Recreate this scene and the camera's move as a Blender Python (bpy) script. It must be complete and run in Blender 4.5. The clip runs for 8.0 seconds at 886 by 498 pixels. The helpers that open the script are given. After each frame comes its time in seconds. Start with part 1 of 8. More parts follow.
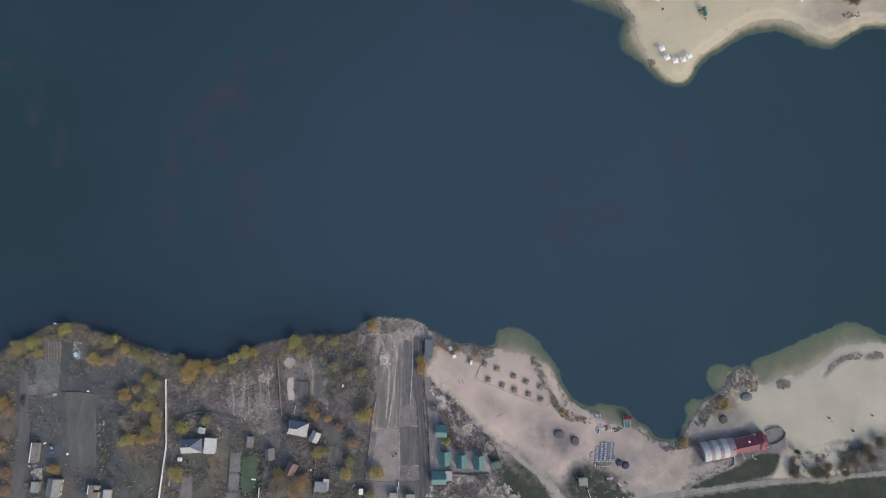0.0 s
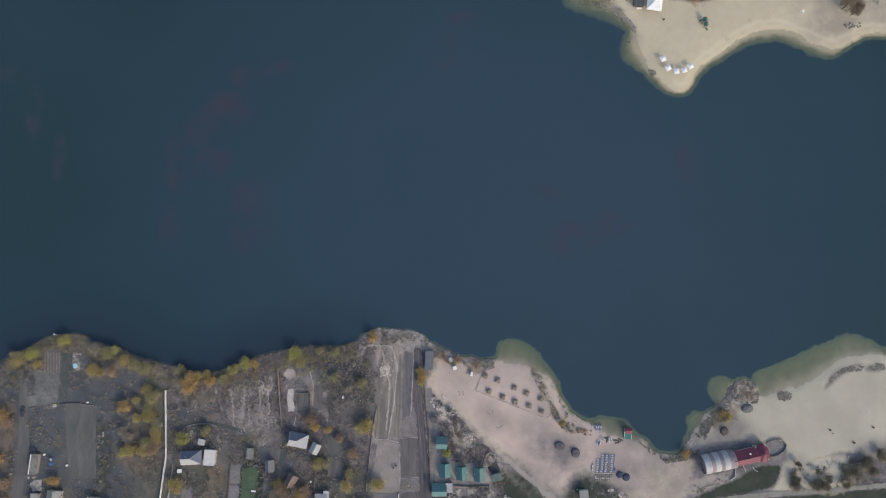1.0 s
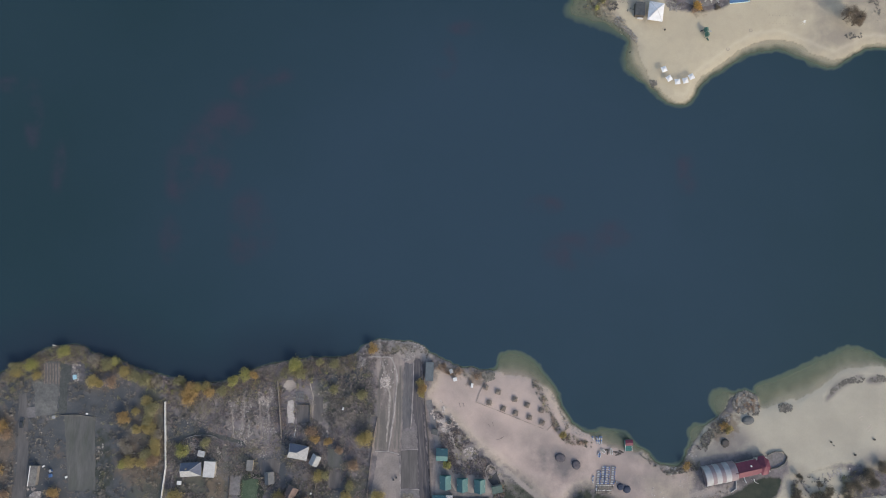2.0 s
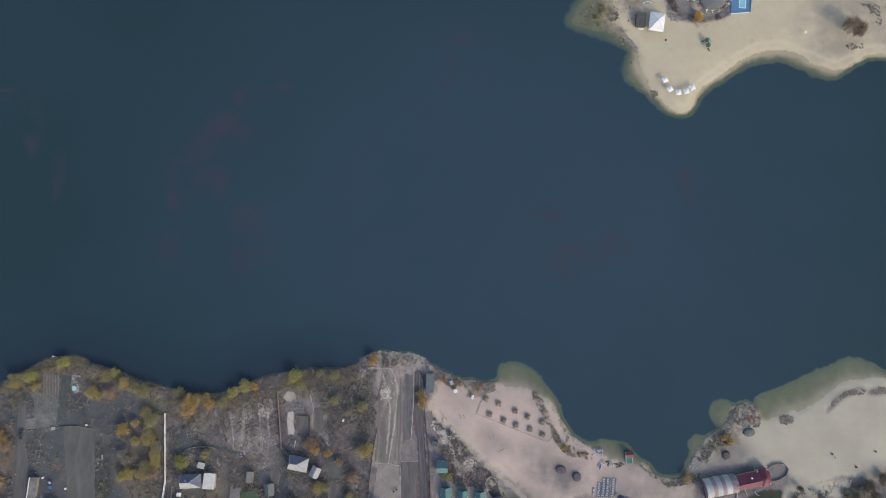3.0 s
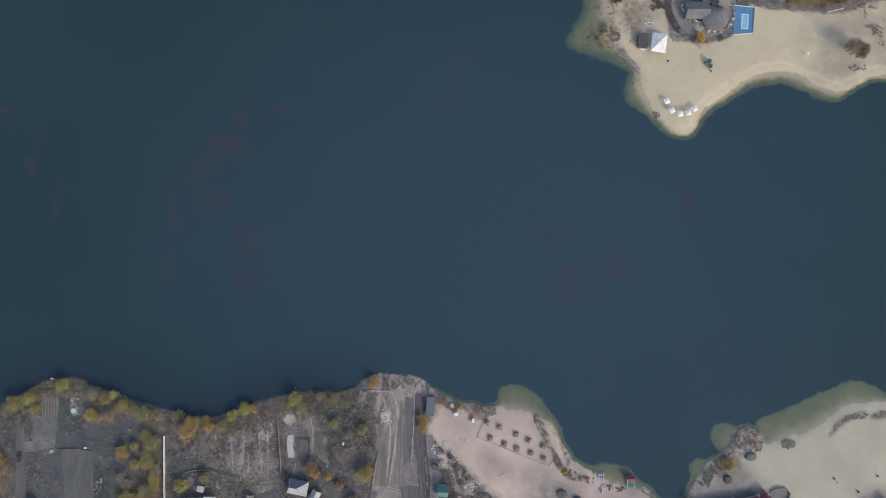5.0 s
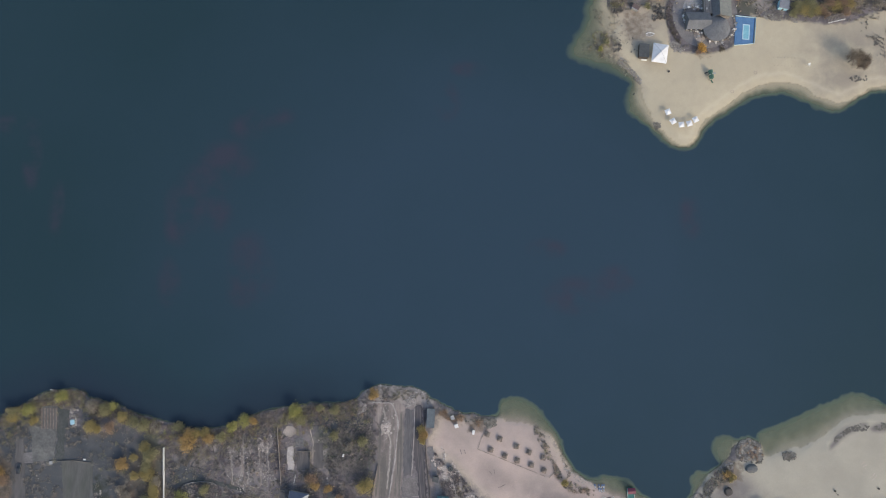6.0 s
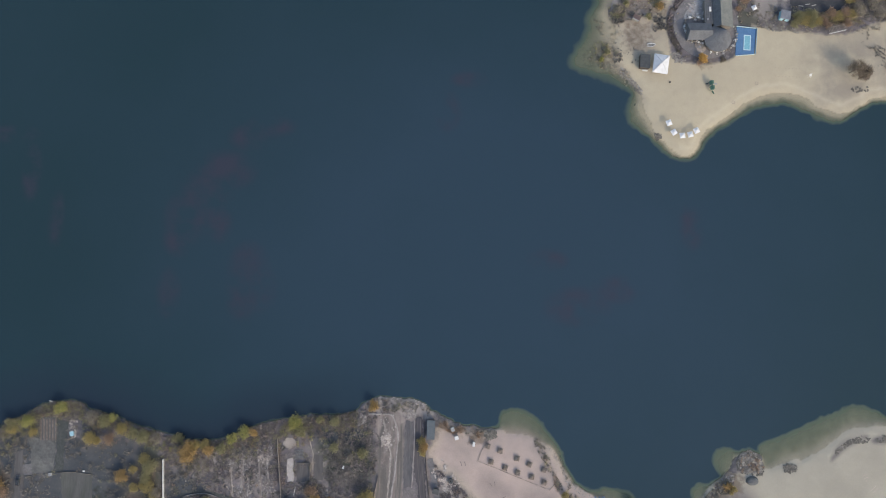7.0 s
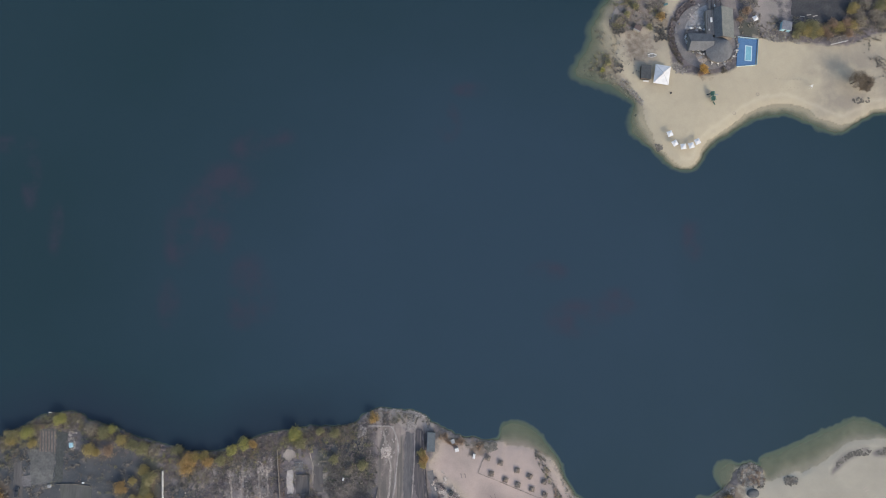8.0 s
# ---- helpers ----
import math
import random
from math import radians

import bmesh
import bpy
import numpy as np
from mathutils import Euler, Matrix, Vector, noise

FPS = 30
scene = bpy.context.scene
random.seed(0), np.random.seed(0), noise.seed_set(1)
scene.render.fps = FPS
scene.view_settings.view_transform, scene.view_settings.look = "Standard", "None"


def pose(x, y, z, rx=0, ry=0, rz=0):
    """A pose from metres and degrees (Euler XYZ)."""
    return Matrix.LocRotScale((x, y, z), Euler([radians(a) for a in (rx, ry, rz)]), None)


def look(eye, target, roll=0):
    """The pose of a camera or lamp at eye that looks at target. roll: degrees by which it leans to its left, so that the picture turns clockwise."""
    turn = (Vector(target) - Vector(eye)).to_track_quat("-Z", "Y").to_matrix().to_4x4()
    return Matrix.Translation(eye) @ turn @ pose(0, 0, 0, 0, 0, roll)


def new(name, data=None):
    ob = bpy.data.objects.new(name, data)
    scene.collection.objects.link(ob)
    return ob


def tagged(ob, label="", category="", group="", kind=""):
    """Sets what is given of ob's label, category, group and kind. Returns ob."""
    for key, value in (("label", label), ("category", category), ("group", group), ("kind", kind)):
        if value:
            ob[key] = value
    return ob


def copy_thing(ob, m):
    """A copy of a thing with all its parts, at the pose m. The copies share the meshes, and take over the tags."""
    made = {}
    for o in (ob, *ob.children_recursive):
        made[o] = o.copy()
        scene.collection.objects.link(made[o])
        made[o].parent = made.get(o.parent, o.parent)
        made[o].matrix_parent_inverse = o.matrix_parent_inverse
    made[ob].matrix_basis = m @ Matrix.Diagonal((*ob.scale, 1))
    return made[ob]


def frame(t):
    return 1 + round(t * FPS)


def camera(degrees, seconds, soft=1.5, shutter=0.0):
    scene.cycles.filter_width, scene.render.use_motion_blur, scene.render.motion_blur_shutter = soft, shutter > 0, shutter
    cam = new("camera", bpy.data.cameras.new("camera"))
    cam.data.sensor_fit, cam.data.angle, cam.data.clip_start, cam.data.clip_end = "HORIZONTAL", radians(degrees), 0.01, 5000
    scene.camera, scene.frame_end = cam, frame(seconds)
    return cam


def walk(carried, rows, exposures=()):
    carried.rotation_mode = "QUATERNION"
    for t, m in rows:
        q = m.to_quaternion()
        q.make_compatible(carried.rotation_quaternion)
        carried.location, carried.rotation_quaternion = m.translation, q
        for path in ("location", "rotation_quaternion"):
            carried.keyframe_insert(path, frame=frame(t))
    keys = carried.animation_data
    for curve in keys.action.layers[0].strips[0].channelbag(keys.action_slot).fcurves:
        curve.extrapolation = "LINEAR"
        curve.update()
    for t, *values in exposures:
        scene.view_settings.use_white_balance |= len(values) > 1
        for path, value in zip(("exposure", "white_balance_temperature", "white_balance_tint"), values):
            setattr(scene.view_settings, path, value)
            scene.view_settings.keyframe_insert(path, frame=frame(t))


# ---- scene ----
# ---- camera: a drone high over the lake shore, looking almost straight down ----
EXPOSURE = 0.70
EARTH_A, EARTH_B, EARTH_C = (0.148, 0.132, 0.14), (0.092, 0.089, 0.097), (0.195, 0.176, 0.185)
OLIVE_A, OLIVE_B = (0.073, 0.078, 0.066), (0.1, 0.097, 0.085)
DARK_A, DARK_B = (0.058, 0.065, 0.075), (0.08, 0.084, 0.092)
GRASS_A, GRASS_B = (0.029, 0.037, 0.032), (0.046, 0.052, 0.042)
SAND_A, SAND_B, SAND_C = (0.42, 0.372, 0.281), (0.38, 0.336, 0.256), (0.308, 0.274, 0.222)
ROSE_A, ROSE_B = (0.455, 0.362, 0.327), (0.315, 0.264, 0.246)
GREY_A, GREY_B = (0.36, 0.334, 0.28), (0.305, 0.284, 0.242)
PALE_A, PALE_B = (0.30, 0.265, 0.25), (0.22, 0.20, 0.19)
WATER_A, WATER_B, WATER_SHALLOW = (0.0235, 0.044, 0.066), (0.0145, 0.033, 0.043), (0.088, 0.112, 0.08)
WATER_BANK_SHADE = (0.0165, 0.028, 0.043)
WATER_RED_TINT = (0.036, 0.036, 0.054)
cam = camera(70.0, 8.0, soft=1.0)
ROWS = [
    (0.0, -0.00, 0.00, 302.00, 6.666, 0.286, 0.000),
    (0.5, -0.19, 2.62, 301.99, 6.668, 0.269, 0.020),
    (1.0, -0.37, 5.24, 301.99, 6.671, 0.251, 0.041),
    (1.5, -0.56, 7.86, 301.98, 6.673, 0.234, 0.063),
    (2.0, -0.74, 10.49, 301.98, 6.675, 0.217, 0.085),
    (2.5, -0.93, 13.12, 301.97, 6.677, 0.199, 0.109),
    (3.0, -1.12, 15.75, 301.96, 6.680, 0.182, 0.133),
    (3.5, -1.30, 18.38, 301.96, 6.682, 0.165, 0.158),
    (4.0, -1.49, 21.02, 301.95, 6.684, 0.147, 0.185),
    (4.5, -1.67, 23.66, 301.95, 6.686, 0.130, 0.212),
    (5.0, -1.86, 26.30, 301.94, 6.689, 0.113, 0.240),
    (5.5, -2.04, 28.95, 301.93, 6.691, 0.095, 0.269),
    (6.0, -2.23, 31.59, 301.93, 6.693, 0.078, 0.298),
    (6.5, -2.42, 34.24, 301.92, 6.695, 0.061, 0.329),
    (7.0, -2.60, 36.89, 301.92, 6.698, 0.043, 0.360),
    (7.5, -2.79, 39.55, 301.91, 6.700, 0.026, 0.393),
    (8.0, -2.97, 42.21, 301.90, 6.702, 0.009, 0.426),
]
walk(cam, [(t, pose(x, y, z, rx, ry, rz)) for t, x, y, z, rx, ry, rz in ROWS], exposures=[(0.0, EXPOSURE), (8.0, EXPOSURE)])

# ---- light: hazy autumn sun from the south-east, low ----
SUN_UP, SUN_AROUND = 30.0, 143.0
world = bpy.data.worlds.new("world")
scene.world = world
world.use_nodes = True
sky = world.node_tree.nodes.new("ShaderNodeTexSky")
sky.sky_type, sky.sun_disc = "NISHITA", False
sky.sun_elevation, sky.sun_rotation = radians(SUN_UP), radians(SUN_AROUND)
sky.air_density, sky.dust_density = 1.3, 3.0
background = world.node_tree.nodes["Background"]
background.inputs["Strength"].default_value = 0.15
world.node_tree.links.new(sky.outputs[0], background.inputs["Color"])
sun = new("sun", bpy.data.lights.new("sun", "SUN"))
sun.data.energy, sun.data.angle, sun.data.color = 1.12, radians(5.0), (1.0, 0.9, 0.74)
sun_way = Vector((math.sin(radians(SUN_AROUND)) * math.cos(radians(SUN_UP)), math.cos(radians(SUN_AROUND)) * math.cos(radians(SUN_UP)), math.sin(radians(SUN_UP))))
sun.matrix_world = look(sun_way * 400, (0, 0, 0))

# ---- materials ----


def mixed(nt, kind, fac, a, b):
    n = nt.nodes.new("ShaderNodeMix")
    n.data_type, n.blend_type = "RGBA", kind
    for socket, value in ((n.inputs[0], fac), (n.inputs[6], a), (n.inputs[7], b)):
        if isinstance(value, bpy.types.NodeSocket):
            nt.links.new(value, socket)
        elif isinstance(value, tuple):
            socket.default_value = (*value, 1)
        else:
            socket.default_value = value
    return n.outputs[2]


def noisy(nt, scale, detail=4, low=0.35, high=0.65, where=None, rough=0.6):
    n, r = nt.nodes.new("ShaderNodeTexNoise"), nt.nodes.new("ShaderNodeMapRange")
    n.inputs["Scale"].default_value, n.inputs["Detail"].default_value, n.inputs["Roughness"].default_value = scale, detail, rough
    nt.links.new(where or nt.nodes.new("ShaderNodeNewGeometry").outputs["Position"], n.inputs["Vector"])
    nt.links.new(n.outputs[0], r.inputs[0])
    r.inputs[1].default_value, r.inputs[2].default_value = low, high
    return r.outputs[0]


def times(nt, kind, a, b):
    n = nt.nodes.new("ShaderNodeMath")
    n.operation, n.use_clamp = kind, False
    for socket, value in zip(n.inputs, (a, b)):
        if isinstance(value, bpy.types.NodeSocket):
            nt.links.new(value, socket)
        else:
            socket.default_value = value
    return n.outputs[0]


def surface(name, c1, c2, scale=0.6, rough=0.85, fine=6.0, bump=0.3, metal=0.0, vary="", stain=0.25, gloss=0.3, along=1.0, patch=None, amount=0.6):
    """A material of two colours mottled at two scales, with worn patches of a third. vary: 'island' or 'object' shifts its brightness from piece to piece."""
    m = bpy.data.materials.new(name)
    m.use_nodes = True
    nt = m.node_tree
    bsdf = nt.nodes["Principled BSDF"]
    where = None
    if along != 1.0:
        stretch = nt.nodes.new("ShaderNodeVectorMath")
        stretch.operation = "MULTIPLY"
        stretch.inputs[1].default_value = (1.0, along, 1.0)
        nt.links.new(nt.nodes.new("ShaderNodeNewGeometry").outputs["Position"], stretch.inputs[0])
        where = stretch.outputs[0]
    colour = mixed(nt, "MIX", noisy(nt, scale, where=where), c1, c2)
    if patch:
        colour = mixed(nt, "MIX", times(nt, "MULTIPLY", noisy(nt, 0.33, 8, 0.44, 0.66, where=where), amount), colour, patch)
    grain = noisy(nt, fine, 3, 0.3, 0.7, where=where)
    low = tuple(max(0.0, 1 - stain) for _ in range(3))
    colour = mixed(nt, "MULTIPLY", 1.0, colour, mixed(nt, "MIX", grain, low, (1.0, 1.0, 1.0)))
    if vary:
        node = nt.nodes.new("ShaderNodeNewGeometry" if vary == "island" else "ShaderNodeObjectInfo")
        rnd = node.outputs["Random Per Island" if vary == "island" else "Random"]
        colour = mixed(nt, "MULTIPLY", 1.0, colour, mixed(nt, "MIX", rnd, (0.72, 0.72, 0.72), (1.25, 1.25, 1.25)))
    nt.links.new(colour, bsdf.inputs["Base Color"])
    bsdf.inputs["Roughness"].default_value, bsdf.inputs["Metallic"].default_value = rough, metal
    bsdf.inputs["Specular IOR Level"].default_value = gloss
    if bump:
        b = nt.nodes.new("ShaderNodeBump")
        b.inputs["Strength"].default_value, b.inputs["Distance"].default_value = bump, 0.05
        nt.links.new(grain, b.inputs["Height"])
        nt.links.new(b.outputs[0], bsdf.inputs["Normal"])
    return m


def foliage(name, c1, c2):
    """Leaves: mottled, and thin enough to let some light through."""
    c1, c2 = (tuple(1.4 * v for v in c) for c in (c1, c2))
    m = surface(name, c1, c2, scale=0.9, rough=0.7, fine=3.0, bump=0, vary="island", stain=0.2)
    nt = m.node_tree
    bsdf, out = nt.nodes["Principled BSDF"], nt.nodes["Material Output"]
    thin, blend = nt.nodes.new("ShaderNodeBsdfTranslucent"), nt.nodes.new("ShaderNodeMixShader")
    nt.links.new(bsdf.inputs["Base Color"].links[0].from_socket, thin.inputs["Color"])
    blend.inputs[0].default_value = 0.4
    nt.links.new(bsdf.outputs[0], blend.inputs[1])
    nt.links.new(thin.outputs[0], blend.inputs[2])
    nt.links.new(blend.outputs[0], out.inputs["Surface"])
    return m


def ground_material():
    """Bare earth, sand, grass and pale trodden dirt, laid out by the masks stored on the ground's mesh."""
    m = bpy.data.materials.new("ground_soil")
    m.use_nodes = True
    nt = m.node_tree
    bsdf = nt.nodes["Principled BSDF"]

    def mask(name):
        n = nt.nodes.new("ShaderNodeAttribute")
        n.attribute_name = name
        return n.outputs["Fac"]

    def edge(name, wobble=0.45):
        soft = times(nt, "ADD", mask(name), times(nt, "MULTIPLY", times(nt, "SUBTRACT", noisy(nt, 0.35, 6, 0.2, 0.8), 0.5), wobble))
        r = nt.nodes.new("ShaderNodeMapRange")
        r.inputs[1].default_value, r.inputs[2].default_value = 0.3, 0.7
        nt.links.new(soft, r.inputs[0])
        return r.outputs[0]

    earth = mixed(nt, "MIX", noisy(nt, 0.04, 7, 0.42, 0.58), EARTH_A, EARTH_B)
    earth = mixed(nt, "MIX", noisy(nt, 0.45, 6, 0.45, 0.75), earth, EARTH_C)
    grass = mixed(nt, "MIX", noisy(nt, 0.2, 6, 0.35, 0.65), GRASS_A, GRASS_B)
    sand = mixed(nt, "MIX", noisy(nt, 0.035, 5, 0.35, 0.65), SAND_A, SAND_B)
    sand = mixed(nt, "MIX", times(nt, "MULTIPLY", noisy(nt, 0.22, 7, 0.46, 0.76), 0.36), sand, SAND_C)
    rose = mixed(nt, "MIX", noisy(nt, 0.03, 6, 0.38, 0.62), ROSE_A, ROSE_B)
    sand = mixed(nt, "MIX", mask("rose"), sand, rose)
    sand = mixed(nt, "MIX", mask("grey"), sand, mixed(nt, "MIX", noisy(nt, 0.03, 6, 0.38, 0.62), GREY_A, GREY_B))
    sand = mixed(nt, "MIX", times(nt, "MULTIPLY", mask("stain"), noisy(nt, 0.07, 8, 0.3, 0.58)), sand, (0.153, 0.138, 0.142))
    sand = mixed(nt, "MIX", times(nt, "MULTIPLY", mask("berm"), 0.28), sand, (0.52, 0.465, 0.37))
    pink = mixed(nt, "MIX", noisy(nt, 0.06, 5, 0.35, 0.65), PALE_A, PALE_B)
    earth = mixed(nt, "MIX", edge("olive", 0.9), earth, mixed(nt, "MIX", noisy(nt, 0.12, 7, 0.4, 0.6), OLIVE_A, OLIVE_B))
    # The dark mask holds dark soil plus painted shade and lens vignetting.
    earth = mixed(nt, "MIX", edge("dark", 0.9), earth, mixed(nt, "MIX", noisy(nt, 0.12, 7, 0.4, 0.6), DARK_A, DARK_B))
    colour = mixed(nt, "MIX", edge("pale", 0.9), earth, pink)
    colour = mixed(nt, "MIX", edge("grass", 0.9), colour, grass)
    colour = mixed(nt, "MIX", edge("sand", 0.5), colour, sand)
    stretch = nt.nodes.new("ShaderNodeVectorMath")
    stretch.operation = "MULTIPLY"
    stretch.inputs[1].default_value = (1.0, 0.12, 1.0)
    nt.links.new(nt.nodes.new("ShaderNodeNewGeometry").outputs["Position"], stretch.inputs[0])
    streaks = mixed(nt, "MIX", noisy(nt, 0.55, 6, 0.36, 0.66, stretch.outputs[0]), (0.142, 0.125, 0.122), (0.275, 0.236, 0.222))
    streaks = mixed(nt, "MIX", times(nt, "MULTIPLY", noisy(nt, 0.7, 6, 0.5, 0.75), 0.6), streaks, (0.31, 0.265, 0.25))
    colour = mixed(nt, "MIX", edge("verge", 0.7), colour, streaks)
    colour = mixed(nt, "MIX", times(nt, "MULTIPLY", mask("rut"), noisy(nt, 0.6, 5, 0.25, 0.55, stretch.outputs[0])), colour, (0.108, 0.104, 0.1))
    litter = mixed(nt, "MIX", noisy(nt, 0.3, 6, 0.4, 0.6), (0.112, 0.09, 0.073), (0.158, 0.124, 0.098))
    colour = mixed(nt, "MIX", times(nt, "MULTIPLY", edge("litter", 0.9), 0.75), colour, litter)
    colour = mixed(nt, "MIX", times(nt, "MULTIPLY", mask("wet"), 0.3), colour, (0.16, 0.135, 0.085))
    fine = times(nt, "ADD", times(nt, "MULTIPLY", times(nt, "SUBTRACT", noisy(nt, 2.2, 5, 0.3, 0.7), 0.6), times(nt, "SUBTRACT", 1.0, times(nt, "MULTIPLY", mask("sand"), 0.5))), 0.6)
    colour = mixed(nt, "MULTIPLY", 1.0, colour, mixed(nt, "MIX", fine, (0.88, 0.88, 0.88), (1.07, 1.07, 1.07)))
    nt.links.new(colour, bsdf.inputs["Base Color"])
    bsdf.inputs["Roughness"].default_value, bsdf.inputs["Specular IOR Level"].default_value = 0.95, 0.15
    b = nt.nodes.new("ShaderNodeBump")
    b.inputs["Strength"].default_value, b.inputs["Distance"].default_value = 0.16, 0.15
    nt.links.new(noisy(nt, 1.1, 8, 0.2, 0.8), b.inputs["Height"])
    nt.links.new(b.outputs[0], bsdf.inputs["Normal"])
    return m


def water_material():
    """Turbid lake water: the deeper it is, the less of the bed shows through."""
    m = bpy.data.materials.new("lake_water")
    m.use_nodes = True
    nt = m.node_tree
    bsdf = nt.nodes["Principled BSDF"]
    n = nt.nodes.new("ShaderNodeAttribute")
    n.attribute_name = "depth"
    # Lens vignetting put into the water colour: brighter mid-lake, darker outward.
    broad = nt.nodes.new("ShaderNodeAttribute")
    broad.attribute_name = "lens_bright"
    broad = times(nt, "ADD", broad.outputs["Fac"], times(nt, "MULTIPLY", times(nt, "SUBTRACT", noisy(nt, 0.012, 4, 0.2, 0.8), 0.5), 0.5))
    body = mixed(nt, "MIX", broad, WATER_B, WATER_A)
    red_tint = nt.nodes.new("ShaderNodeAttribute")
    red_tint.attribute_name = "red_tint"
    body = mixed(nt, "MIX", times(nt, "MULTIPLY", red_tint.outputs["Fac"], noisy(nt, 0.06, 6, 0.38, 0.6)), body, WATER_RED_TINT)
    # Shadow band under the west bank, put into the water colour.
    bank_shade = nt.nodes.new("ShaderNodeAttribute")
    bank_shade.attribute_name = "bank_shade"
    body = mixed(nt, "MIX", bank_shade.outputs["Fac"], body, WATER_BANK_SHADE)
    near = nt.nodes.new("ShaderNodeMapRange")
    near.inputs[1].default_value, near.inputs[2].default_value = 0.7, 3.0
    nt.links.new(n.outputs["Fac"], near.inputs[0])
    body = mixed(nt, "MIX", near.outputs[0], WATER_SHALLOW, body)
    nt.links.new(body, bsdf.inputs["Base Color"])
    fade = times(nt, "SUBTRACT", 1.0, times(nt, "POWER", 2.718, times(nt, "MULTIPLY", n.outputs["Fac"], -2.2)))
    nt.links.new(fade, bsdf.inputs["Alpha"])
    bsdf.inputs["Roughness"].default_value, bsdf.inputs["IOR"].default_value = 0.12, 1.33
    b = nt.nodes.new("ShaderNodeBump")
    b.inputs["Strength"].default_value, b.inputs["Distance"].default_value = 0.25, 0.06
    nt.links.new(noisy(nt, 0.8, 4, 0.0, 1.0), b.inputs["Height"])
    nt.links.new(b.outputs[0], bsdf.inputs["Normal"])
    return m


EARTH_MAT, WATER_MAT = ground_material(), water_material()
ASPHALT = surface("asphalt", (0.058, 0.055, 0.065), (0.09, 0.083, 0.093), 0.5, 0.9, 1.5, 0.3, along=0.12, patch=(0.165, 0.148, 0.15), amount=0.28)
DARK_DIRT = surface("damp_dirt", (0.09, 0.085, 0.088), (0.145, 0.135, 0.135), 0.5, 0.95, 1.2, along=0.12)
CONCRETE = surface("concrete", (0.23, 0.22, 0.22), (0.30, 0.285, 0.28), 0.18, 0.9, 1.4)
DUST = surface("pale_dirt", (0.27, 0.235, 0.215), (0.36, 0.32, 0.29), 0.15, 0.95, 1.4)
PAVING = surface("grey_paving", (0.148, 0.135, 0.138), (0.2, 0.181, 0.183), 0.25, 0.85, 2.0, patch=(0.1, 0.093, 0.098), amount=0.5)
GRAVEL = surface("gravel", (0.185, 0.183, 0.17), (0.255, 0.247, 0.228), 0.3, 0.95, 2.5, patch=(0.14, 0.145, 0.125), amount=0.6)
PLOT = surface("dug_soil", (0.084, 0.086, 0.087), (0.116, 0.116, 0.116), 0.3, 0.95, 1.0, stain=0.22, along=0.2, patch=(0.072, 0.08, 0.07), amount=0.6)
LAWN = surface("lawn", (0.05, 0.08, 0.052), (0.078, 0.108, 0.074), 0.3, 0.95, 1.5, stain=0.35)
WHITE = surface("white_paint", (0.64, 0.64, 0.64), (0.55, 0.55, 0.55), 0.5, 0.6, 4.0, 0.1, stain=0.1)
CANVAS = surface("white_canvas", (0.63, 0.64, 0.67), (0.53, 0.54, 0.57), 0.5, 0.7, 3.0, 0.1, stain=0.08)
MAUVE = surface("mauve_canvas", (0.38, 0.31, 0.345), (0.44, 0.37, 0.40), 0.4, 0.75, 3.0, 0.1, stain=0.15)
RED_ROOF = surface("red_roof", (0.132, 0.031, 0.06), (0.104, 0.027, 0.051), 0.35, 0.6, 2.5, 0.2, patch=(0.15, 0.05, 0.066), amount=0.5)
TEAL_ROOF = surface("teal_metal_roof", (0.078, 0.165, 0.178), (0.1, 0.195, 0.205), 0.5, 0.5, 3.0, 0.15, patch=(0.12, 0.17, 0.17), amount=0.4)
SLATE = surface("grey_shingle_roof", (0.108, 0.114, 0.128), (0.143, 0.149, 0.162), 0.4, 0.8, 2.0)
SLATE_PALE = surface("pale_shingle_roof", (0.148, 0.159, 0.156), (0.187, 0.196, 0.19), 0.4, 0.8, 2.0)
BLUE_ROOF = surface("blue_grey_roof", (0.14, 0.155, 0.19), (0.20, 0.21, 0.24), 0.5, 0.6, 2.5)
LIGHT_ROOF = surface("whitewashed_sheet_roof", (0.40, 0.40, 0.41), (0.48, 0.48, 0.485), 0.5, 0.7, 2.5)
NAVY_ROOF = surface("dark_blue_metal_roof", (0.085, 0.1, 0.15), (0.115, 0.13, 0.18), 0.5, 0.55, 2.5)
PALE_ROOF = surface("pale_fibre_cement_roof", (0.27, 0.28, 0.3), (0.335, 0.345, 0.362), 0.5, 0.8, 2.0)
ASBESTOS = surface("grey_fibre_cement_roof", (0.175, 0.178, 0.183), (0.235, 0.237, 0.242), 0.4, 0.85, 1.6)
BROWN_ROOF = surface("brown_roof", (0.15, 0.105, 0.09), (0.21, 0.15, 0.13), 0.4, 0.8, 2.0)
OLD_ROOF = surface("lichen_grey_roof", (0.13, 0.132, 0.137), (0.18, 0.182, 0.185), 0.4, 0.85, 1.6)
RUST_GREY = surface("stained_grey_roof", (0.1, 0.1, 0.104), (0.15, 0.148, 0.15), 0.4, 0.85, 1.6, patch=(0.2, 0.195, 0.19), amount=0.6)
RUST_ROOF = surface("dark_brown_tin_roof", (0.115, 0.085, 0.082), (0.155, 0.115, 0.108), 0.4, 0.8, 2.0)
PLASTER = surface("plaster", (0.30, 0.285, 0.265), (0.38, 0.36, 0.335), 0.5, 0.9, 3.0)
BRICKWALL = surface("grey_brick_wall", (0.17, 0.158, 0.15), (0.23, 0.213, 0.2), 0.8, 0.9, 4.0)
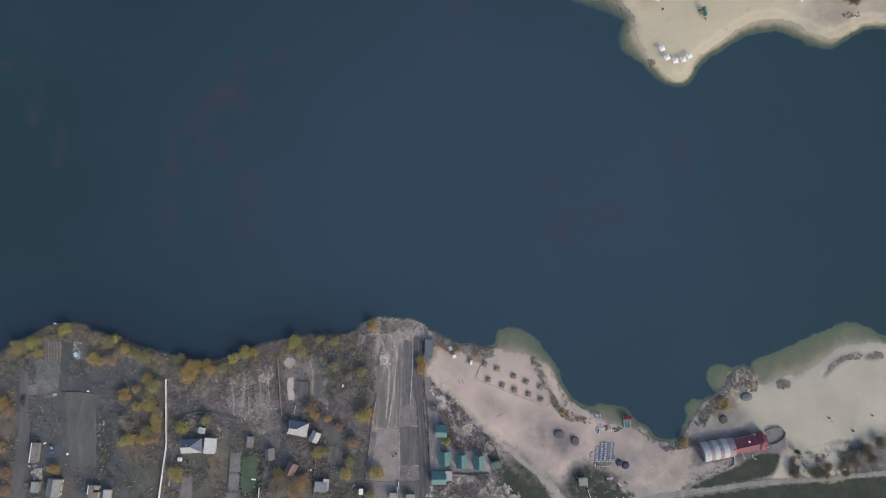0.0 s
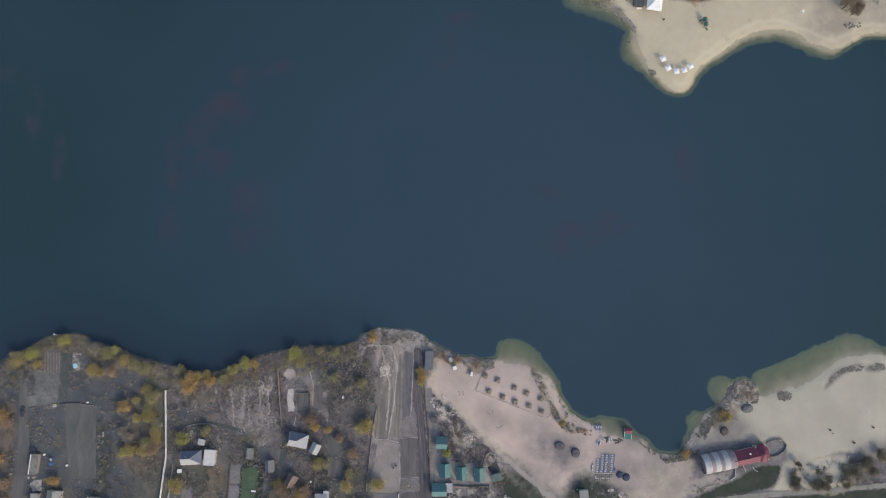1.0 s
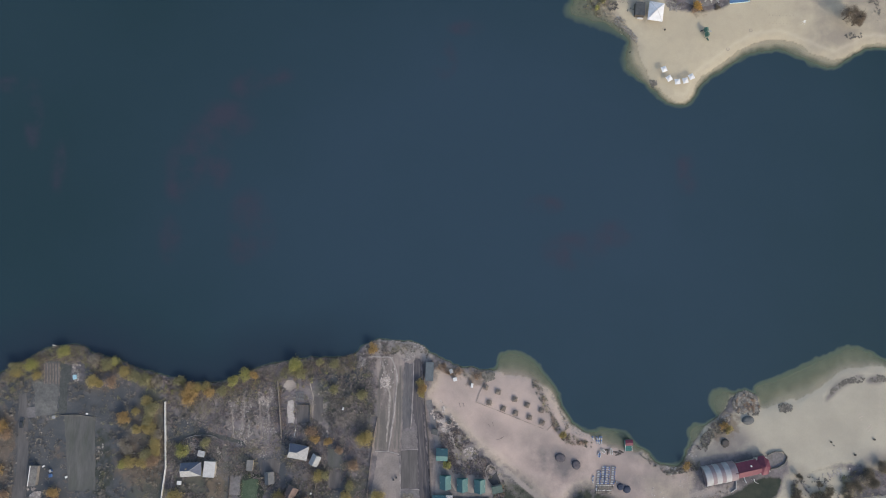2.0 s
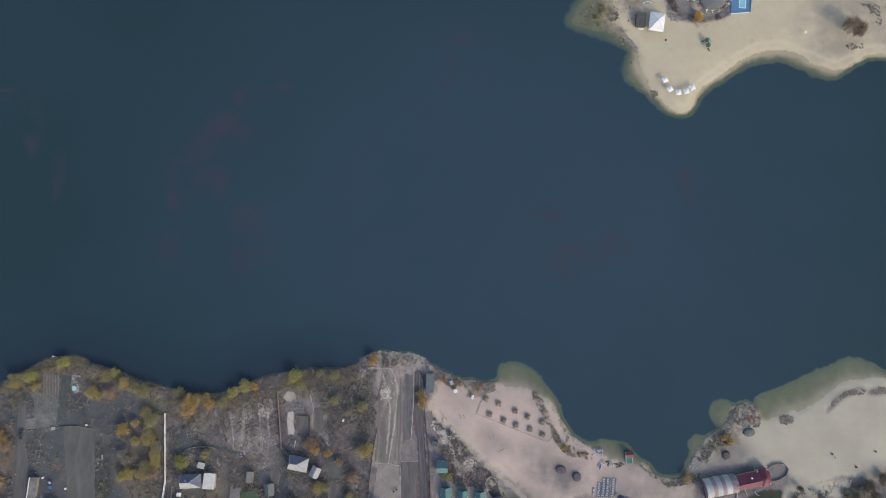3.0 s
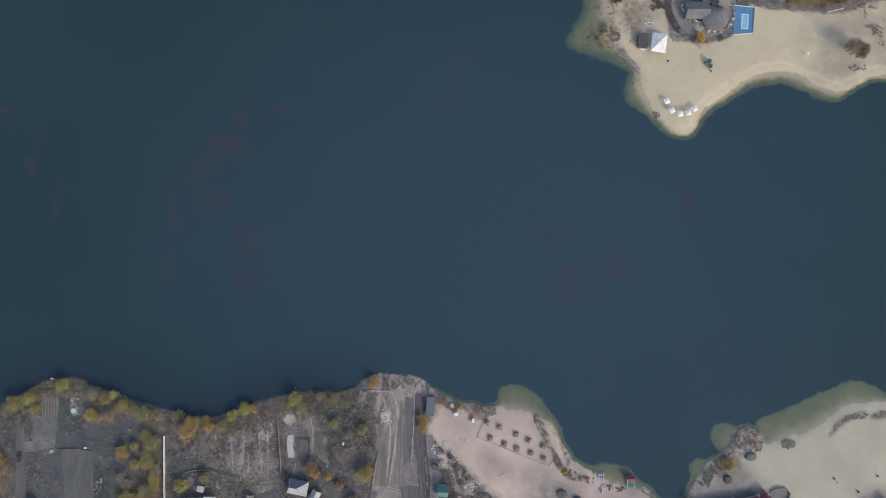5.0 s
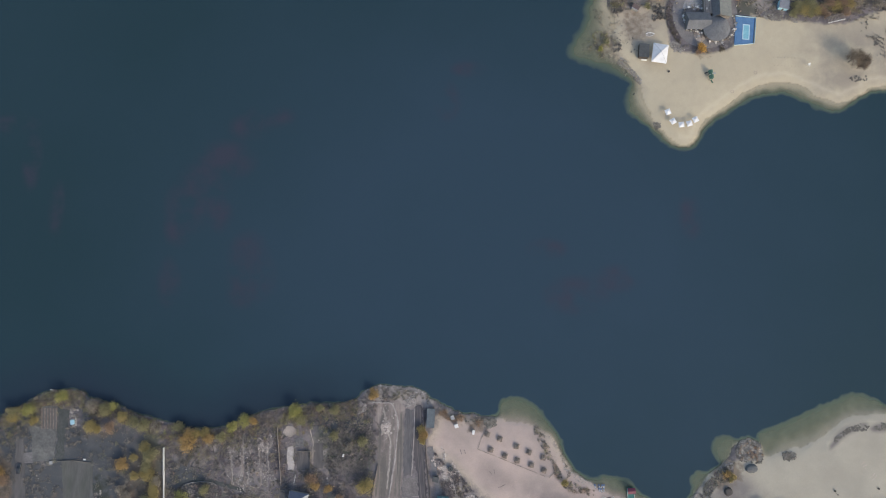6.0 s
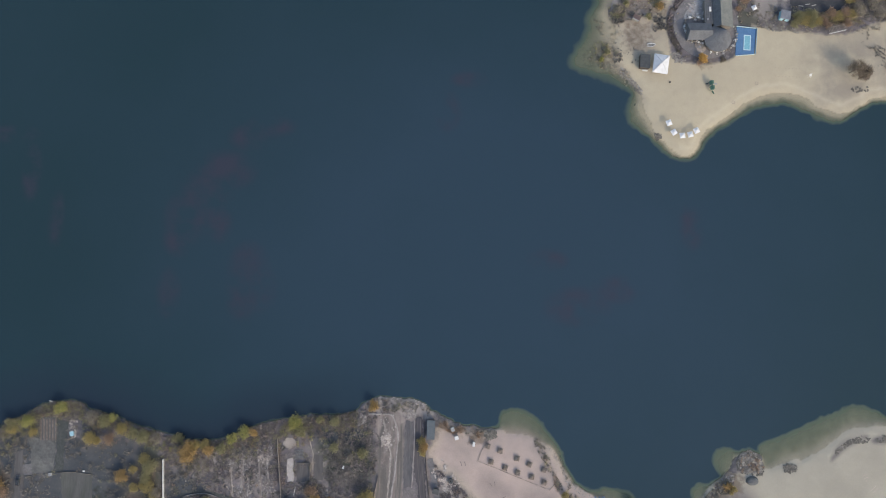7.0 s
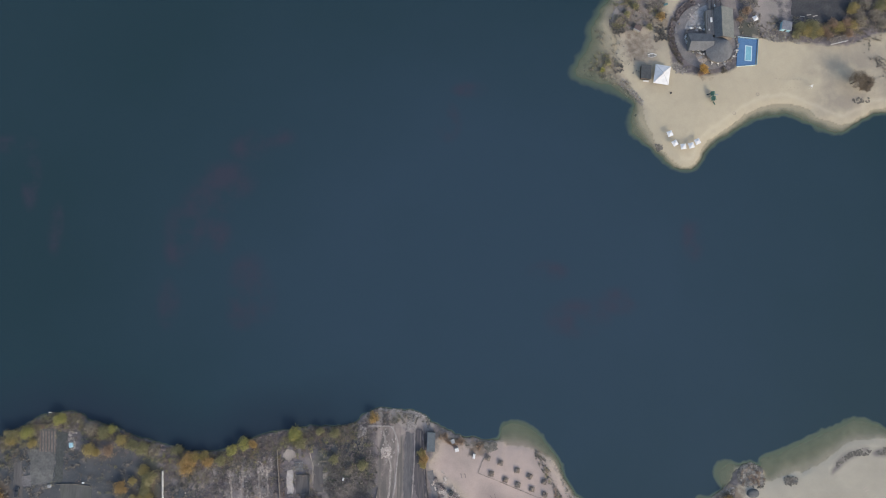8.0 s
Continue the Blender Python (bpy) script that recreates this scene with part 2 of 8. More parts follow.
TEAL_WALL = surface("teal_boards", (0.035, 0.13, 0.13), (0.05, 0.165, 0.16), 0.8, 0.7, 4.0)
WOOD = surface("weathered_wood", (0.185, 0.162, 0.143), (0.262, 0.235, 0.21), 0.7, 0.85, 5.0, vary="object")
DARK_WOOD = surface("dark_wood", (0.055, 0.048, 0.045), (0.09, 0.078, 0.07), 0.6, 0.85, 4.0)
THATCH_DARK = surface("dark_reed_thatch", (0.075, 0.068, 0.066), (0.12, 0.108, 0.102), 0.8, 0.95, 5.0, 0.6, stain=0.4)
GLASS = surface("dark_window_glass", (0.03, 0.04, 0.05), (0.04, 0.05, 0.06), 1.0, 0.08, 4.0, 0, gloss=0.6)
STEEL = surface("galvanised_steel", (0.38, 0.39, 0.40), (0.46, 0.46, 0.47), 0.8, 0.45, 4.0, 0.1, metal=0.6)
DARK_METAL = surface("dark_metal", (0.05, 0.055, 0.06), (0.08, 0.085, 0.09), 0.8, 0.5, 4.0, 0.1)
CARPAINT = surface("dark_car_paint", (0.03, 0.032, 0.038), (0.04, 0.042, 0.05), 0.5, 0.25, 4.0, 0, gloss=0.6)
RUBBER = surface("tyre_rubber", (0.025, 0.025, 0.025), (0.035, 0.035, 0.035), 1.0, 0.9, 4.0)
STONE = surface("grey_stone", (0.20, 0.185, 0.17), (0.31, 0.29, 0.265), 0.6, 0.9, 3.0, 0.5, vary="island")
WHITE_RUBBLE = surface("pale_plaster_rubble", (0.36, 0.315, 0.29), (0.46, 0.41, 0.38), 0.6, 0.9, 3.0, 0.5, vary="island")
RUBBLE = surface("light_rubble", (0.28, 0.252, 0.24), (0.38, 0.35, 0.335), 0.6, 0.9, 3.0, 0.5, vary="island")
DARK_STONE = surface("dark_wet_stone", (0.12, 0.112, 0.10), (0.20, 0.185, 0.165), 0.6, 0.9, 3.0, 0.5, vary="island")
POOL_DECK = surface("blue_pool_deck", (0.075, 0.165, 0.32), (0.095, 0.2, 0.37), 0.3, 0.7, 2.0, 0.1)
POOL_EDGE = surface("pale_blue_tile", (0.42, 0.58, 0.66), (0.50, 0.66, 0.72), 0.8, 0.4, 4.0, 0.1)
POOL_WATER = surface("pool_water", (0.19, 0.42, 0.52), (0.23, 0.48, 0.57), 0.5, 0.08, 2.0, 0.1, gloss=0.6)
SKYBLUE = surface("sky_blue_paint", (0.30, 0.50, 0.60), (0.36, 0.56, 0.66), 0.6, 0.6, 3.0, 0.1)
BLUE_PLASTIC = surface("blue_plastic", (0.06, 0.13, 0.32), (0.09, 0.18, 0.40), 0.8, 0.5, 4.0, 0.1, vary="object")
GREEN_PLASTIC = surface("green_plastic", (0.06, 0.135, 0.105), (0.08, 0.17, 0.13), 0.8, 0.5, 4.0, 0.1)
PEN_WOOD = surface("sandy_grey_boards", (0.27, 0.225, 0.20), (0.34, 0.29, 0.26), 0.7, 0.85, 5.0, vary="object")
DRIFTWOOD = surface("bleached_driftwood", (0.19, 0.165, 0.145), (0.27, 0.24, 0.215), 1.5, 0.9, 6.0, 0.4)
CONTAINER = surface("blue_grey_steel_sheet", (0.075, 0.095, 0.115), (0.11, 0.13, 0.15), 0.5, 0.6, 3.0, 0.1)
BARK = surface("bark", (0.10, 0.08, 0.065), (0.16, 0.13, 0.11), 2.0, 0.95, 8.0, 0.5)
TWIGS = surface("bare_twigs", (0.162, 0.139, 0.143), (0.232, 0.203, 0.207), 0.12, 0.95, 3.0, 0, vary="island")
TWIGS_PALE = surface("grey_dry_branches", (0.235, 0.207, 0.192), (0.345, 0.308, 0.285), 0.12, 0.95, 3.0, 0, vary="island")
TWIGS_DARK = surface("dark_brush", (0.14, 0.132, 0.124), (0.195, 0.182, 0.17), 0.12, 0.95, 3.0, 0, vary="island")
TWIGS_TAN = surface("tan_brushwood", (0.20, 0.18, 0.155), (0.275, 0.245, 0.21), 0.12, 0.95, 3.0, 0, vary="island")
STRAW_PALE = surface("bleached_beach_grass", (0.26, 0.237, 0.195), (0.33, 0.30, 0.25), 0.15, 0.95, 3.0, 0, vary="island")
STRAW = surface("dry_grass", (0.19, 0.178, 0.15), (0.25, 0.232, 0.195), 0.15, 0.95, 3.0, 0, vary="island")
LEAF = {
    "yellow": foliage("yellow_leaves", (0.325, 0.265, 0.12), (0.27, 0.23, 0.115)),
    "orange": foliage("orange_leaves", (0.36, 0.25, 0.11), (0.295, 0.215, 0.115)),
    "olive": foliage("olive_leaves", (0.21, 0.2, 0.118), (0.265, 0.245, 0.142)),
    "green": foliage("yellow_green_leaves", (0.25, 0.255, 0.10), (0.31, 0.29, 0.12)),
    "tan": foliage("faded_tan_leaves", (0.215, 0.19, 0.16), (0.265, 0.24, 0.205)),
    "rust": foliage("rusty_brown_leaves", (0.285, 0.205, 0.148), (0.24, 0.18, 0.138)),
    "amber": foliage("amber_leaves", (0.46, 0.29, 0.085), (0.39, 0.255, 0.09)),
    "brown": foliage("thin_brown_leaves", (0.165, 0.137, 0.108), (0.21, 0.175, 0.14)),
    "dark": foliage("dull_brown_leaves", (0.118, 0.106, 0.086), (0.155, 0.138, 0.112)),
}

# ---- plan helpers ----


def grain2(x, y, size, seed):
    """Smooth value noise, -1 to 1, with that wave length in metres."""
    rng = np.random.default_rng(seed)
    lattice = rng.uniform(-1, 1, (256, 256))
    u, v = np.asarray(x, float) / size, np.asarray(y, float) / size
    i, j = np.floor(u).astype(int), np.floor(v).astype(int)
    fx, fy = u - i, v - j
    fx, fy = fx * fx * (3 - 2 * fx), fy * fy * (3 - 2 * fy)
    i0, i1, j0, j1 = i % 256, (i + 1) % 256, j % 256, (j + 1) % 256
    return (lattice[i0, j0] * (1 - fx) + lattice[i1, j0] * fx) * (1 - fy) + (lattice[i0, j1] * (1 - fx) + lattice[i1, j1] * fx) * fy


def rounded(points, steps=5, closed=False):
    """A smooth line through the points."""
    p = np.array(points, float)
    q = np.vstack([p[-1], p, p[0], p[1]]) if closed else np.vstack([p[0], p, p[-1]])
    out = []
    for a, b, c, d in zip(q, q[1:], q[2:], q[3:]):
        for s in np.linspace(0, 1, steps, endpoint=False):
            out.append(0.5 * (2 * b + (c - a) * s + (2 * a - 5 * b + 4 * c - d) * s**2 + (3 * b - a - 3 * c + d) * s**3))
    if not closed:
        out.append(p[-1])
    return np.array(out)


def inside(x, y, poly):
    hit = np.zeros(np.shape(x), bool)
    for (x0, y0), (x1, y1) in zip(poly, np.roll(poly, -1, 0)):
        if y0 != y1:
            hit ^= ((y0 > y) != (y1 > y)) & (x < (x1 - x0) * (y - y0) / (y1 - y0) + x0)
    return hit


def distance(x, y, line, closed=True):
    """Distance from a polygon's outline, positive inside it."""
    near = np.full(np.shape(x), 1e9)
    ends = np.roll(line, -1, 0) if closed else line[1:]
    for (x0, y0), (x1, y1) in zip(line, ends):
        dx, dy = x1 - x0, y1 - y0
        s = np.clip(((x - x0) * dx + (y - y0) * dy) / max(dx * dx + dy * dy, 1e-9), 0, 1)
        near = np.minimum(near, (x - x0 - s * dx) ** 2 + (y - y0 - s * dy) ** 2)
    near = np.sqrt(near)
    return np.where(inside(x, y, line), near, -near) if closed else near


# Shores, west to east: the village bank, the town beach, the bay and the east beach.
BANK = [(-229.3, -20.7), (-219.0, -16.0), (-211.2, -13.3), (-204.7, -10.1), (-195.7, -5.4), (-186.6, -0.6), (-173.2, -0.0), (-165.6, -4.3), (-155.3, -5.9), (-144.3, -10.7), (-130.7, -14.6), (-118.6, -17.3), (-108.4, -17.2), (-100.7, -15.4),
        (-92.1, -11.2), (-82.8, -8.8), (-74.3, -7.5), (-62.8, -5.6), (-49.4, -5.4), (-42.7, -3.2), (-39.6, 0.2), (-32.6, 2.6), (-22.7, 2.6), (-13.8, 0.8), (-8.7, -1.9), (-3.9, -4.8), (3.3, -8.3), (16.1, -10.9)]
BEACH = [(24.1, -12.2), (32.6, -13.8), (40.5, -15.4), (47.9, -20.6), (52.5, -28.2), (55.3, -33.9), (59.9, -37.8), (65.9, -40.8), (70.1, -42.9), (75.8, -46.0), (82.5, -48.3), (89.3, -48.5)]
BAY = [(95.0, -51.6), (100.0, -55.1), (107.4, -55.1), (111.3, -49.5), (114.7, -43.4), (121.4, -35.7), (128.4, -31.0), (133.0, -24.2), (140.1, -20.6), (144.7, -23.2), (147.0, -28.4)]
EAST = [(155.6, -26.0), (164.2, -23.7), (172.3, -20.6), (178.5, -15.6), (186.3, -10.9), (195.7, -9.0), (207.5, -10.1), (225.8, -13.2), (246.5, -17.9)]
BEACH_SHELF = [(22.5, -10.6), (25.2, -5.3), (30.9, -3.0), (37.5, -5.1), (43.0, -9.0), (48.0, -15.9), (51.9, -21.1), (54.3, -29.5), (59.2, -36.5), (66.5, -39.8), (73.3, -38.5), (83.0, -40.3), (89.4, -46.5)]
BAY_SHELF = [(95.0, -51.1), (100.6, -54.6), (106.9, -54.4), (111.4, -46.5), (112.4, -42.6), (112.5, -38.5), (115.3, -36.4), (118.9, -36.9), (122.9, -35.9), (126.0, -33.1), (125.3, -30.7), (122.6, -26.1), (123.9, -22.2), (126.9, -20.3), (131.1, -20.1), (135.3, -21.6), (138.8, -20.1), (141.9, -21.1), (144.9, -23.7)]
EAST_SHELF = [(145.5, -18.0), (156.9, -14.0), (165.7, -9.6), (173.3, -6.4), (181.5, -3.7), (191.0, -0.3), (200.1, -3.5), (210.3, -8.5), (226.0, -10.6), (246.7, -15.3)]
POINT = [(87.6, 222.9), (85.3, 209.3), (82.2, 201.1), (79.2, 192.1), (82.3, 180.9), (80.4, 171.5), (83.3, 163.3), (90.7, 157.5), (94.3, 148.9), (95.8, 141.7), (100.0, 133.2), (103.7, 127.2), (109.8, 121.0), (115.5, 118.8),
         (120.6, 121.7), (124.2, 129.6), (133.9, 137.1), (145.4, 145.2), (154.0, 149.3), (165.8, 151.1), (175.7, 148.0), (182.9, 143.8), (192.4, 140.4), (202.4, 144.5), (208.2, 148.0), (218.1, 149.2), (240.2, 147.1)]
POINT_SHELF = [(85.6, 222.9), (81.6, 209.2), (76.5, 200.2), (71.2, 191.2), (68.7, 179.3), (61.7, 166.6), (71.2, 162.0), (82.3, 158.0), (91.1, 151.2), (88.6, 141.6), (91.7, 133.4), (99.0, 128.3), (104.3, 122.1), (111.1, 117.9), (117.1, 117.7),
               (122.2, 121.1), (127.0, 129.1), (136.6, 135.4), (146.7, 142.1), (155.1, 144.4), (166.3, 145.4), (175.3, 141.7), (182.8, 137.8), (190.8, 136.7), (202.3, 143.1), (208.2, 146.8), (217.9, 146.9), (239.9, 143.6)]
FAR_SOUTH, FAR_NORTH = [(900, -60), (4200, -60), (4200, -4200), (-4200, -4200), (-4200, -30), (-900, -30)], [(600, 160), (4200, 160), (4200, 4200), (-400, 4200), (-20, 900), (60, 330)]
south = np.vstack([rounded(BANK + BEACH + BAY + EAST), FAR_SOUTH])
south_shelf = np.vstack([rounded(BANK + BEACH_SHELF + BAY_SHELF + EAST_SHELF), FAR_SOUTH])
north = np.vstack([rounded(POINT), FAR_NORTH])
north_shelf = np.vstack([rounded(POINT_SHELF), FAR_NORTH])

# ---- the ground: one sheet with the lake bed in it ----
far = np.cumsum(1.35 ** np.arange(19) * 4.0)
xs = np.concatenate([-258 - far[::-1], np.arange(-258, 258.1, 0.75), 258 + far])
ys = np.concatenate([-102 - far[::-1], np.arange(-102, 232.1, 0.75), 232 + far])
GX, GY = np.meshgrid(xs, ys)
wx = GX + 0.7 * grain2(GX, GY, 4.0, 1) + 0.4 * grain2(GX, GY, 1.7, 2)
wy = GY + 0.7 * grain2(GX, GY, 4.0, 3) + 0.4 * grain2(GX, GY, 1.7, 4)
land = np.maximum(distance(wx, wy, south), distance(wx, wy, north))
shelf = np.maximum(distance(wx, wy, south_shelf), distance(wx, wy, north_shelf))
shelf = np.maximum(shelf, land)
dry = 0.75 * (1 - np.exp(-np.maximum(land, 0) / 4.0))
under = np.maximum(-land, 0)
on_shelf = under / (under + np.maximum(shelf, 0) + 0.4)
lee = np.clip((np.array((92.8, 204.8))[0] - GX) / 8, 0, 1) * (GY > 60)
on_shelf = on_shelf * (1 - 0.15 * lee)
bed = np.where(GY > 60, -0.03 - 0.8 * on_shelf**1.8 - np.clip(-shelf, 0, 6) * (1.3 - 0.7 * lee), -0.03 - 0.8 * on_shelf ** np.where((GX > 105) & (GX < 132), 0.4, 0.85) - np.clip(-shelf, 0, 6) * 1.7)
steep = np.clip((np.array((24.1, -7.5))[0] - GX) / 6, 0, 1) * (GY < 60)
bed = bed - 3.0 * np.clip(under / 0.8, 0, 1) * steep
GZ = np.where(land > 0, dry - 0.12 * np.exp(-np.maximum(land, 0) / 0.6), bed) + 0.05 * grain2(GX, GY, 2.3, 5) * (land > 1)


def height(x, y):
    """The ground's height there."""
    i = int(np.clip(np.searchsorted(xs, x) - 1, 0, len(xs) - 2))
    j = int(np.clip(np.searchsorted(ys, y) - 1, 0, len(ys) - 2))
    u, v = (x - xs[i]) / (xs[i + 1] - xs[i]), (y - ys[j]) / (ys[j + 1] - ys[j])
    return float((GZ[j, i] * (1 - u) + GZ[j, i + 1] * u) * (1 - v) + (GZ[j + 1, i] * (1 - u) + GZ[j + 1, i + 1] * u) * v)


def sheet(name, x, y, z, keep, masks, material):
    """A mesh on the grid, of the cells named by keep, with masks as point attributes."""
    rows, cols = x.shape
    k = np.arange(rows * cols).reshape(rows, cols)
    quads = np.stack([k[:-1, :-1], k[:-1, 1:], k[1:, 1:], k[1:, :-1]], -1)[keep]
    used = np.unique(quads)
    lookup = np.zeros(rows * cols, int)
    lookup[used] = np.arange(len(used))
    me = bpy.data.meshes.new(name)
    me.vertices.add(len(used)), me.loops.add(quads.size), me.polygons.add(len(quads))
    me.vertices.foreach_set("co", np.stack([x, y, z], -1).reshape(-1, 3)[used].ravel())
    me.loops.foreach_set("vertex_index", lookup[quads].ravel())
    me.polygons.foreach_set("loop_start", np.arange(len(quads)) * 4)
    me.polygons.foreach_set("use_smooth", np.ones(len(quads), bool))
    me.update(calc_edges=True)
    for key, values in masks.items():
        me.attributes.new(key, "FLOAT", "POINT").data.foreach_set("value", values.ravel()[used].astype(np.float32))
    me.materials.append(material)
    return new(name, me)


def zone(points, soft=1.5, closed_round=True):
    """1 inside a rounded zone, 0 outside, soft metres to either side of the edge."""
    line = rounded(points, 4, True) if closed_round else np.array(points, float)
    d = np.full(GX.shape, -1e3)
    lo, hi = line.min(0) - 8, line.max(0) + 8
    near = (GX > lo[0]) & (GX < hi[0]) & (GY > lo[1]) & (GY < hi[1])
    d[near] = distance(GX[near], GY[near], line)
    return np.clip(0.5 + d / (2 * soft), 0, 1)


def trail(points, wide):
    """1 along a worn line, fading out to both sides."""
    line = rounded(points, 4)
    lo, hi = line.min(0) - wide - 1, line.max(0) + wide + 1
    near = (GX > lo[0]) & (GX < hi[0]) & (GY > lo[1]) & (GY < hi[1])
    d = np.full(GX.shape, 1e3)
    d[near] = distance(GX[near], GY[near], line, False)
    return np.clip(1.2 - d / wide, 0, 1)


SANDS = []
SANDS.append(zone([(-10.0, -23.8), (-6.8, -18.0), (-3.6, -9.1), (2.8, -10.6), (16.1, -13.3), (24.1, -10.6), (40.1, -12.7), (51.8, -25.8), (58.2, -34.9), (71.2, -40.8), (84.2, -45.2), (97.0, -52.9), (108.7, -55.4), (113.7, -59.2), (110.7, -68.0),
          (107.8, -74.8), (93.6, -74.8), (82.7, -72.4), (75.6, -67.8), (65.3, -63.0), (58.0, -65.8), (52.6, -73.1), (48.2, -71.9), (36.6, -62.3), (23.7, -52.9), (11.9, -43.5), (2.7, -33.7), (-4.7, -29.0)], 4.5))
SANDS.append(zone([(111.4, -52.8), (117.1, -41.3), (124.1, -33.6), (146.8, -27.1), (172.5, -18.0), (189.2, -7.4), (226.5, -4.8), (226.9, -59.1), (201.1, -56.6), (185.7, -53.5), (172.5, -56.6), (158.0, -59.2), (154.6, -51.5), (136.4, -49.0), (120.6, -51.6)], 2.5))
SANDS.append(np.maximum(0.8 * zone([(158.0, -57.0), (180.1, -53.9), (185.0, -57.7), (184.0, -70.6), (162.3, -71.1), (157.4, -62.8)], 3.5), 0.7 * zone([(147.3, -70.9), (150.6, -68.6), (153.0, -62.8), (154.8, -58.0), (158.4, -58.5), (158.7, -71.6)], 1.5)))
SANDS.append(zone([(83.9, 186.8), (99.6, 192.9), (107.1, 204.9), (110.3, 217.0), (119.0, 220.1), (115.7, 206.5), (108.1, 192.9), (109.0, 178.1), (112.8, 167.0), (138.1, 167.2), (150.2, 184.3), (153.0, 185.5), (175.4, 182.2), (198.0, 181.7), (215.3, 187.8), (249.3, 188.0), (244.8, 135.6),
          (189.3, 135.2), (166.3, 145.1), (139.5, 136.3), (122.1, 117.7), (108.3, 117.6), (92.3, 134.5), (84.6, 160.4), (67.9, 166.1), (76.9, 189.7)], 2.0))
BEACH_TRACK = [(24.0, -54.0), (30.1, -59.3), (41.7, -68.9), (50.7, -77.4), (57.5, -85.6)]
PALES = [trail(BEACH_TRACK, 1.6)]
PALES.append(0.42 * zone([(-74.2, -20.6), (-50.3, -20.1), (-42.1, -38.8), (-49.9, -42.6), (-72.3, -42.6)], 6.0))
PALES.append(0.5 * zone([(-127.4, -21.9), (-106.3, -18.0), (-102.8, -37.5), (-117.5, -34.9), (-127.3, -33.6)], 6.0))
PALES.append(0.8 * zone([(108.2, -66.8), (117.4, -64.3), (133.1, -62.2), (133.4, -65.8), (119.7, -70.8), (107.8, -74.8)], 2.0))
PALES.append(zone([(-40.1, 0.5), (-32.6, 2.6), (-22.7, 2.6), (-13.3, 0.8), (-6.6, -4.8), (-11.9, -7.5), (-24.0, -4.8), (-33.3, -7.5)], 2.0))
PALES.append(0.72 * zone([(-6.5, -29.8), (0.1, -31.1), (11.9, -44.0), (28.8, -59.3), (36.5, -69.4), (28.7, -71.9), (18.4, -59.3), (2.7, -56.8), (-3.9, -44.0)], 6.0))
PALES.append(zone([(79.6, 210.7), (88.9, 216.8), (119.1, 223.1), (110.5, 195.9), (99.5, 189.9), (83.8, 186.2)], 4.0))
PALES.append(0.4 * zone([(199.3, 201.1), (217.1, 211.7), (234.2, 211.9), (231.1, 173.2), (212.3, 184.8), (202.7, 189.2)], 5.0))
PALES.append(0.45 * zone([(153.2, 217.3), (171.2, 217.4), (170.0, 196.4), (170.0, 185.7), (153.6, 186.1)], 3.0))
PALES.append(zone([(39.2, -65.6), (44.4, -66.9), (54.5, -79.4), (58.3, -83.1), (50.6, -83.1)], 1.0))
PALES.append(zone([(-18.7, 3.2), (-10.1, 0.5), (-6.6, -4.8), (-13.3, -6.4), (-24.0, -4.8)], 2.0))
PALES.append(0.42 * zone([(-103.6, -24.6), (-82.4, -20.7), (-79.3, -33.7), (-81.5, -49.2), (-102.8, -44.1)], 5.0))
PALES.append(zone([(-6.5, -51.7), (2.7, -55.5), (18.4, -59.3), (19.9, -68.1), (-5.2, -68.4)], 2.5))
PALES.append(zone([(18.3, -71.9), (33.9, -74.4), (36.3, -81.9), (2.6, -82.0), (2.7, -74.5)], 4.0))
PALES.append(0.3 * zone([(-197.2, -20.7), (-181.9, -18.1), (-180.3, -33.8), (-193.5, -35.1)], 1.5))
PALES.append(zone([(86.0, -69.3), (107.8, -74.8), (109.0, -78.1), (80.4, -81.9), (75.4, -74.4)], 3.0))
PALES.append(zone([(154.2, 208.3), (165.2, 200.8), (158.8, 187.4), (152.0, 193.3)], 3.0))
GRASSES = []
GRASSES.append(0.8 * zone([(28.7, -62.2), (35.2, -68.0), (41.5, -74.7), (45.3, -81.7), (29.8, -81.7), (23.4, -71.8), (23.0, -64.2)], 4.0))
GRASSES.append(0.62 * zone([(57.8, -65.7), (65.1, -64.2), (79.3, -68.7), (80.7, -80.2), (54.9, -80.2)], 4.0))
GRASSES.append(0.8 * zone([(67.7, -71.9), (76.7, -73.9), (85.7, -78.1), (82.9, -84.3), (67.3, -84.4)], 3.0))
GRASSES.append(0.58 * zone([(27.7, -60.7), (33.9, -62.2), (40.4, -65.7), (45.3, -70.7), (43.6, -74.7), (35.1, -73.7), (28.7, -68.7)], 3.0))
GRASSES.append(0.6 * zone([(24.9, -60.6), (39.2, -64.3), (50.7, -76.4), (54.4, -83.1), (29.8, -83.2), (35.2, -73.2)], 4.0))
GRASSES.append(0.65 * zone([(69.6, -71.2), (78.0, -70.2), (80.9, -74.7), (79.7, -81.7), (67.3, -81.7), (66.9, -75.5)], 3.0))
GRASSES.append(zone([(101.0, -83.1), (124.5, -77.6), (158.4, -73.3), (202.1, -70.0), (231.2, -69.2), (228.4, -98.9), (100.3, -99.1)], 1.2))
GRASSES.append(zone([(112.2, -75.3), (121.0, -70.8), (134.2, -65.2), (145.0, -59.7), (153.5, -60.7), (150.4, -68.0), (145.7, -70.0), (124.7, -74.3)], 1.5))
GRASSES.append(zone([(-94.8, -59.9), (-85.4, -59.4), (-85.3, -78.3), (-94.9, -78.3)], 1.5))
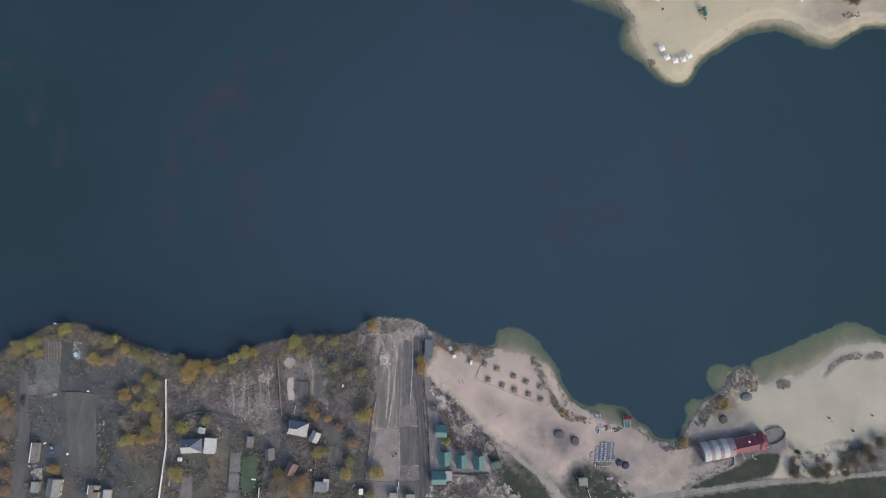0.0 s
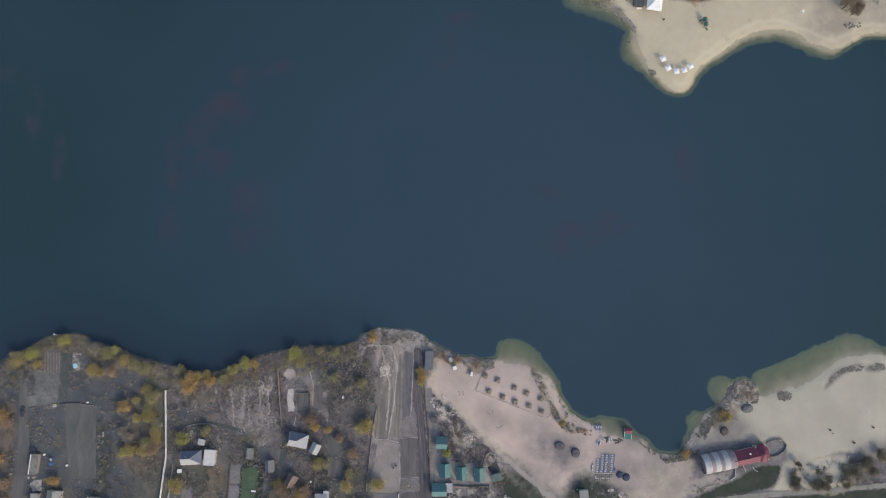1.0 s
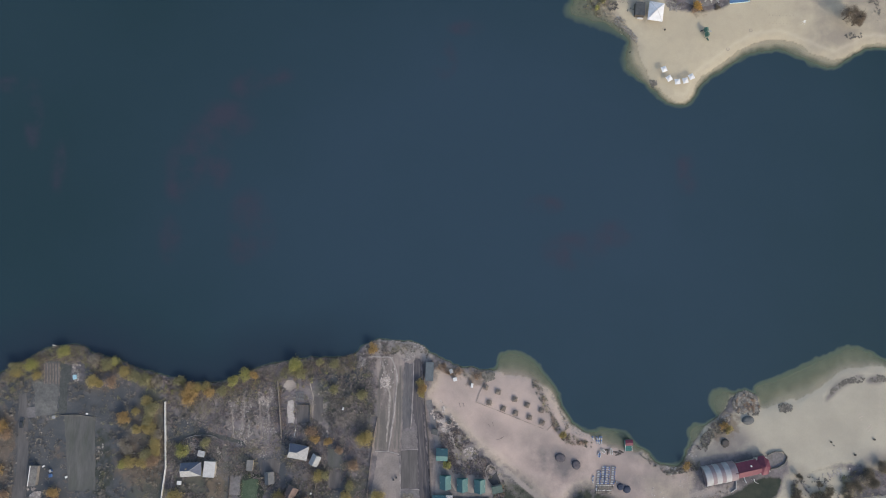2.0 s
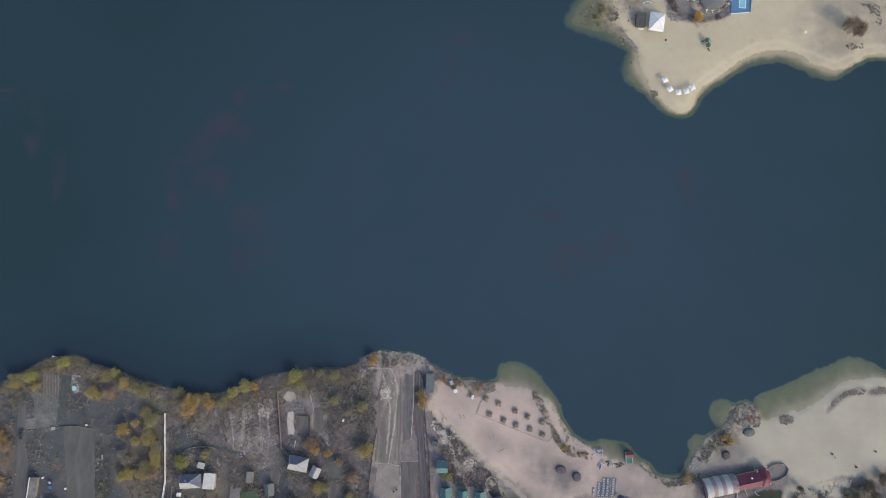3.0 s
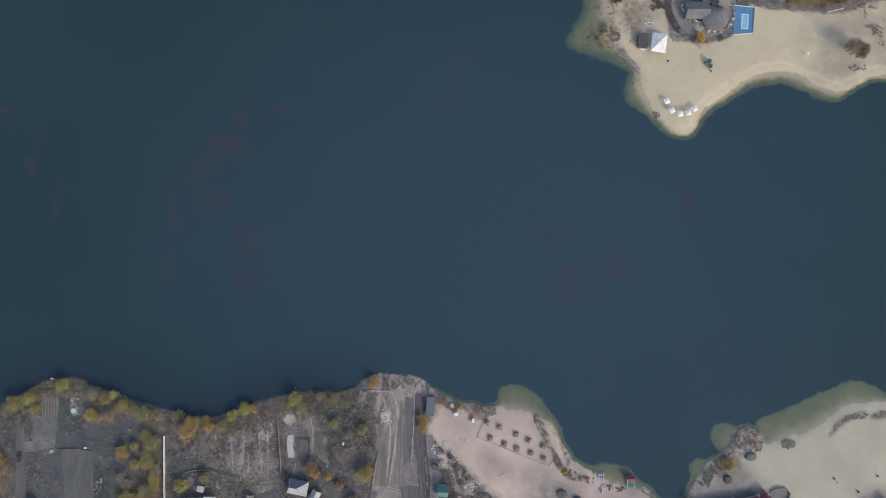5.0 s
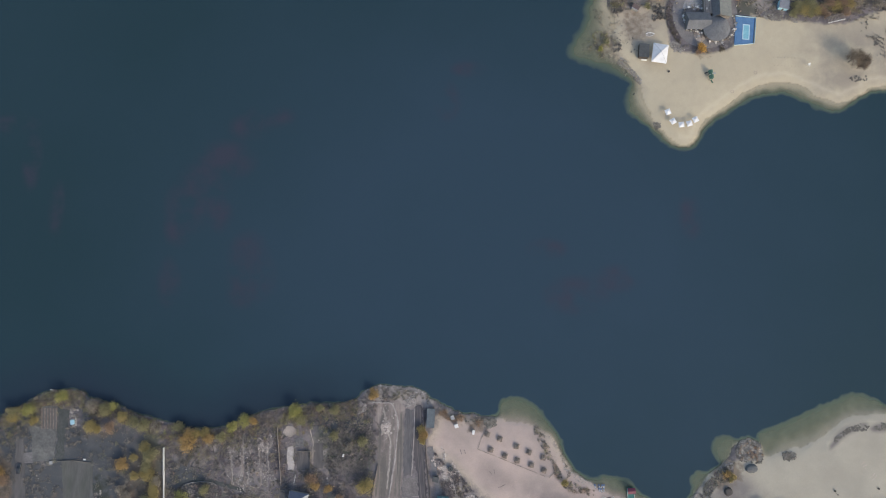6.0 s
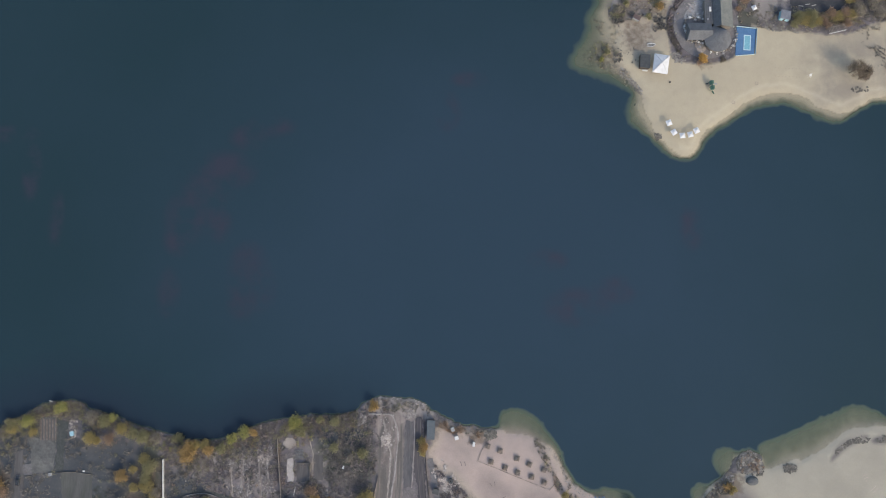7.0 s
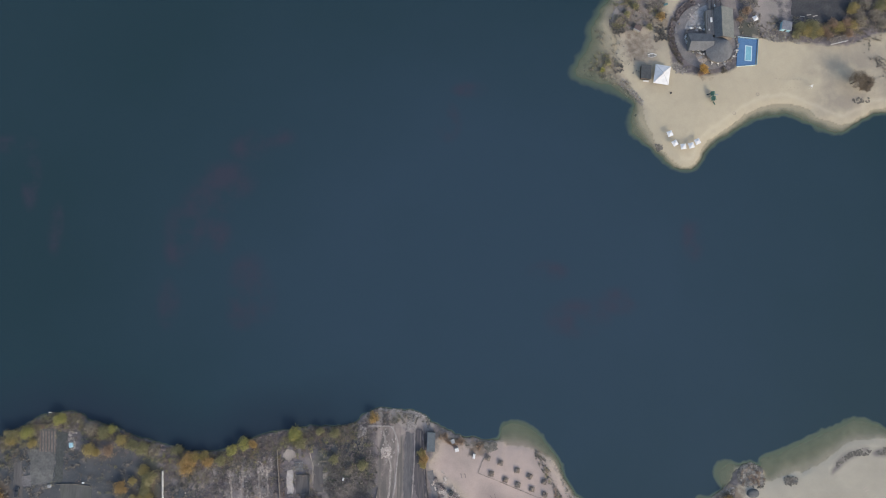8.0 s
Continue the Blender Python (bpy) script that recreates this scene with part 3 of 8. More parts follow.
GRASSES.append(0.5 * zone([(-165.1, -41.5), (-155.9, -40.2), (-152.8, -69.6), (-163.0, -74.7)], 2.5))
STAINS = []
STAINS.append(zone([(27.5, -59.1), (39.2, -59.1), (54.6, -68.7), (56.9, -81.7), (36.3, -81.7), (32.6, -69.2)], 8.0))
STAINS.append(0.75 * zone([(35.5, -44.4), (51.2, -46.4), (65.3, -56.6), (62.5, -66.7), (48.2, -64.7), (37.9, -56.6)], 7.0))
STAINS.append(0.95 * zone([(48.3, -62.9), (57.4, -60.4), (62.4, -69.2), (57.0, -80.2), (50.5, -80.2)], 6.0))
STAINS.append(0.8 * zone([(130.4, -57.8), (156.7, -54.0), (156.3, -60.3), (143.2, -62.1), (128.9, -62.8)], 3.0))
STAINS.append(0.5 * zone([(178.1, 180.1), (197.9, 180.3), (249.3, 188.0), (245.6, 145.7), (212.5, 149.7), (192.6, 142.4), (179.1, 149.5)], 8.0))
STAINS.append(0.4 * zone([(72.3, 176.4), (82.8, 176.5), (84.1, 164.8), (70.7, 163.2), (65.1, 166.7)], 4.0))
STAINS.append(0.6 * zone([(80.0, 201.7), (91.6, 210.8), (108.9, 217.0), (102.5, 195.9), (85.3, 186.8), (76.8, 186.8)], 5.0))
STAINS.append(1.0 * zone([(35.6, -45.2), (48.7, -45.2), (65.6, -51.6), (69.1, -66.8), (54.8, -68.1), (41.9, -60.5)], 6.0))
STAINS.append(zone([(50.9, -65.6), (70.5, -64.8), (79.4, -70.6), (57.3, -71.9)], 3.0))
STAINS.append(0.75 * zone([(113.2, -46.9), (118.1, -43.3), (124.0, -40.2), (134.1, -37.6), (142.9, -43.3), (149.6, -49.9), (133.3, -53.0), (117.5, -55.5), (110.8, -53.5)], 3.0))
STAINS.append(zone([(176.4, -25.2), (178.8, -20.0), (184.4, -15.3), (191.0, -12.9), (194.6, -13.7), (191.2, -16.3), (184.7, -19.0), (179.7, -23.1)], 0.9))
STAINS.append(zone([(196.0, -15.8), (201.0, -12.7), (204.6, -13.7), (203.8, -16.9), (198.5, -17.4)], 0.9))
STAINS.append(0.7 * zone([(81.2, -50.2), (91.7, -49.4), (104.5, -55.3), (112.1, -59.1), (104.2, -62.1), (91.3, -59.1)], 6.0))
STAINS.append(0.35 * zone([(106.5, -70.4), (116.9, -67.9), (130.1, -64.6), (129.8, -68.6), (115.4, -72.1), (107.6, -74.7)], 3.0))
STAINS.append(0.7 * zone([(83.0, -73.7), (93.4, -73.2), (95.8, -77.2), (82.8, -80.2)], 4.0))
STAINS.append(0.9 * zone([(41.4, -54.1), (51.1, -51.0), (60.2, -53.5), (70.8, -66.7), (66.0, -79.7), (50.5, -80.2), (46.3, -69.2)], 8.0))
STAINS.append(0.7 * zone([(52.2, -59.1), (75.9, -52.0), (112.3, -56.5), (114.2, -71.6), (100.9, -79.2), (54.4, -79.7)], 10.0))
for pts, wide, deep in (([(83.6, -71.7), (93.5, -69.7), (104.0, -66.6), (116.1, -63.1)], 1.4, 0.5), ([(85.6, -73.7), (96.0, -72.2), (106.5, -69.7)], 1.0, 0.4), ([(93.0, -55.5), (96.5, -59.1), (97.4, -63.6), (101.4, -67.1)], 1.1, 0.55), ([(98.1, -59.6), (102.3, -57.8), (107.1, -56.0)], 1.0, 0.5), ([(106.0, -56.5), (107.9, -60.6), (108.7, -65.6)], 1.1, 0.5),
                        ([(28.9, -46.9), (39.3, -56.1), (50.8, -66.7), (61.6, -79.7)], 1.3, 0.3), ([(26.3, -49.0), (36.6, -58.1), (48.1, -68.7), (58.3, -80.2)], 1.2, 0.3), ([(58.0, -57.1), (67.6, -69.7), (70.6, -71.7)], 2.5, 0.35), ([(5.9, -20.6), (13.3, -31.0), (23.7, -42.6), (36.6, -56.6)], 2.0, 0.15), ([(-7.9, -24.5), (-3.9, -21.1), (2.7, -21.9), (10.6, -31.0)], 1.6, 0.25)):
    STAINS.append(deep * trail(pts, wide))
STAINS.append(0.4 * zone([(114.4, -43.9), (134.3, -38.7), (144.3, -47.7), (141.2, -56.6), (115.0, -59.2)], 5.0))
STAINS.append(0.5 * zone([(86.6, -51.6), (98.2, -56.7), (111.1, -59.2), (107.8, -74.3), (88.5, -71.8)], 5.0))
STAINS.append(0.5 * zone([(14.6, -31.0), (29.1, -37.5), (31.7, -44.0), (18.5, -42.7)], 4.0))
STAINS.append(0.5 * zone([(157.5, -57.8), (164.3, -56.5), (163.4, -70.3), (156.1, -70.3)], 3.0))
STAINS.append(0.6 * zone([(191.3, -49.0), (212.2, -48.9), (211.3, -59.1), (193.3, -56.6)], 3.0))
STAINS.append(0.5 * zone([(83.3, 166.2), (92.9, 157.5), (96.8, 146.0), (89.9, 148.8), (81.7, 157.5)], 3.0))
STAINS.append(0.42 * zone([(84.0, 196.0), (108.2, 199.9), (108.0, 178.3), (104.0, 170.0), (98.6, 160.5), (88.5, 172.1)], 5.0))
OLIVES = []
OLIVES.append(0.7 * zone([(-226.9, -18.1), (-195.1, -12.8), (-162.6, -18.1), (-132.5, -22.0), (-130.6, -59.4), (-167.6, -64.6), (-223.2, -59.5)], 8.0))
OLIVES.append(0.5 * zone([(-129.8, -33.7), (-102.9, -41.5), (-78.8, -51.7), (-81.2, -59.4), (-128.3, -62.0)], 6.0))
OLIVES.append(zone([(-153.6, -56.9), (-132.6, -55.6), (-132.4, -84.6), (-151.9, -84.7), (-155.5, -69.6)], 3.0))
OLIVES.append(zone([(-128.3, -62.0), (-120.6, -59.4), (-102.2, -59.4), (-101.2, -84.6), (-128.5, -84.6)], 4.0))
OLIVES.append(zone([(-142.3, -23.3), (-132.4, -23.3), (-130.8, -54.3), (-141.8, -55.6), (-145.4, -38.9)], 4.0))
OLIVES.append(zone([(-194.9, -33.8), (-182.9, -33.8), (-181.4, -54.4), (-192.4, -55.7)], 2.0))
OLIVES.append(zone([(-61.2, -18.0), (-37.3, -10.1), (-35.6, -33.7), (-58.1, -33.7)], 6.0))
OLIVES.append(zone([(-83.4, -72.0), (-60.2, -59.4), (-39.2, -61.9), (-38.8, -84.5), (-83.0, -84.6)], 5.0))
OLIVES.append(zone([(-202.8, -18.1), (-197.4, -18.1), (-199.1, -31.2), (-214.8, -33.8), (-215.9, -20.7)], 3.0))
OLIVES.append(zone([(26.2, -61.8), (39.2, -64.3), (50.7, -76.4), (54.4, -83.1), (32.4, -83.2), (36.5, -74.4)], 4.0))
OLIVES.append(zone([(57.3, -71.9), (83.2, -73.9), (82.9, -84.3), (57.0, -84.4)], 8.0))
OLIVES.append(zone([(150.6, 193.3), (154.7, 190.3), (153.0, 185.5), (143.2, 187.3), (145.5, 193.2)], 2.0))
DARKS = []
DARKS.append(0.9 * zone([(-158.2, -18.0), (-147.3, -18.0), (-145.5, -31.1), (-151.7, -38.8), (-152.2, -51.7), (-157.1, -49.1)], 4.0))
# Shade beside a garden house, put into the soil colour.
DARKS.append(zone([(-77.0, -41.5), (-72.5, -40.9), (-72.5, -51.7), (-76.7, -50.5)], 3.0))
# Shade round the beach shed, mixed into the dark soil.
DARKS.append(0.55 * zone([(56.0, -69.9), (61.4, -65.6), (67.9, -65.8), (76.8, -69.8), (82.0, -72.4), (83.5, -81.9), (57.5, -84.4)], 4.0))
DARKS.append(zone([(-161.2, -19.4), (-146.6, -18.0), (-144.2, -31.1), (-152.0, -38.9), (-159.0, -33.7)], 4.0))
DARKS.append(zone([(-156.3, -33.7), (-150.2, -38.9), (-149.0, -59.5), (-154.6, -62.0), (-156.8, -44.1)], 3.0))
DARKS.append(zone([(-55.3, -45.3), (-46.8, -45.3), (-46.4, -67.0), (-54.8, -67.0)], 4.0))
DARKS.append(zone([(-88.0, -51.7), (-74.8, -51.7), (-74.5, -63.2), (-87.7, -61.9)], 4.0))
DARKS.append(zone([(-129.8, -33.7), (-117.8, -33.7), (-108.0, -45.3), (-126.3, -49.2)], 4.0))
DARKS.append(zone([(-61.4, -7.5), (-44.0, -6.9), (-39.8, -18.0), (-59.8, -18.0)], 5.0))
# West edge: lens vignetting put into the ground colour, in both zones.
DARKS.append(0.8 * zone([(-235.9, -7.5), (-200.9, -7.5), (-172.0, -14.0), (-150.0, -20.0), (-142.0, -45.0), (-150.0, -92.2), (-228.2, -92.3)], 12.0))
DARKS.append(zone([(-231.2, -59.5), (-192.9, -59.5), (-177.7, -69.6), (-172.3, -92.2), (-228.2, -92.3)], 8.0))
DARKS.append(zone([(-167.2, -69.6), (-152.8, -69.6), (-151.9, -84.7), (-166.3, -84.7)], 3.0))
LITTERS = []
LITTERS.append(0.6 * zone([(120.3, 170.6), (130.4, 170.6), (129.0, 163.6), (122.5, 163.0)], 4.0))
LITTERS.append(0.55 * zone([(84.7, 190.2), (99.5, 188.4), (102.0, 178.1), (93.2, 169.2), (84.9, 172.1)], 5.0))
LITTERS.append(0.55 * zone([(71.5, 177.3), (82.8, 176.5), (84.1, 164.8), (70.7, 163.2), (65.1, 166.7)], 4.0))
LITTERS.append(0.5 * zone([(82.8, 200.2), (88.7, 210.8), (111.8, 217.0), (103.9, 195.9), (88.1, 188.3), (79.6, 188.3)], 4.0))
LITTERS.append(zone([(-217.7, -31.2), (-204.4, -31.2), (-200.7, -44.1), (-201.6, -59.5), (-198.5, -72.2), (-199.9, -87.2), (-213.0, -87.3)], 5.0))
LITTERS.append(0.7 * zone([(-170.8, -15.4), (-159.9, -18.1), (-153.3, -18.0), (-157.1, -21.2), (-167.8, -20.7)], 4.0))
LITTERS.append(zone([(-151.6, -45.4), (-132.5, -42.8), (-131.1, -59.4), (-140.1, -63.3), (-150.8, -59.5)], 6.0))
LITTERS.append(0.6 * zone([(-146.0, -28.5), (-132.8, -25.9), (-131.9, -42.8), (-146.4, -44.1)], 5.0))
LITTERS.append(zone([(-82.1, -70.8), (-75.7, -67.0), (-63.9, -69.0), (-63.5, -84.5), (-81.7, -84.6)], 4.0))
LITTERS.append(0.7 * zone([(-129.2, -44.1), (-119.9, -45.4), (-120.9, -53.1), (-128.7, -54.3)], 4.0))
LITTERS.append(0.8 * zone([(-110.1, -59.4), (-101.7, -59.4), (-101.7, -72.1), (-109.4, -74.6)], 4.0))
LITTERS.append(0.8 * zone([(-64.3, -54.3), (-55.0, -55.5), (-54.9, -63.2), (-63.9, -67.0)], 4.0))
LITTERS.append(0.6 * zone([(-182.3, -49.3), (-176.7, -46.7), (-175.1, -62.0), (-178.9, -72.2), (-179.3, -84.7), (-167.6, -84.7), (-172.5, -69.6)], 4.0))
LITTERS.append(0.7 * zone([(-82.4, -20.7), (-77.2, -15.4), (-75.6, -25.9), (-79.5, -28.5)], 3.0))
LITTERS.append(0.8 * zone([(183.1, 192.0), (199.0, 196.6), (207.5, 196.7), (204.0, 187.1), (184.0, 184.0)], 4.0))
LITTERS.append(0.55 * zone([(81.2, 190.6), (84.8, 197.2), (89.4, 202.0), (105.9, 203.9), (107.3, 193.8), (102.1, 190.2), (86.2, 187.7)], 3.0))
LITTERS.append(0.7 * zone([(10.2, -10.6), (13.9, -10.9), (18.2, -12.5), (18.1, -18.0), (13.3, -20.1), (9.6, -18.0)], 2.0))
LITTERS.append(0.7 * zone([(102.6, 199.5), (108.3, 198.9), (108.6, 190.6), (101.8, 191.4)], 3.0))
LITTERS.append(zone([(122.7, -34.9), (132.1, -31.0), (135.7, -37.4), (124.1, -43.4)], 4.0))
LITTERS.append(0.5 * zone([(0.1, -6.4), (6.7, -10.1), (16.0, -12.2), (22.7, -13.2), (18.1, -18.0), (11.2, -17.4), (4.1, -13.2)], 2.5))
LITTERS.append(0.35 * zone([(38.9, -12.7), (42.6, -13.2), (46.7, -20.0), (50.7, -31.0), (53.2, -39.2), (58.4, -42.8), (66.1, -46.4), (65.6, -47.9), (56.2, -45.9), (48.8, -37.4), (44.5, -25.8), (40.9, -18.0)], 2.0))
LITTERS.append(0.4 * zone([(102.2, -54.1), (114.0, -52.8), (113.8, -57.9), (99.3, -60.5)], 3.0))
VERGE = np.maximum(zone([(-33.5, -7.5), (-29.8, -4.8), (-23.9, -4.3), (-20.2, -6.9), (-11.9, -4.8), (-11.1, -8.5), (-20.2, -9.0), (-20.1, -20.6), (-21.0, -33.6), (-21.4, -49.0), (-34.0, -49.0), (-32.6, -33.6), (-33.9, -18.0)], 1.5), 0.8 * zone([(-13.2, -7.5), (-10.0, -18.0), (-7.8, -33.6), (-4.6, -56.6), (-6.7, -71.8), (-8.8, -56.6), (-11.0, -33.6)], 1.0))
RUTS = np.maximum.reduce([0.8 * zone([(-30.6, -29.4), (-25.3, -28.4), (-25.7, -38.8), (-26.7, -47.0), (-32.2, -47.2), (-31.6, -36.7)], 1.5)] + [trail(pts, 0.9) for pts in ([(-21.7, -10.1), (-21.8, -31.0), (-22.8, -47.0)], [(-22.7, -18.0), (-23.4, -33.6), (-24.3, -47.0)], [(-25.5, -10.1), (-25.4, -20.6), (-25.8, -31.0), (-27.8, -47.0)], [(-28.4, -7.5), (-31.3, -14.8), (-31.9, -31.0), (-33.0, -47.0)])])
masks = {
    "verge": VERGE,
    "rut": RUTS,
    "litter": np.maximum.reduce(LITTERS),
    "olive": np.maximum.reduce(OLIVES),
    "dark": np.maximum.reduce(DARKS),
    "sand": np.maximum.reduce(SANDS + [np.where((land < 0) & ((GX > 22) | (GY > 60)), 1.0, 0.0)]),
    "pale": np.maximum.reduce(PALES),
    "grass": np.maximum.reduce(GRASSES) * (1 - 0.9 * trail(BEACH_TRACK, 1.3)),
    "rose": np.maximum(SANDS[0] * (1 - 0.75 * zone([(93.3, -62.1), (101.1, -62.1), (109.8, -65.6), (108.9, -74.2), (102.2, -72.2), (96.2, -68.7)], 5.0)), 0.15 * zone([(85.3, 186.8), (99.5, 189.9), (100.6, 178.7), (87.8, 176.5)], 4.0)),
    "grey": np.maximum(SANDS[1], SANDS[2]) * (1 - SANDS[0]),
    "stain": np.maximum.reduce(STAINS),
    "berm": np.exp(-((land - 4.0 - grain2(GX, GY, 9.0, 12)) / 1.1) ** 2) * ((GX > 112) & (GY > 60) | (GX > 175) & (GY < 60)),
    "wet": np.clip(1 - np.abs(land) / 2.0, 0, 1) * (land > -2) * (land < 0.3),
}
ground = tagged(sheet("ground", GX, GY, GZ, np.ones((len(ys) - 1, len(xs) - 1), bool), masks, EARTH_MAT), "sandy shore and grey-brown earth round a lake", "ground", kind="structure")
# Faint reddish blotches mixed into the water colour.
red_tint = np.zeros_like(GX)
for (wx0, wy0), ra, rb in (((-88.6, 132.2), 14.3, 6.6), ((-98.3, 126.9), 11.4, 7.6), ((-109.0, 110.3), 17.2, 11.4), ((-118.3, 98.8), 15.3, 13.3), ((-126.1, 87.3), 13.3, 15.3), ((-130.3, 76.8), 8.5, 10.5), ((-134.0, 50.8), 6.6, 13.3), ((-96.0, 61.9), 11.4, 15.3), ((-94.3, 52.7), 13.3, 15.3), ((-97.6, 45.2), 9.5, 8.5), ((-110.9, 88.7), 8.5, 15.3), ((-214.2, 128.0), 14.3, 5.3), ((-203.7, 109.0), 5.6, 16.1), ((-190.0, 85.4), 4.5, 16.1), ((-1.2, 140.8), 7.6, 11.4), ((9.3, 157.2), 10.5, 4.8), ((80.7, 53.4), 14.3, 7.6), ((60.6, 45.1), 18.0, 10.5), ((46.8, 67.3), 11.4, 5.8), ((116.7, 84.2), 6.6, 13.3)):
    red_tint = np.maximum(red_tint, np.clip(1.5 - 1.5 * np.hypot((GX - wx0) / ra, (GY - wy0) / rb), 0, 0.75))
wet = np.minimum(np.minimum(GZ[:-1, :-1], GZ[1:, :-1]), np.minimum(GZ[:-1, 1:], GZ[1:, 1:])) < 0.02
water = tagged(sheet("water", GX, GY, np.zeros_like(GZ), wet, {"depth": np.maximum(-GZ, 0), "red_tint": red_tint, "bank_shade": np.clip((-20 - GX) / 50, 0, 1) * (GY < 60) * np.clip(1.05 + (land - 3 * grain2(GX, GY, 14.0, 9)) / 24, 0, 1), "lens_bright": np.clip(1.5 - 1.25 * np.hypot((GX - 28) / 185, (GY - 75) / 140), 0, 1)}, WATER_MAT), "calm dark blue-green lake water", "water", kind="structure")

# ---- building helpers ----


def thing(name, label, category, at, rz=0.0, group="", z=None, kind=""):
    """An empty at the base of a thing."""
    ob = new(name)
    ob.empty_display_size = 0.5
    ob.matrix_basis = pose(at[0], at[1], height(*at) - 0.02 if z is None else z, 0, 0, rz)
    return tagged(ob, label, category, group, kind)


def part(name, bm, material, parent, label=""):
    """A bmesh as one mesh object under a thing or a part."""
    me = bpy.data.meshes.new(name)
    bm.normal_update()
    bm.to_mesh(me)
    bm.free()
    me.materials.append(material)
    ob = new(name, me)
    ob.parent = parent
    return tagged(ob, label) if label else ob


def block(sx, sy, sz, x=0, y=0, z=0, rx=0, ry=0, rz=0, bevel=0.0, bm=None):
    """A box on its base at (x, y, z)."""
    own = bmesh.new()
    bmesh.ops.create_cube(own, size=1.0, matrix=Matrix.Diagonal((sx, sy, sz, 1)))
    if bevel:
        bmesh.ops.bevel(own, geom=own.edges[:], offset=bevel, segments=1, affect="EDGES")
    own.transform(pose(x, y, z, rx, ry, rz) @ Matrix.Translation((0, 0, sz / 2)))
    return joined(bm, own)


def rod(r0, r1, a, b, sides=8, bm=None):
    """A tapered round bar from a to b."""
    a, b = Vector(a), Vector(b)
    own = bmesh.new()
    bmesh.ops.create_cone(own, cap_ends=True, segments=sides, radius1=r0, radius2=max(r1, 0.001), depth=(b - a).length)
    own.transform(Matrix.Translation((a + b) / 2) @ (b - a).to_track_quat("Z", "Y").to_matrix().to_4x4())
    return joined(bm, own)


def joined(bm, own):
    if bm is None:
        return own
    me = bpy.data.meshes.new("scrap")
    own.to_mesh(me)
    own.free()
    bm.from_mesh(me)
    bpy.data.meshes.remove(me)
    return bm


def shell(points, faces, thick, bm=None):
    """Faces given a thickness downwards."""
    own = bmesh.new()
    top = [own.verts.new(p) for p in points]
    low = [own.verts.new((p[0], p[1], p[2] - thick)) for p in points]
    count = {}
    for f in faces:
        own.faces.new([top[i] for i in f])
        own.faces.new([low[i] for i in reversed(f)])
        for a, b in zip(f, (*f[1:], f[0])):
            count[frozenset((a, b))] = count.get(frozenset((a, b)), []) + [(a, b)]
    for pairs in count.values():
        if len(pairs) == 1:
            a, b = pairs[0]
            own.faces.new([top[b], top[a], low[a], low[b]])
    return joined(bm, own)


def slab(name, points, material, label, category, thick=0.10, rise=0.06, wobble=0.25, kind="structure", step=1.5, seed=0):
    """A flat layer on the ground with a slightly uneven edge."""
    line = []
    p = np.array(points, float)
    for a, b in zip(p, np.roll(p, -1, 0)):
        n = max(1, int(np.hypot(*(b - a)) / step))
        line += [a + (b - a) * s for s in np.linspace(0, 1, n, endpoint=False)]
    rng = np.random.default_rng(len(line) + seed)
    line = np.array(line) + rng.uniform(-wobble, wobble, (len(line), 2))
    top = max(height(*q) for q in line) + rise
    bm = bmesh.new()
    verts = [bm.verts.new((x, y, top)) for x, y in line]
    face = bm.faces.new(verts)
    if face.calc_area() and face.normal.z < 0:
        face.normal_flip()
    bm.normal_update()
    if face.normal.z < 0:
        face.normal_flip()
    edge = bmesh.ops.extrude_face_region(bm, geom=[face])
    bmesh.ops.translate(bm, vec=(0, 0, -thick - 0.5), verts=[v for v in edge["geom"] if isinstance(v, bmesh.types.BMVert)])
    bmesh.ops.recalc_face_normals(bm, faces=bm.faces[:])
    me = bpy.data.meshes.new(name)
    bm.to_mesh(me)
    bm.free()
    me.materials.append(material)
    return tagged(new(name, me), label, category, kind=kind)


def quads(centres, sizes, rng, up=0.9, long=1.0):
    """Loose leaves as one mesh: a quad at each centre."""
    n = len(centres)
    normal = rng.normal(size=(n, 3)) + (0, 0, up)
    normal /= np.linalg.norm(normal, axis=1, keepdims=True)
    side = np.cross(normal, rng.normal(size=(n, 3)))
    side /= np.linalg.norm(side, axis=1, keepdims=True)
    along = np.cross(normal, side)
    a, b = side * sizes[:, None] / 2, along * sizes[:, None] * long / 2
    bend = normal * sizes[:, None] * 0.15
    verts = np.stack([centres - b, centres + a + bend, centres + b, centres - a + bend], 1).reshape(-1, 3)
    return verts, np.arange(4 * n).reshape(-1, 4)


def raw(name, verts, faces, material, parent=None, label=""):
    me = bpy.data.meshes.new(name)
    me.from_pydata(verts.tolist(), [], faces.tolist())
    me.materials.append(material)
    ob = new(name, me)
    if parent:
        ob.parent = parent
    return tagged(ob, label) if label else ob


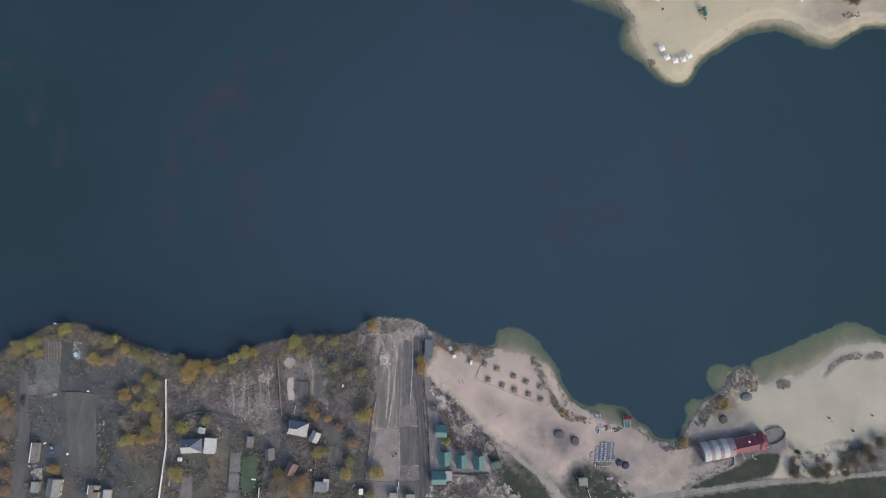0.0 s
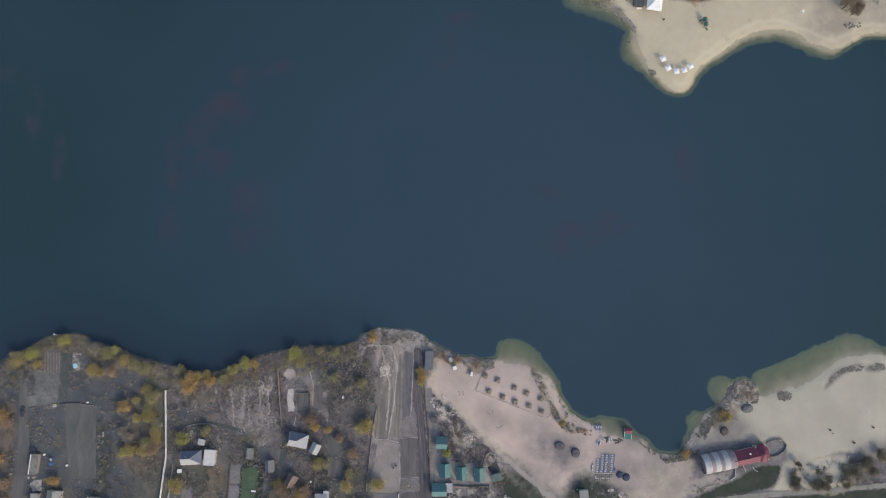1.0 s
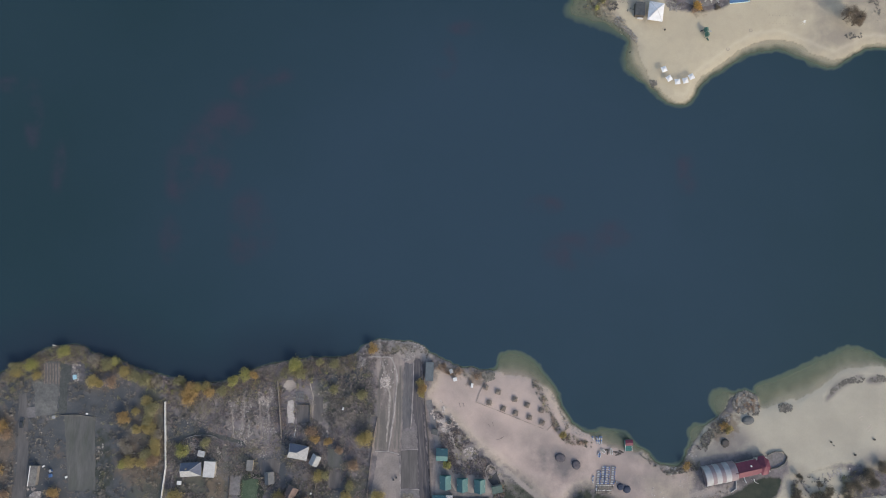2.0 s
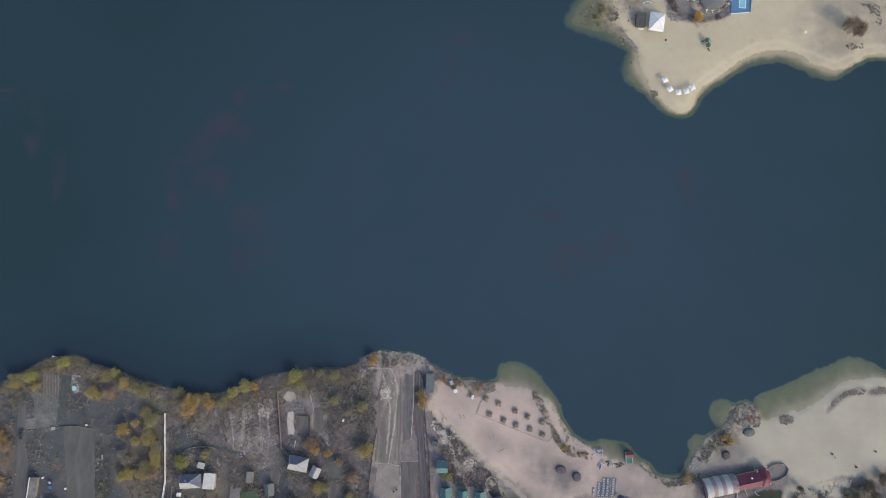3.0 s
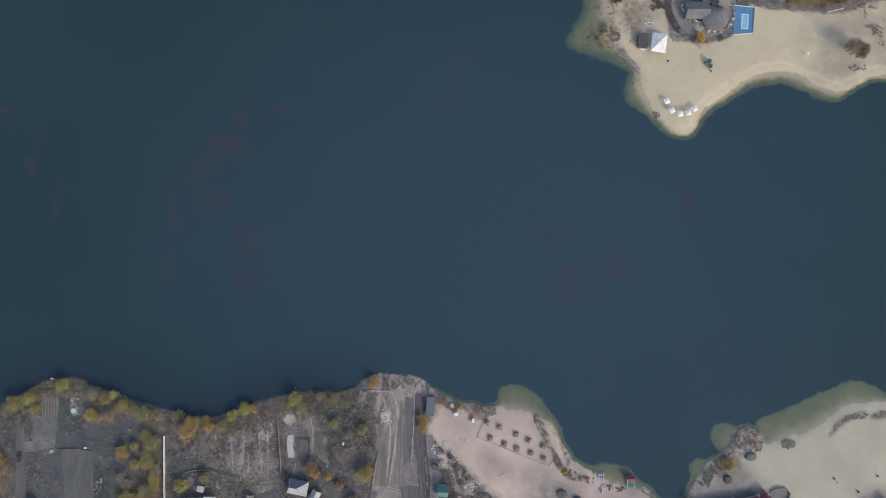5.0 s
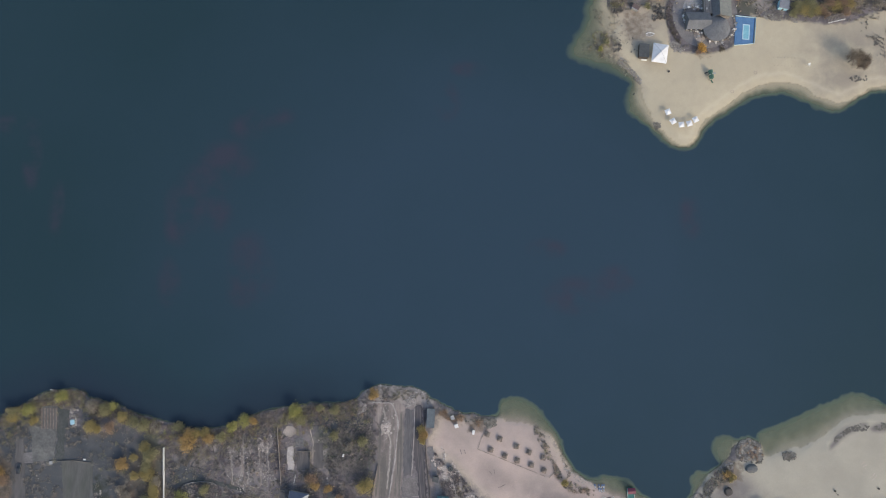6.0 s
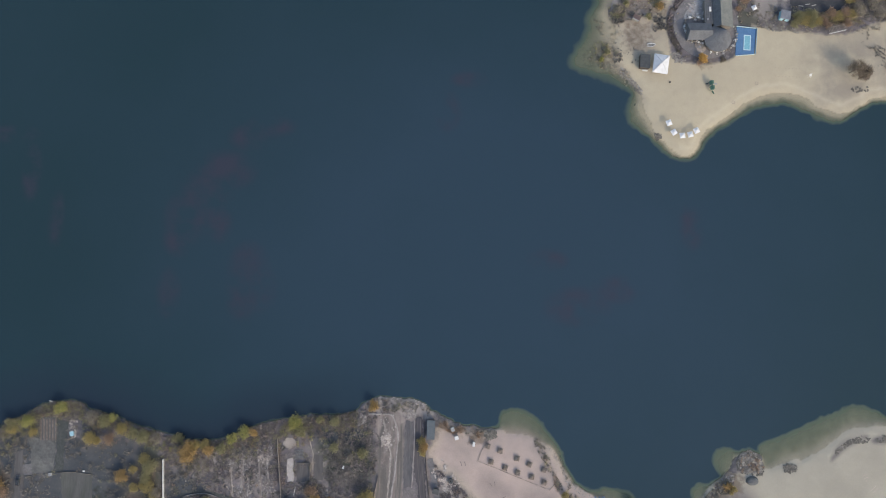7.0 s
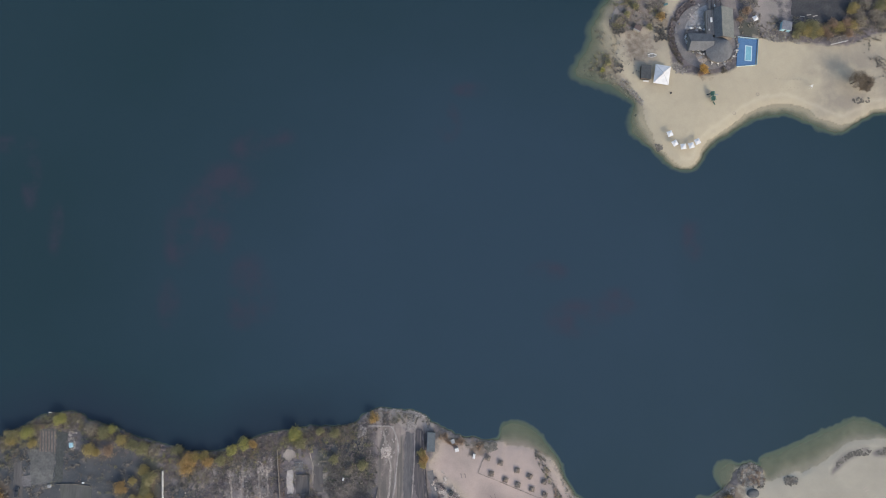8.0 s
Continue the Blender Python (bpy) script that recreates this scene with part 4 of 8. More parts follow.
def blades(points, rng, reach, count, width=0.07, spread=0.8):
    """Bare twigs: count thin blades rising out of each point."""
    base = np.repeat(points, count, 0)
    n = len(base)
    reach = np.repeat(reach, count) * rng.uniform(0.5, 1.1, n)
    turn, lift = rng.uniform(0, 2 * np.pi, n), rng.uniform(0.25, 1.0, n)
    way = np.stack([np.cos(turn) * spread, np.sin(turn) * spread, lift], 1)
    tip = base + way * reach[:, None]
    side = np.stack([-np.sin(turn), np.cos(turn), np.zeros(n)], 1) * (width * rng.uniform(0.6, 1.6, n))[:, None]
    mid = base + way * reach[:, None] * 0.5 + rng.normal(size=(n, 3)) * 0.08 * reach[:, None]
    verts = np.stack([base - side * 0.5, mid + side, tip, mid - side], 1).reshape(-1, 3)
    return verts, np.arange(4 * n).reshape(-1, 4)


def tree(at, r, leaf, tall=None, seed=0, name="tree", label="", thin=1.0, group="", crown_z=0.5, twiggy=False):
    """A broad-leaved tree: trunk with limbs, and a lumpy crown of many leaves with gaps."""
    rng = np.random.default_rng(seed + int(abs(at[0]) * 10) + int(abs(at[1]) * 100))
    r = 1.2 * r
    tall = tall or 0.95 * r + 1.1
    t = thing(name, label, "tree" if name == "tree" else "bush", at, rng.uniform(0, 360), group)
    bm = rod(0.05 * r + 0.06, 0.03 * r + 0.02, (0, 0, -0.1), (rng.normal() * 0.1 * r, rng.normal() * 0.1 * r, tall * 0.72), 7)
    for k in range(7):
        a, z = k * 2.4 + rng.uniform(-0.4, 0.4), tall * rng.uniform(0.25, 0.6)
        rod(0.03 * r + 0.02, 0.012, (0, 0, z), (math.cos(a) * r * 0.75, math.sin(a) * r * 0.75, z + tall * rng.uniform(0.1, 0.35)), 5, bm)
    part("trunk", bm, BARK, t)
    clumps = max(7, int(9 * r * thin))
    way = rng.normal(size=(clumps, 3))
    way /= np.linalg.norm(way, axis=1, keepdims=True)
    way[:, 2] = np.abs(way[:, 2]) * 0.9 - 0.25
    stretch = rng.uniform(0.8, 1.15, 2)
    hub = way * np.array([r * stretch[0], r * stretch[1], tall * 0.36]) * rng.uniform(0.35, 0.92, (clumps, 1)) + (0, 0, tall * (0.25 + 0.4 * crown_z + 0.1))
    each = int((150 if twiggy else 60) * thin)
    leaves = np.repeat(hub, each, 0) + rng.normal(size=(clumps * each, 3)) * (0.17 * r + 0.12) * (1, 1, 0.8)
    leaves[:, 2] = np.maximum(leaves[:, 2], 0.15)
    raw("crown", *quads(leaves, rng.uniform(0.2, 0.42, len(leaves)) * (0.85 if twiggy else 0.75 + 0.12 * r), rng), LEAF[leaf], t)
    return t


def stones(points, rng, size, squash=0.6):
    """Broken stones as one mesh: an uneven eight-cornered lump at each point."""
    n = len(points)
    corner = np.array([[x, y, z] for z in (-1, 1) for y in (-1, 1) for x in (-1, 1)], float)
    s = rng.uniform(size[0], size[1], n) / 2
    lump = corner[None] * (1 + rng.uniform(-0.35, 0.35, (n, 8, 3))) * s[:, None, None] * np.array([1, 1, squash])
    a = rng.uniform(0, 2 * np.pi, n)
    c, d = np.cos(a)[:, None], np.sin(a)[:, None]
    lump = np.stack([lump[..., 0] * c - lump[..., 1] * d, lump[..., 0] * d + lump[..., 1] * c, lump[..., 2]], -1) + points[:, None]
    face = np.array([[0, 2, 3, 1], [4, 5, 7, 6], [0, 1, 5, 4], [2, 6, 7, 3], [0, 4, 6, 2], [1, 3, 7, 5]])
    return lump.reshape(-1, 3), (face[None] + 8 * np.arange(n)[:, None, None]).reshape(-1, 4)


def scatter(poly, count, seed, patch=0.0, size=7.0, without=()):
    """Random places inside a polygon, gathered in patches, standing on the ground."""
    rng = np.random.default_rng(seed)
    p = np.array(poly, float)
    lo, hi = p.min(0), p.max(0)
    q = rng.uniform(lo, hi, (count * 8, 2))
    keep = inside(q[:, 0], q[:, 1], p) & (grain2(q[:, 0], q[:, 1], size, seed + 50) + 0.5 * grain2(q[:, 0], q[:, 1], size / 3, seed + 51) > patch)
    for hole in without:
        keep &= ~inside(q[:, 0], q[:, 1], np.array(hole, float))
    q = q[keep][:count]
    return np.array([[x, y, height(x, y)] for x, y in q]).reshape(-1, 3)


def roof_house(name, label, at, w, l, rz, wall, rise, roof, walls, over=0.35, category="house", roofs=None, windows=True, group="", hip=0.0, chimney=False):
    """A house with a gable (or hipped) roof; its ridge runs along its own y, w is its width across the ridge."""
    t = thing(name, label, category, at, rz, group)
    bm = block(w, l, wall, 0, 0, 0)
    if not hip:
        for s in (-1, 1):
            g = [bm.verts.new(v) for v in ((-w / 2, s * (l / 2 - 0.01), wall - 0.01), (w / 2, s * (l / 2 - 0.01), wall - 0.01), (0, s * (l / 2 - 0.01), wall + rise - 0.06))]
            bm.faces.new(g)
    body = part("wall", bm, walls, t)
    e, y0, y1 = w / 2 + over, l / 2 + over, l / 2 + over - hip
    drop = wall - rise * over / (w / 2)
    for s, m in ((-1, roof), (1, roofs or roof)):
        part("roof_slope", shell([(s * e, -y0, drop), (s * e, y0, drop), (0, y1, wall + rise), (0, -y1, wall + rise)], [(0, 1, 2, 3) if s > 0 else (3, 2, 1, 0)], 0.09), m, t)
    if hip:
        for s in (-1, 1):
            part("roof_end", shell([(-e, s * y0, drop), (e, s * y0, drop), (0, s * y1, wall + rise)], [(0, 1, 2) if s < 0 else (2, 1, 0)], 0.09), roof, t)
    part("ridge", rod(0.09, 0.09, (0, -y1, wall + rise + 0.02), (0, y1, wall + rise + 0.02), 6), roof, t)
    if windows:
        for s in (-1, 1):
            for k in range(max(1, int(l / 3))):
                y = -l / 2 + (k + 0.5) * l / max(1, int(l / 3))
                f = part("window", block(0.10, 1.1, 1.2, s * (w / 2 + 0.02), y, 0.9), WHITE, t)
                part("pane", block(0.04, 0.9, 1.0, s * (w / 2 + 0.075), y, 1.0), GLASS, f)
        part("door", block(0.95, 0.08, 2.0, -w * 0.2, -l / 2 - 0.03, 0.02), DARK_WOOD, t)
    if chimney:
        part("chimney", block(0.5, 0.5, 1.3, w * 0.15, l * 0.2, wall + rise * 0.6), BRICKWALL, t)
    return t


def hip_house(name, label, at, l, w, rz, wall, rise, east, west, north, south, walls, category="house", chimney=False):
    """A house whose ridge runs along its own x, with hipped ends of those lengths (0: a gable); north and south are its roof sheets."""
    t = thing(name, label, category, at, rz)
    part("wall", block(l - 0.7, w - 0.7, wall, 0, 0, 0), walls, t)
    a, b, top = -l / 2 + west, l / 2 - east, wall + rise
    part("roof_slope", shell([(-l / 2, -w / 2, wall), (l / 2, -w / 2, wall), (b, 0, top), (a, 0, top)], [(0, 1, 2, 3)], 0.09), south, t)
    part("roof_slope", shell([(l / 2, w / 2, wall), (-l / 2, w / 2, wall), (a, 0, top), (b, 0, top)], [(0, 1, 2, 3)], 0.09), north, t)
    for s, cut, tip, sheet_of in ((1, east, b, south if east > 4.6 else north), (-1, west, a, north)):
        if cut:
            part("roof_end", shell([(s * l / 2, -s * w / 2, wall), (s * l / 2, s * w / 2, wall), (tip, 0, top)], [(0, 1, 2)], 0.09), sheet_of, t)
            for y in (-1, 1):
                part("hip_cap", rod(0.11, 0.11, (s * l / 2, y * w / 2, wall + 0.02), (tip, 0, top + 0.02), 6), PALE_ROOF, t)
        else:
            bm = bmesh.new()
            bm.faces.new([bm.verts.new(v) for v in ((s * (l / 2 - 0.36), -w / 2 + 0.36, wall - 0.05), (s * (l / 2 - 0.36), w / 2 - 0.36, wall - 0.05), (s * (l / 2 - 0.36), 0, top - 0.3))])
            bmesh.ops.solidify(bm, geom=bm.faces[:], thickness=0.1)
            part("gable", bm, walls, t)
    part("ridge", rod(0.1, 0.1, (a, 0, top + 0.02), (b, 0, top + 0.02), 6), PALE_ROOF, t)
    for k in range(max(1, int(l / 3))):
        x = -l / 2 + (k + 0.5) * l / max(1, int(l / 3))
        f = part("window", block(1.1, 0.1, 1.2, x, -w / 2 + 0.34, 0.9), WHITE, t)
        part("pane", block(0.9, 0.04, 1.0, x, -w / 2 + 0.28, 1.0), GLASS, f)
    part("door", block(0.08, 0.95, 2.0, -l / 2 + 0.32, w * 0.15, 0.02), DARK_WOOD, t)
    if chimney:
        part("chimney", block(0.5, 0.5, 1.3, -l * 0.15, w * 0.15, top - 0.7), BRICKWALL, t)
    return t


def shed(name, label, at, w, l, rz, tall, slope, roof, walls, category="shed", over=0.2, group="", door=True, stripe=None):
    """A small building with a single-pitch roof that falls along its own x."""
    t = thing(name, label, category, at, rz, group)
    bm = bmesh.new()
    v = [bm.verts.new(p) for p in ((-w / 2, -l / 2, 0), (w / 2, -l / 2, 0), (w / 2, l / 2, 0), (-w / 2, l / 2, 0), (-w / 2, -l / 2, tall + slope), (w / 2, -l / 2, tall), (w / 2, l / 2, tall), (-w / 2, l / 2, tall + slope))]
    for f in ((0, 1, 5, 4), (1, 2, 6, 5), (2, 3, 7, 6), (3, 0, 4, 7)):
        bm.faces.new([v[i] for i in f])
    part("wall", bm, walls, t)
    k = slope / w * over
    part("roof", shell([(-w / 2 - over, -l / 2 - over, tall + slope + k + 0.08), (w / 2 + over, -l / 2 - over, tall - k + 0.08), (w / 2 + over, l / 2 + over, tall - k + 0.08), (-w / 2 - over, l / 2 + over, tall + slope + k + 0.08)], [(0, 1, 2, 3)], 0.08), roof, t)
    if stripe:
        part("roof_edge", block(0.35, l + 2 * over, 0.12, -w / 2 - over + 0.17, 0, tall + slope + 0.06), stripe, t)
    if door:
        part("door", block(0.9, 0.06, 1.9, 0, -l / 2 - 0.03, 0.02), DARK_WOOD, t)
    return t


def fence(name, label, points, tall, thick, material, span=2.5, post=0.16, cap=None):
    """A fence of panels between posts along a line."""
    t = thing(name, label, "fence", points[0], 0)
    o = t.matrix_basis.translation
    n = 0
    for a, b in zip(points, points[1:]):
        a, b = Vector(a), Vector(b)
        d = b - a
        count = max(1, round(d.length / span))
        turn = math.degrees(math.atan2(d.y, d.x))
        for k in range(count):
            m = a + d * ((k + 0.5) / count)
            z = height(m.x, m.y) - o.z
            part("panel", block(d.length / count - post, thick, tall, m.x - o.x, m.y - o.y, z, 0, 0, turn), material, t)
            p = a + d * (k / count)
            part("post", block(post, post, tall + 0.1, p.x - o.x, p.y - o.y, height(p.x, p.y) - o.z, 0, 0, turn), cap or material, t)
            n += 1
    return t

# ---- roads, yards and paths ----
S = 0.27
CLEAR = []


def lay(name, points, material, label, category, **more):
    CLEAR.append(points)
    return slab(name, points, material, label, category, **more)


def ribbon(points, width):
    """The outline of a strip of that width along a line."""
    p = np.array(points, float)
    d = np.gradient(p, axis=0)
    d /= np.linalg.norm(d, axis=1, keepdims=True)
    side = np.stack([-d[:, 1], d[:, 0]], 1) * width / 2
    return [tuple(q) for q in np.vstack([p + side, (p - side)[::-1]])]


BED = surface("red_grey_soil", (0.135, 0.115, 0.11), (0.20, 0.17, 0.16), 0.5, 0.95, 2.0, stain=0.4)
PALE_DIRT = surface("pale_worn_edge", (0.26, 0.235, 0.22), (0.375, 0.34, 0.318), 0.4, 0.95, 1.5, stain=0.4)
DARK_GROUND = surface("dark_ground_sheet", (0.045, 0.047, 0.055), (0.07, 0.07, 0.075), 0.15, 0.9, 1.0)
TRODDEN = surface("trodden_pink_dirt", (0.145, 0.13, 0.125), (0.26, 0.222, 0.208), 0.4, 0.95, 1.6, along=0.22, stain=0.3)
DRIVE = surface("packed_drive_dirt", (0.088, 0.086, 0.09), (0.122, 0.117, 0.119), 0.4, 0.95, 1.2, along=0.15)
SAND_TRACK = surface("rutted_sand", (0.25, 0.22, 0.205), (0.32, 0.275, 0.255), 0.3, 0.95, 1.4)
OLD_CONCRETE = surface("worn_grey_concrete", (0.115, 0.118, 0.119), (0.165, 0.165, 0.162), 0.12, 0.95, 1.0, stain=0.3, patch=(0.088, 0.09, 0.095), amount=0.7)
OLD_ASPHALT = surface("old_blue_grey_asphalt", (0.086, 0.086, 0.097), (0.125, 0.122, 0.131), 0.4, 0.9, 1.5, 0.3, along=0.2, patch=(0.19, 0.172, 0.17), amount=0.4)
YARD_DUST = surface("dusty_pink_concrete", (0.20, 0.178, 0.173), (0.258, 0.228, 0.22), 0.12, 0.95, 1.2, stain=0.2, patch=(0.165, 0.148, 0.146), amount=0.5)
KERB = surface("pale_kerb_concrete", (0.29, 0.265, 0.26), (0.39, 0.36, 0.35), 0.5, 0.9, 2.0, patch=(0.2, 0.18, 0.175), amount=0.7)
DAMP = surface("dark_mossy_dirt", (0.052, 0.06, 0.062), (0.078, 0.083, 0.083), 0.3, 0.95, 1.2)
GREEN_TARP = surface("dull_green_tarpaulin", (0.07, 0.105, 0.098), (0.095, 0.135, 0.125), 0.6, 0.75, 3.0)
GREY_DIRT = surface("grey_dirt", (0.148, 0.143, 0.15), (0.198, 0.19, 0.197), 0.12, 0.95, 1.0, stain=0.3, patch=(0.112, 0.106, 0.11), amount=0.5)
lay("road", [(-15.4, -6.9), (-12.2, -6.7), (-11.3, -23.2), (-10.2, -38.7), (-8.3, -56.6), (-6.4, -88.0), (-12.3, -88.0), (-13.3, -56.7), (-13.9, -39.0), (-15.8, -31.0)], ASPHALT, "dark worn asphalt road running down to the lake", "road", wobble=0.5, step=0.9)
lay("road", [(-19.9, -8.5), (-16.2, -8.2), (-16.6, -23.2), (-17.0, -37.7), (-20.5, -38.0), (-20.8, -31.0), (-20.1, -18.0)], OLD_ASPHALT, "old blue-grey asphalt strip beside the road", "road", rise=0.07, wobble=0.55, step=0.9)
lay("pavement", [(-21.0, -39.0), (-14.1, -39.0), (-13.6, -47.2), (-21.2, -47.5)], PAVING, "pale patched paving beside the road", "pavement", rise=0.08, wobble=0.45, step=1.0)
lay("pavement", [(-21.2, -48.2), (-13.6, -48.0), (-13.0, -64.8), (-21.1, -65.0)], DARK_DIRT, "damp grey paved strip beside the road", "pavement", rise=0.08)
lay("pavement", [(-21.0, -66.0), (-12.7, -66.0), (-12.4, -71.3), (-21.3, -71.8)], GREY_DIRT, "grey patched paving beside the road", "pavement", rise=0.07)
lay("pavement", [(-21.5, -72.6), (-12.4, -71.8), (-11.8, -88.0), (-22.2, -88.0)], DARK_DIRT, "dark trodden ground among sheds", "yard", rise=0.06)
lay("pavement", [(-31.9, -48.8), (-26.7, -49.0), (-22.0, -50.3), (-21.6, -59.2), (-21.3, -70.8), (-25.9, -72.3), (-33.2, -71.8), (-34.8, -67.3), (-33.4, -59.2)], YARD_DUST, "pale dusty concrete yard", "yard", rise=0.09)
lay("pavement", [(-33.2, -72.3), (-22.8, -72.6), (-22.9, -88.0), (-33.5, -88.0)], GREY_DIRT, "grey trodden yard", "yard")
for pts, wide in (([(-37.3, -5.3), (-31.4, -5.3), (-26.6, -5.6), (-24.4, -9.6), (-23.3, -14.3), (-23.8, -23.2), (-24.5, -31.0), (-26.0, -41.3), (-27.0, -48.3)], 0.65), ([(-15.6, -8.0), (-15.8, -18.0), (-16.3, -31.0), (-16.8, -38.2)], 0.4), ([(-33.3, -48.5), (-27.7, -48.5), (-22.0, -49.8)], 0.45),
                  ([(-21.7, -50.5), (-21.3, -71.3)], 0.35), ([(-20.9, -47.7), (-13.3, -47.5)], 0.4), ([(-21.0, -65.5), (-12.7, -65.5)], 0.35), ([(-21.0, -68.8), (-15.6, -69.0)], 0.3), ([(-22.8, -72.6), (-23.0, -79.8)], 0.5)):
    lay("kerb", ribbon(rounded(pts, 3), wide), KERB, "pale concrete kerb", "kerb", rise=0.16, wobble=0.14)
for pts in ([(-14.6, -8.5), (-14.2, -23.2), (-13.1, -38.7), (-11.4, -56.6), (-10.6, -79.3)], [(-13.2, -7.5), (-12.4, -23.2), (-11.2, -38.7), (-9.9, -56.6), (-8.5, -79.3)]):
    lay("tyre_track", ribbon(rounded(pts, 3), 0.4), DARK_DIRT, "dark wheel rut along the road", "track", rise=0.095, wobble=0.08, thick=0.0)
lay("pavement", [(-194.9, -16.5), (-184.6, -18.1), (-181.3, -19.4), (-182.0, -32.2), (-192.0, -33.0), (-192.7, -23.3)], OLD_CONCRETE, "light grey concrete yard", "yard", rise=0.07)
lay("pavement", [(-196.1, -28.8), (-192.1, -28.3), (-191.7, -33.5), (-195.4, -33.8)], GREY_DIRT, "darker square of paving", "yard", rise=0.10)
lay("road", [(-200.2, -23.3), (-196.6, -22.3), (-195.1, -33.8), (-192.9, -56.9), (-193.8, -72.2), (-192.8, -92.2), (-199.6, -92.2), (-200.1, -72.2), (-198.7, -57.0), (-199.3, -39.0)], DRIVE, "grey dirt drive through the village", "road")
lay("pavement", [(-181.2, -8.5), (-176.5, -10.1), (-177.4, -20.7), (-177.5, -31.7), (-181.2, -31.7)], DAMP, "dark mossy strip of ground", "path", wobble=0.5)
lay("plot", [(-178.3, -32.1), (-164.0, -31.6), (-162.7, -49.1), (-161.6, -66.4), (-173.9, -66.4), (-176.4, -49.1)], PLOT, "grey dug garden plot", "plot", wobble=0.22)
lay("plot", [(-100.4, -59.4), (-94.8, -59.7), (-95.0, -68.0), (-100.5, -68.0)], GREY_DIRT, "grey bare garden bed", "plot")
lay("plot", [(-100.5, -69.0), (-95.3, -69.0), (-95.5, -76.6), (-101.0, -76.1)], GREY_DIRT, "grey bare garden bed", "plot")
lay("plot", [(-101.0, -77.1), (-95.7, -77.6), (-96.0, -84.6), (-101.2, -84.6)], GREY_DIRT, "grey bare garden bed", "plot")
lay("plot", [(-122.2, -70.1), (-116.9, -70.1), (-116.4, -92.1), (-122.2, -92.1)], GREY_DIRT, "grey bare garden bed", "plot")
lay("plot", [(-127.8, -72.1), (-123.1, -72.1), (-123.2, -76.6), (-127.6, -76.6)], PLOT, "brown dug bed", "plot")
lay("lawn", [(-94.5, -61.4), (-86.9, -60.9), (-86.8, -70.8), (-90.0, -77.6), (-94.4, -77.6)], LAWN, "small green lawn", "lawn", wobble=0.4, rise=0.04)
lay("plot", [(-70.0, -27.4), (-63.9, -27.4), (-63.7, -35.8), (-69.7, -35.8)], DARK_DIRT, "grey dug bed", "plot")
lay("pavement", [(-74.5, -25.4), (-71.4, -25.1), (-70.8, -35.8), (-74.0, -35.8)], RUBBLE, "pale broken concrete strip", "pavement", wobble=0.5)
lay("pavement", [tuple(np.array((-73.4, -18.6)) + 3.0 * np.array((math.cos(a), 0.85 * math.sin(a)))) for a in np.linspace(0, 6.28, 18)[:-1]], DUST, "round pale dirt pad", "yard", wobble=0.2)
lay("plot", [(-54.5, -56.8), (-48.2, -56.8), (-48.6, -64.9), (-54.8, -64.9)], DARK_DIRT, "dark dug bed", "plot")
lay("plot", [(-55.2, -47.1), (-48.3, -47.9), (-48.2, -56.3), (-55.0, -55.8)], PLOT, "dark grey bed", "plot")
lay("path", ribbon([(75.1, -83.9), (101.2, -78.1), (124.6, -75.3), (141.6, -73.0), (158.5, -71.8), (179.3, -70.2), (202.3, -68.4), (231.4, -67.2)], 2.2), GRAVEL, "pale gravel path along dark grass", "path", wobble=0.3)
lay("path", ribbon([(-8.7, -25.3), (-6.5, -33.7), (-4.7, -41.4), (-2.0, -56.8), (2.7, -67.4), (15.7, -68.4)], 2.6), GREY_DIRT, "grey dirt track beside the cabins", "path", wobble=0.4)
lay("path", ribbon([(-64.1, -18.0), (-62.4, -23.3), (-62.8, -38.9)], 0.5), DUST, "thin worn footpath", "path", wobble=0.15)

lay("plot", [(-61.8, -23.8), (-57.8, -23.8), (-57.6, -35.2), (-61.8, -35.2)], DARK_DIRT, "dark grey bed", "plot")
lay("plot", [(-85.9, -52.3), (-77.2, -51.7), (-77.5, -58.4), (-85.9, -58.9)], DARK_DIRT, "dark dug bed among bushes", "plot", wobble=0.5, rise=0.03)
lay("yard", [(171.2, 217.4), (203.2, 217.7), (199.7, 199.6), (194.8, 193.6), (181.7, 192.9), (170.6, 197.0)], DARK_GROUND, "dark level patch of ground behind shrubs", "yard", wobble=0.5)
for pts in ([(-95.2, -22.0), (-94.3, -31.1), (-95.5, -42.8)], [(-88.3, -21.2), (-86.9, -31.1), (-85.4, -42.8)], [(-117.5, -34.2), (-111.0, -24.3), (-105.8, -22.0)], [(-83.7, -23.3), (-82.4, -38.9)], [(-100.2, -28.5), (-98.6, -44.0)], [(-30.4, -7.5), (-26.5, -23.3), (-27.9, -44.0)], [(-126.4, -59.4), (-127.0, -67.0), (-127.7, -74.6)], [(-5.2, -31.1), (2.7, -42.7), (4.3, -49.1)]):
    lay("path", ribbon(pts, 0.8), PALE_DIRT, "thin pale worn footpath", "path", wobble=0.25, rise=0.05)

